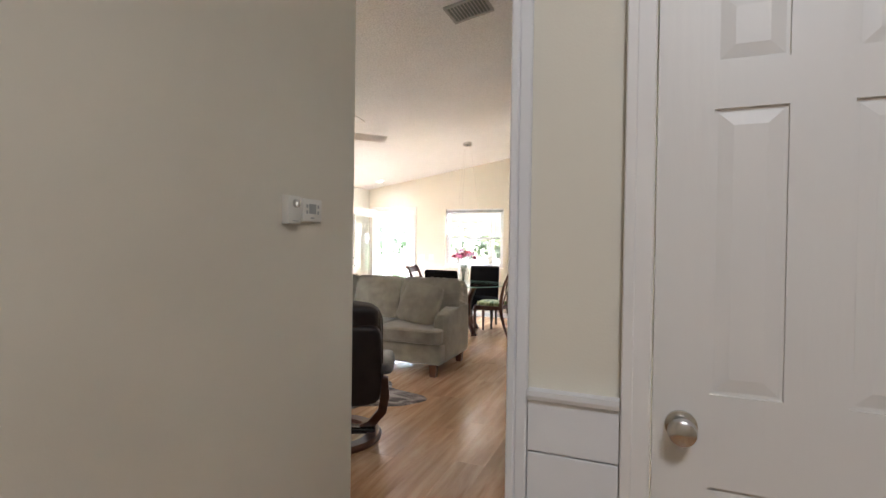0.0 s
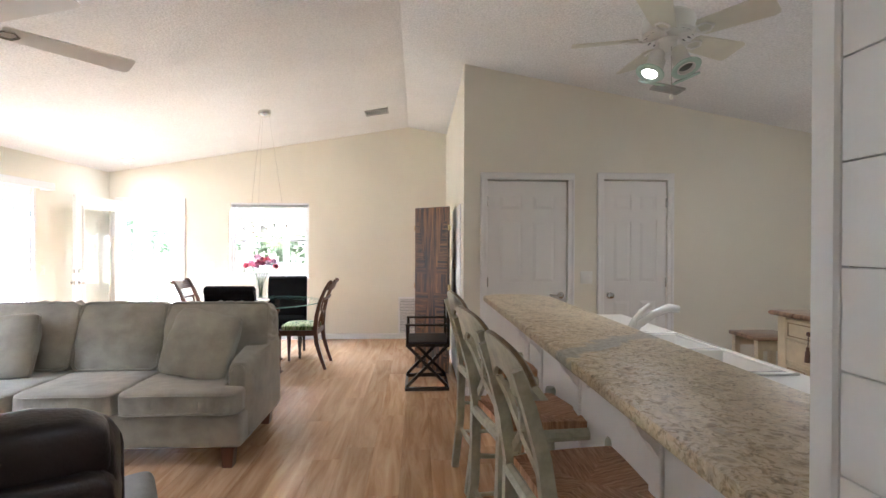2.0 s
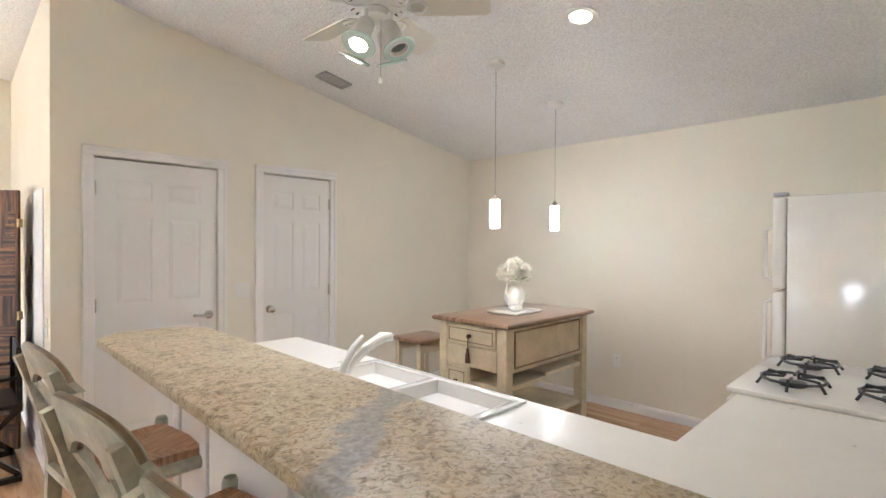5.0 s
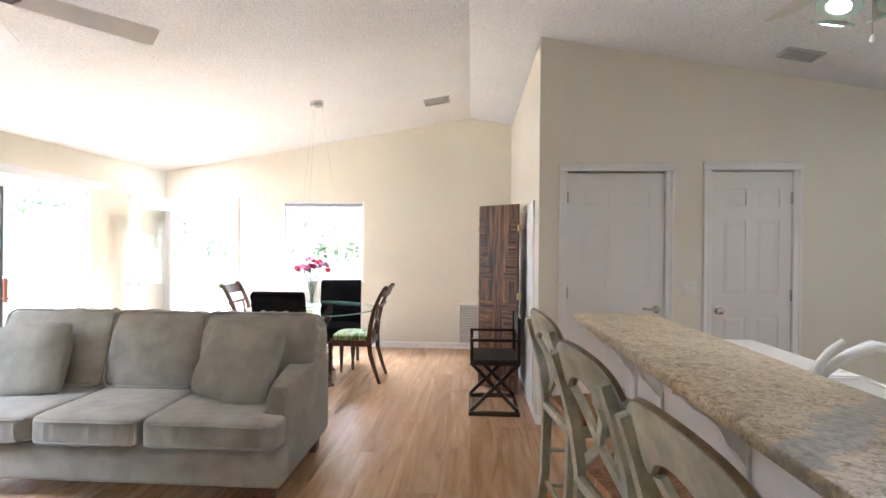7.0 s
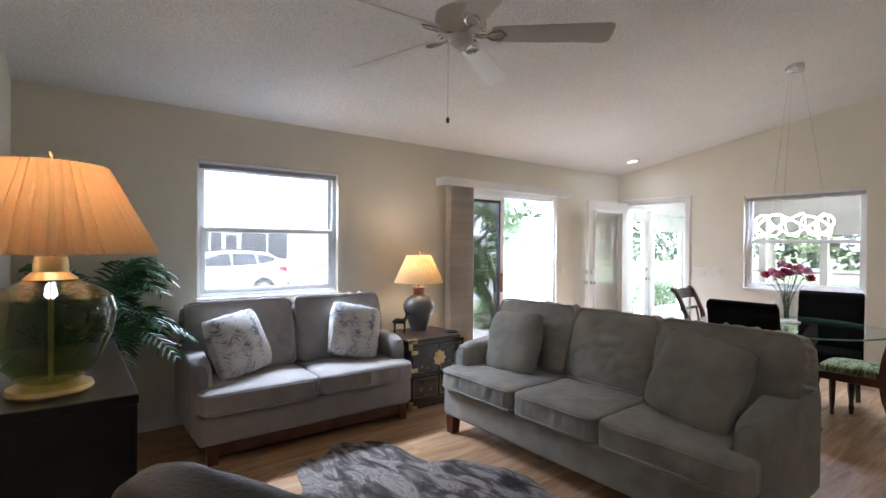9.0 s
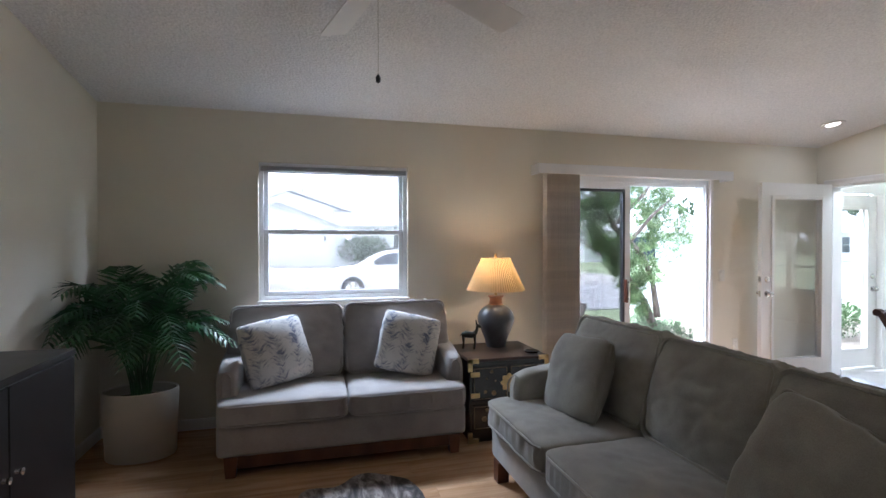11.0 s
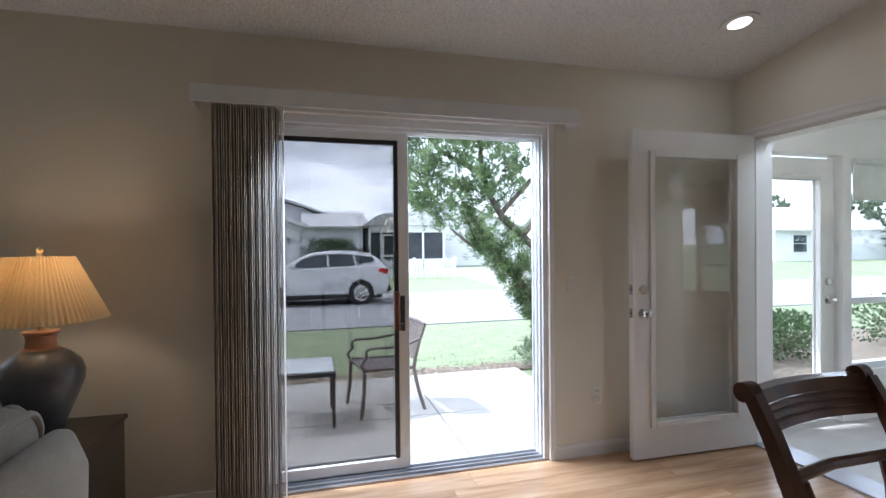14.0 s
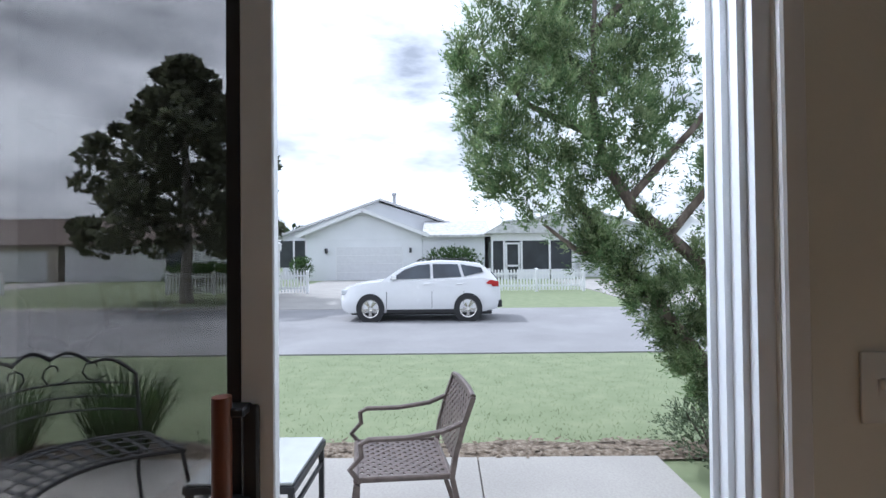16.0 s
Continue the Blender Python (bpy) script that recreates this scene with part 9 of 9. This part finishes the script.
def suv():
    # local +y to the rear, wheels on z = 0
    s = thing("parked_car", (-18.55, 7.03, -0.452), 0, "white crossover parked along the street", "car")
    paint = mat("white_car_paint", (0.78, 0.78, 0.79), 0.25, vary=0.01, coat=0.6)
    black = mat("black_plastic", (0.02, 0.02, 0.022), 0.6, vary=0.1)
    # stations along the car: y, lower edge, shoulder, half width low, half width at the shoulder
    st = [(-2.36, 0.42, 0.72, 0.55, 0.50), (-2.26, 0.30, 0.86, 0.78, 0.70), (-2.05, 0.24, 0.95, 0.90, 0.80), (-1.70, 0.24, 1.03, 0.93, 0.85), (-1.25, 0.24, 1.08, 0.94, 0.88), (-0.6, 0.24, 1.10, 0.945, 0.90), (0.4, 0.24, 1.13, 0.945, 0.90), (1.3, 0.24, 1.16, 0.945, 0.90), (1.85, 0.26, 1.17, 0.93, 0.87), (2.2, 0.32, 1.12, 0.88, 0.80), (2.36, 0.42, 0.95, 0.74, 0.68)]
    bm = B()
    rings = []
    for y, zl, zs, wl, ws in st:
        zm = zl + (zs - zl) * 0.55
        rings.append([bm.verts.new(p) for p in ((-wl * 0.93, y, zl), (-wl, y, zl + 0.10), (-wl, y, zm), (-ws, y, zs), (-ws * 0.6, y, zs + 0.035), (ws * 0.6, y, zs + 0.035), (ws, y, zs), (wl, y, zm), (wl, y, zl + 0.10), (wl * 0.93, y, zl))])
    for a, b in zip(rings, rings[1:]):
        for j in range(10):
            bm.faces.new((a[j], a[(j + 1) % 10], b[(j + 1) % 10], b[j]))
    bm.faces.new(rings[0])
    bm.faces.new(rings[-1][::-1])
    part("body", bm, paint, s)
    gh = [(-1.12, 1.09, 1.10, 0.84), (-0.62, 1.10, 1.42, 0.74), (-0.15, 1.11, 1.60, 0.66), (0.5, 1.13, 1.665, 0.65), (1.2, 1.15, 1.64, 0.64), (1.75, 1.16, 1.57, 0.62), (2.02, 1.15, 1.40, 0.64), (2.24, 1.12, 1.14, 0.66)]
    bm = B()
    rings = []
    for y, zb, zt, wt in gh:
        f = min(1, (zt - zb) / 0.3)
        wb = 0.87
        wt = wb + (wt - wb) * f
        rings.append([bm.verts.new(p) for p in ((-wb, y, zb - 0.03), (-wt, y, zt - 0.03 * f), (-wt * 0.75, y, zt), (wt * 0.75, y, zt), (wt, y, zt - 0.03 * f), (wb, y, zb - 0.03))])
    for a, b in zip(rings, rings[1:]):
        for j in range(6):
            bm.faces.new((a[j], a[(j + 1) % 6], b[(j + 1) % 6], b[j]))
    bm.faces.new(rings[0])
    bm.faces.new(rings[-1][::-1])
    part("roof", bm, paint, s)

    def side(sx, pts, name, m_, out=0.012):
        """A thin panel that lies on the sloping flank of the cabin."""
        bm = B()
        fr, bk = [], []
        for y, z in pts:
            f = (z - 1.12) / 0.5
            x = 0.872 - 0.205 * max(0, f)
            fr.append(bm.verts.new((sx * (x + out), y, z)))
            bk.append(bm.verts.new((sx * (x - 0.04), y, z)))
        bm.faces.new(fr)
        bm.faces.new(bk[::-1])
        k = len(pts)
        for i in range(k):
            bm.faces.new((fr[i], fr[(i + 1) % k], bk[(i + 1) % k], bk[i]))
        return part(name, bm, m_, s, smooth=False)
    for sx in (-1, 1):
        side(sx, [(-0.86, 1.15), (0.32, 1.17), (0.30, 1.555), (-0.05, 1.53), (-0.42, 1.42)], "side_window", WINDK)
        side(sx, [(0.40, 1.17), (1.22, 1.20), (1.12, 1.55), (0.38, 1.56)], "side_window", WINDK)
        side(sx, [(1.30, 1.21), (1.86, 1.33), (1.80, 1.45), (1.20, 1.545)], "side_window", WINDK)
        bm = bx(*sorted((sx * 0.86, sx * 1.0)), -0.80, -0.66, 1.14, 1.26, 0.02, 2)
        part("mirror", bm, paint, s)
        for y in (0.22, 1.18):
            part("door_handle", bx(*sorted((sx * 0.91, sx * 0.965)), y - 0.09, y + 0.09, 1.0, 1.03, 0.008, 1), paint, s)
        part("sill_trim", bx(*sorted((sx * 0.90, sx * 0.952)), -0.95, 1.05, 0.24, 0.34, 0.01, 1), black, s)
        bm = B()
        tube(bm, [(sx * 0.56, -0.1, 1.63), (sx * 0.57, 0.0, 1.69), (sx * 0.57, 1.3, 1.69), (sx * 0.56, 1.5, 1.63)], 0.015, 8)
        part("roof_rail", bm, black, s)
        bm = bx(*sorted((sx * 0.62, sx * 0.88)), 2.10, 2.30, 0.93, 1.08, 0.03, 2)
        part("tail_light", bm, mat("red_tail_lens", (0.45, 0.02, 0.02), 0.15), s)
        side(sx, [(1.92, 1.02), (2.22, 0.97), (2.20, 1.09), (2.06, 1.12)], "tail_light", mat("red_side_lens", (0.50, 0.03, 0.03), 0.15), 0.03)
        for y in (-0.95, 0.36, 1.28):
            part("door_seam", bx(*sorted((sx * 0.90, sx * 0.9475)), y - 0.006, y + 0.006, 0.36, 0.82), black, s, smooth=False)
        bm = bx(*sorted((sx * 0.50, sx * 0.80)), -2.29, -2.08, 0.74, 0.88, 0.03, 2)
        part("headlight", bm, mat("clear_head_lens", (0.6, 0.62, 0.65), 0.1), s)
        for y in (-1.42, 1.40):
            bm = B()
            lathe(bm, [(0.30, 0.0), (0.40, 0.0), (0.41, 0.01), (0.41, 0.02), (0.30, 0.02)], 36, close=False)
            ar = part("wheel_arch", bm, black, s)
            ar.matrix_basis = pose(sx * 0.937, y, 0.36, 0, 90 * sx, 0)
            wh = part("wheel", lathe(B(), [(0.24, -0.11), (0.33, -0.11), (0.355, -0.08), (0.36, 0.0), (0.355, 0.08), (0.33, 0.105), (0.25, 0.11), (0.24, 0.06), (0.24, -0.11)], 40, close=False), black, s, "black tyre")
            wh.matrix_basis = pose(sx * 0.85, y, 0.36, 0, 90 * sx, 0)
            bm = B()
            lathe(bm, [(0.0, 0.06), (0.05, 0.095), (0.07, 0.095), (0.075, 0.07)], 20)
            for q in range(5):
                a = q * 2 * math.pi / 5
                for da in (-0.16, 0.16):
                    ribbon(bm, [(0.06 * math.cos(a + da * 0.5), 0.06 * math.sin(a + da * 0.5), 0.085), (0.235 * math.cos(a + da), 0.235 * math.sin(a + da), 0.075)], 0.045, 0.03)
            lathe(bm, [(0.215, 0.05), (0.222, 0.09), (0.25, 0.10), (0.252, 0.05)], 36, close=False)
            part("rim", bm, CHROME, wh, "silver alloy rim")
            part("brake", lathe(B(), [(0.0, -0.02), (0.22, -0.02), (0.22, 0.0), (0.0, 0.0)], 24), black, wh)
    bm = B()
    prism(bm, [(-0.70, 1.13), (0.70, 1.13), (0.60, 1.38), (-0.60, 1.38)], "y", 0.0, 0.02)
    o = part("rear_window", bm, WINDK, s, smooth=False)
    o.matrix_basis = pose(0, 2.26, 0, 0, 0, 0) @ pose(0, 0, 1.13, 40, 0, 0) @ pose(0, 0, -1.13)
    part("rear_bumper", bx(-0.80, 0.80, 2.26, 2.40, 0.36, 0.56, 0.03, 2), black, s)
    part("number_plate", bx(-0.18, 0.18, 2.345, 2.375, 0.80, 0.90, 0.003, 1), PLATE, s)
    s.scale = (1.0, 0.94, 1.0)
    part("underbody", bx(-0.80, 0.80, -2.0, 2.1, 0.18, 0.30, 0.02, 1), black, s)


suv()


def picket_fence(x, y0, y1, z, label):
    s = thing("picket_fence", (x, y0, z), 0, label, "fence")
    L = y1 - y0
    n = int(L / 0.145)
    bm = B()
    prism(bm, [(-0.038, 0.06), (0.038, 0.06), (0.038, 0.98), (0.0, 1.03), (-0.038, 0.98)], "x", 0.02, 0.04)
    me = bpy.data.meshes.new("picket")
    bmesh.ops.recalc_face_normals(bm, faces=bm.faces)
    bm.to_mesh(me)
    bm.free()
    me.materials.append(FENCE)
    for k in range(n + 1):
        o = new("picket", me)
        o.parent = s
        o.location = (0, L * k / n, 0)
    for z_ in (0.22, 0.78):
        part("rail", bx(-0.02, 0.018, 0, L, z_, z_ + 0.09), FENCE, s, smooth=False)
    m = int(L / 2.2) + 1
    for k in range(m + 1):
        y = L * k / m
        p = part("post", bx(-0.07, 0.05, y - 0.06, y + 0.06, -0.03, 1.03), FENCE, s, smooth=False)
        bm = B()
        prism(bm, [(-0.075, 1.03), (0.055, 1.03), (-0.01, 1.07)], "y", y - 0.07, y + 0.07)
        part("post_cap", bm, FENCE, p, smooth=False)


picket_fence(-26.9, 9.75, 14.1, -0.34, "white picket fence across the street")
picket_fence(-26.70, -5.05, 1.40, -0.34, "white picket fence across the street")
picket_fence(-27.6, -26.0, -13.5, -0.34, "white picket fence across the street")


def gable_roof(bm, x0, x1, y0, y1, ze, zr, over=0.4, along="x", t=0.16):
    """A gable roof whose ridge runs along x or y."""
    if along == "x":
        ym = (y0 + y1) / 2
        k = (zr - ze) / (ym - y0)
        a, b = y0 - over, y1 + over
        za = ze - k * over
        prism(bm, [(a, za), (ym, zr), (b, za), (b, za + t), (ym, zr + t), (a, za + t)], "x", x0 - over, x1 + over)
    else:
        xm = (x0 + x1) / 2
        k = (zr - ze) / (xm - x0)
        a, b = x0 - over, x1 + over
        za = ze - k * over
        prism(bm, [(a, za), (xm, zr), (b, za), (b, za + t), (xm, zr + t), (a, za + t)], "y", y0 - over, y1 + over)
    return bm


def sash_window(parent, x, y0, y1, z0, z1):
    """A window on a street front that faces +x."""
    w = part("window", bx(x, x + 0.05, y0 - 0.07, y1 + 0.07, z0 - 0.07, z1 + 0.07), FENCE, parent, "white framed window", smooth=False)
    part("pane", bx(x + 0.05, x + 0.06, y0, y1, z0, (z0 + z1) / 2 - 0.02), WINDK, w, smooth=False)
    part("pane", bx(x + 0.05, x + 0.06, y0, y1, (z0 + z1) / 2 + 0.02, z1), WINDK, w, smooth=False)


GARAGE = mat("pale_grey_garage_enamel", (0.68, 0.685, 0.70), 0.5, vary=0.03)


def garage_door(parent, x, y0, y1, h, z):
    d = part("garage_door", bx(x, x + 0.04, y0, y1, z, z + h), FENCE, parent, "white panelled garage door", smooth=False)
    n = 4
    for r in range(4):
        part("door_section", bx(x + 0.04, x + 0.065, y0 + 0.06, y1 - 0.06, z + h * r / 4 + 0.02, z + h * (r + 1) / 4 - 0.02), GARAGE, d, smooth=False)


def laps(parent, x, y0, y1, z0, z1, cut):
    """Lap boards on a front that faces +x; cut(z) gives the ends in y."""
    z = z0
    while z < z1:
        a, b = cut(z)
        if b - a > 0.3:
            bm = B()
            prism(bm, [(x, z), (x + 0.028, z), (x + 0.006, z + 0.21), (x, z + 0.21)], "y", a, b)
            part("lap_board", bm, SIDING, parent, smooth=False)
        z += 0.215


def house_garage():
    g = -0.32
    s = thing("garage_house", (0, 0, 0), 0, "white sided house with a gabled garage across the street", "house")
    x = -38.5
    bm = B()
    prism(bm, [(-2.1, g), (6.1, g), (6.1, 2.95), (2.0, 4.55), (-2.1, 2.95)], "x", x - 9, x)
    part("wall", bm, SIDING, s, smooth=False)
    laps(s, x, -2.1, 6.1, 2.55, 4.4, lambda z: (-2.1 + max(0, z - 2.95) * 2.56 + 0.1, 6.1 - max(0, z - 2.95) * 2.56 - 0.1))
    r = part("roof", gable_roof(B(), x - 9, x, -2.1, 6.1, 2.95, 4.55, 0.5), ROOFG, s, smooth=False)
    bm = B()
    for a, b in (((-2.6, 2.70), (2.0, 4.5)), ((6.6, 2.70), (2.0, 4.5))):
        ribbon(bm, [(x + 0.52, a[0], a[1] + 0.06), (x + 0.52, b[0], b[1] + 0.08)], 0.06, 0.24)
    part("rake_board", bm, FENCE, r, smooth=False)
    garage_door(s, x, 0.05, 4.75, 2.35, g)
    for y in (-0.6, 5.3):
        part("wall_lamp", bx(x, x + 0.2, y - 0.08, y + 0.08, 1.6, 1.95, 0.02, 1), DARKALU, s)
    # taller main roof behind
    s = thing("white_house", (0, 0, 0), 0, "white sided house with a grey shingled gable roof", "house")
    x = -43.0
    bm = B()
    prism(bm, [(-5.2, g), (10.5, g), (10.5, 3.0), (2.3, 5.7), (-5.2, 3.0)], "x", x - 10, x)
    part("wall", bm, SIDING, s, smooth=False)
    r = part("roof", gable_roof(B(), x - 10, x, -5.2, 10.5, 3.0, 5.75, 0.6), ROOFG, s, smooth=False)
    part("chimney_pipe", lathe(B(), [(0.14, 5.2), (0.14, 6.3), (0.2, 6.3), (0.2, 6.5), (0, 6.5)], 12, x - 1.0, 3.6), ALU, r)
    bm = B()
    prism(bm, [(6.12, g), (10.5, g), (10.5, 2.75), (6.12, 2.75)], "x", x, x + 4.4)
    part("wing", bm, SIDING, s, smooth=False)
    bm = B()
    prism(bm, [(x - 0.1, 4.0), (x + 4.9, 2.65), (x + 4.9, 2.80), (x - 0.1, 4.15)], "y", 6.12, 11.0)
    part("wing_roof", bm, ROOFG, s, smooth=False)
    sash_window(s, x, -4.4, -3.3, 0.6, 2.1)
    bm = B()
    box(bm, x, x + 2.0, -5.2, -2.12, g, g + 0.2)
    for y in (-5.1, -3.7, -2.3):
        box(bm, x + 1.85, x + 1.97, y - 0.06, y + 0.06, g + 0.2, 2.7)
    part("porch_frame", bm, FENCE, s, smooth=False)
    part("porch_screen", bx(x + 1.88, x + 1.9, -5.04, -2.36, g + 0.9, 2.6), SCREENM, s, smooth=False)


house_garage()


def porch_house():
    g = -0.32
    s = thing("porch_house", (0, 0, 0), 0, "white house with a screened porch and grey roof", "house")
    x = -38.2
    part("wall", bx(x - 9, x - 2.4, 10.9, 24.0, g, 2.75), SIDING, s, smooth=False)
    bm = B()
    gable_roof(bm, x - 9, x - 2.4, 10.9, 24.0, 2.75, 4.9, 0.5)
    part("roof", bm, ROOFG, s, smooth=False)
    part("gable", prism(B(), [(10.9, 2.75), (24.0, 2.75), (17.45, 4.88)], "x", x - 9, x - 2.4), SIDING, s, smooth=False)
    pr = part("porch_frame", bx(x - 2.4, x, 10.9, 16.6, 2.35, 2.85), FENCE, s, smooth=False)
    for y in (10.9, 11.75, 12.95, 14.9, 16.5):
        part("post", bx(x - 0.14, x, y, y + 0.14, g, 2.35), FENCE, pr, smooth=False)
    part("screen_door_frame", bx(x - 0.05, x + 0.02, 11.9, 12.9, 0.55, 0.68), FENCE, pr, smooth=False)
    part("screen_door_frame", bx(x - 0.05, x + 0.02, 11.9, 12.9, 2.1, 2.22), FENCE, pr, smooth=False)
    part("screen_door_frame", bx(x - 0.05, x + 0.02, 11.9, 12.02, g, 2.1), FENCE, pr, smooth=False)
    part("screen_door_frame", bx(x - 0.05, x + 0.02, 12.78, 12.9, g, 2.1), FENCE, pr, smooth=False)
    part("porch_screen", bx(x - 0.10, x - 0.08, 10.95, 16.5, g + 0.3, 2.34), SCREENM, pr, smooth=False)
    part("porch_base", bx(x - 0.14, x + 0.0, 13.1, 16.5, g, 0.35), SIDING, pr, smooth=False)
    bm = B()
    prism(bm, [(10.4, 2.85), (17.0, 2.85), (15.9, 3.75), (11.9, 3.75)], "x", x - 2.6, x + 0.45)
    part("porch_roof", bm, ROOFG, s, smooth=False)
    garage_door(s, x - 2.4, 17.6, 22.4, 2.3, g)
    part("garage_front", bx(x - 2.42, x - 2.41, 17.0, 24, g, 2.7), SIDING, s, smooth=False)


porch_house()


def simple_house(x, y0, y1, wall, roof, label, windows=(), garage=None, along="y", depth=9, ze=2.6, zr=4.7):
    g = -0.32
    s = thing("house", (0, 0, 0), 0, label, "house")
    part("wall", bx(x - depth, x, y0, y1, g, ze), wall, s, smooth=False)
    part("roof", gable_roof(B(), x - depth, x, y0, y1, ze, zr, 0.55, along), roof, s, smooth=False)
    if along == "y":
        part("gable", prism(B(), [(x - depth, ze), (x, ze), (x - depth / 2, zr - 0.02)], "y", y0, y1), wall, s, smooth=False)
    for a, b, z0, z1 in windows:
        sash_window(s, x, a, b, z0, z1)
    if garage:
        garage_door(s, x, garage[0], garage[1], 2.3, g)
    return s


simple_house(-41.0, -36.0, -21.5, BEIGE, ROOFB, "beige house with a brown shingled roof", ((-33.5, -32.2, 0.6, 2.0), (-30.0, -28.6, 0.6, 2.0)), (-27.0, -22.3))
simple_house(-40.5, -20.6, -9.0, SIDING, ROOFB, "white house with a brown shingled roof", ((-13.0, -11.6, 0.5, 2.0),), (-19.9, -15.3))
simple_house(-40.0, 28.0, 42.0, SIDING, ROOFG, "white house with a grey shingled roof", ((30.0, 31.5, 0.5, 2.0), (33.0, 35.4, -0.2, 2.0)), (36.4, 41.0))
simple_house(-36.0, 46.0, 60.0, SIDING, ROOFG, "white house with a grey shingled roof", ((48.0, 49.5, 0.5, 2.0), (52.0, 54.0, 0.5, 2.0)))
simple_house(-41.0, -54.0, -40.0, SIDING, ROOFG, "white house with a grey shingled roof", ((-50.0, -48.5, 0.5, 2.0),))

lp = thing("yard_lamp", (-30.5, -1.2, -0.33), 0, "white yard lamp post behind the fence", "street lamp")
part("post", lathe(B(), [(0.05, 0.0), (0.045, 2.0), (0.08, 2.03)], 10), FENCE, lp)
part("lantern", lathe(B(), [(0.08, 2.03), (0.13, 2.1), (0.13, 2.35), (0.16, 2.38), (0.0, 2.55)], 10), FENCE, lp)

# woods beyond the roofs
bm = B()
rnd = random.Random(77)
for k in range(70):
    y = -150 + 300 * k / 69 + rnd.uniform(-2, 2)
    x = -78 + rnd.uniform(-8, 8)
    h = rnd.uniform(3.6, 6.4)
    leaf_cloud(bm, (x, y, h * 0.55), (4.0, rnd.uniform(3.0, 5.0), h * 0.5), 260, 0.9, rnd, 0.1, 1.6, 0.6)
tagged(link("woods", bm, WOODS), "distant trees beyond the roofs", "trees", "", "stuff")
bm = B()
for k in range(46):
    x = -70 + 120 * k / 45 + rnd.uniform(-1.5, 1.5)
    leaf_cloud(bm, (x, 62 + rnd.uniform(-5, 5), 3.4), (3.4, 3.0, rnd.uniform(3.0, 5.0)), 240, 0.8, rnd, 0.1, 1.6, 0.6)
tagged(link("woods_north", bm, WOODS), "trees beyond the street end", "trees", "", "stuff")
broad_tree("street_tree", (-9.0, 27.0, -0.3), 6.5, 2.6, 1.9, JUN2, 6000, 0.2, "leafy green tree beyond the sunroom", 5, 0.4, 26)
broad_tree("street_tree", (-2.0, 30.0, -0.3), 7.0, 3.0, 2.0, JUN2, 6000, 0.22, "leafy green tree beyond the sunroom", 9, 0.4, 26)

# ---- floor planks ----
def planks():
    fl = bpy.data.objects["floor"]
    rnd = random.Random(11)
    wood = ramp_mat("honey_laminate", [(0.32, (0.36, 0.20, 0.10)), (0.46, (0.45, 0.27, 0.145)), (0.58, (0.53, 0.34, 0.195)), (0.7, (0.60, 0.41, 0.25))], 2.2, 0.22, detail=6, stretch=(6.0, 0.6, 1), rand=0.12, distort=0.6)
    W, L = 0.192, 1.30
    bm = B()
    box(bm, -W / 2 + 0.0003, W / 2 - 0.0003, -L / 2 + 0.0003, L / 2 - 0.0003, -0.012, 0.0, 0.0006, 1)
    me = bpy.data.meshes.new("plank")
    bm.to_mesh(me)
    bm.free()
    me.materials.append(wood)
    rest = B()
    made = 0
    x = -5.2 + W / 2
    while x < XE + W / 2:
        y = -0.75 - L * rnd.random()
        while y < 9.73:
            a, b = max(y, -0.7), min(y + L, 9.73)
            if x < -1.3 or x > 2.6:
                a = max(a, 2.8)
            xa, xb = max(x - W / 2, XW), min(x + W / 2, XE)
            if b > a:
                inside = (b > 2.9 and not (x > -0.25 and a > 6.9)) or (x > -1.25 and x < 2.5)
                if inside:
                    full = a == y and b == y + L and abs(xb - xa - W) < 1e-6
                    if full and x < 0.0 and y > 2.2 and made < 300:
                        o = bpy.data.objects.new("plank", me)
                        scene.collection.objects.link(o)
                        o.location = (x, y + L / 2, 0)
                        o.parent = fl
                        made += 1
                    else:
                        box(rest, xa + 0.0003, xb - 0.0003, a + 0.0003, b - 0.0003, -0.012, 0.0)
            y += L
        x += W
    me2 = bpy.data.meshes.new("plank_remainder")
    rest.to_mesh(me2)
    rest.free()
    # the joined planks take their tone from each island
    wood_rest = wood.copy()
    nt = wood_rest.node_tree
    for nd in list(nt.nodes):
        if nd.type == "OBJECT_INFO":
            geo = nt.nodes.new("ShaderNodeNewGeometry")
            for lk in list(nd.outputs["Random"].links):
                nt.links.new(geo.outputs["Random Per Island"], lk.to_socket)
    me2.materials.append(wood_rest)
    o = new("plank_remainder", me2)
    o.parent = fl
    tagged(o, "honey laminate planks along the edges", "", "", "stuff")


planks()
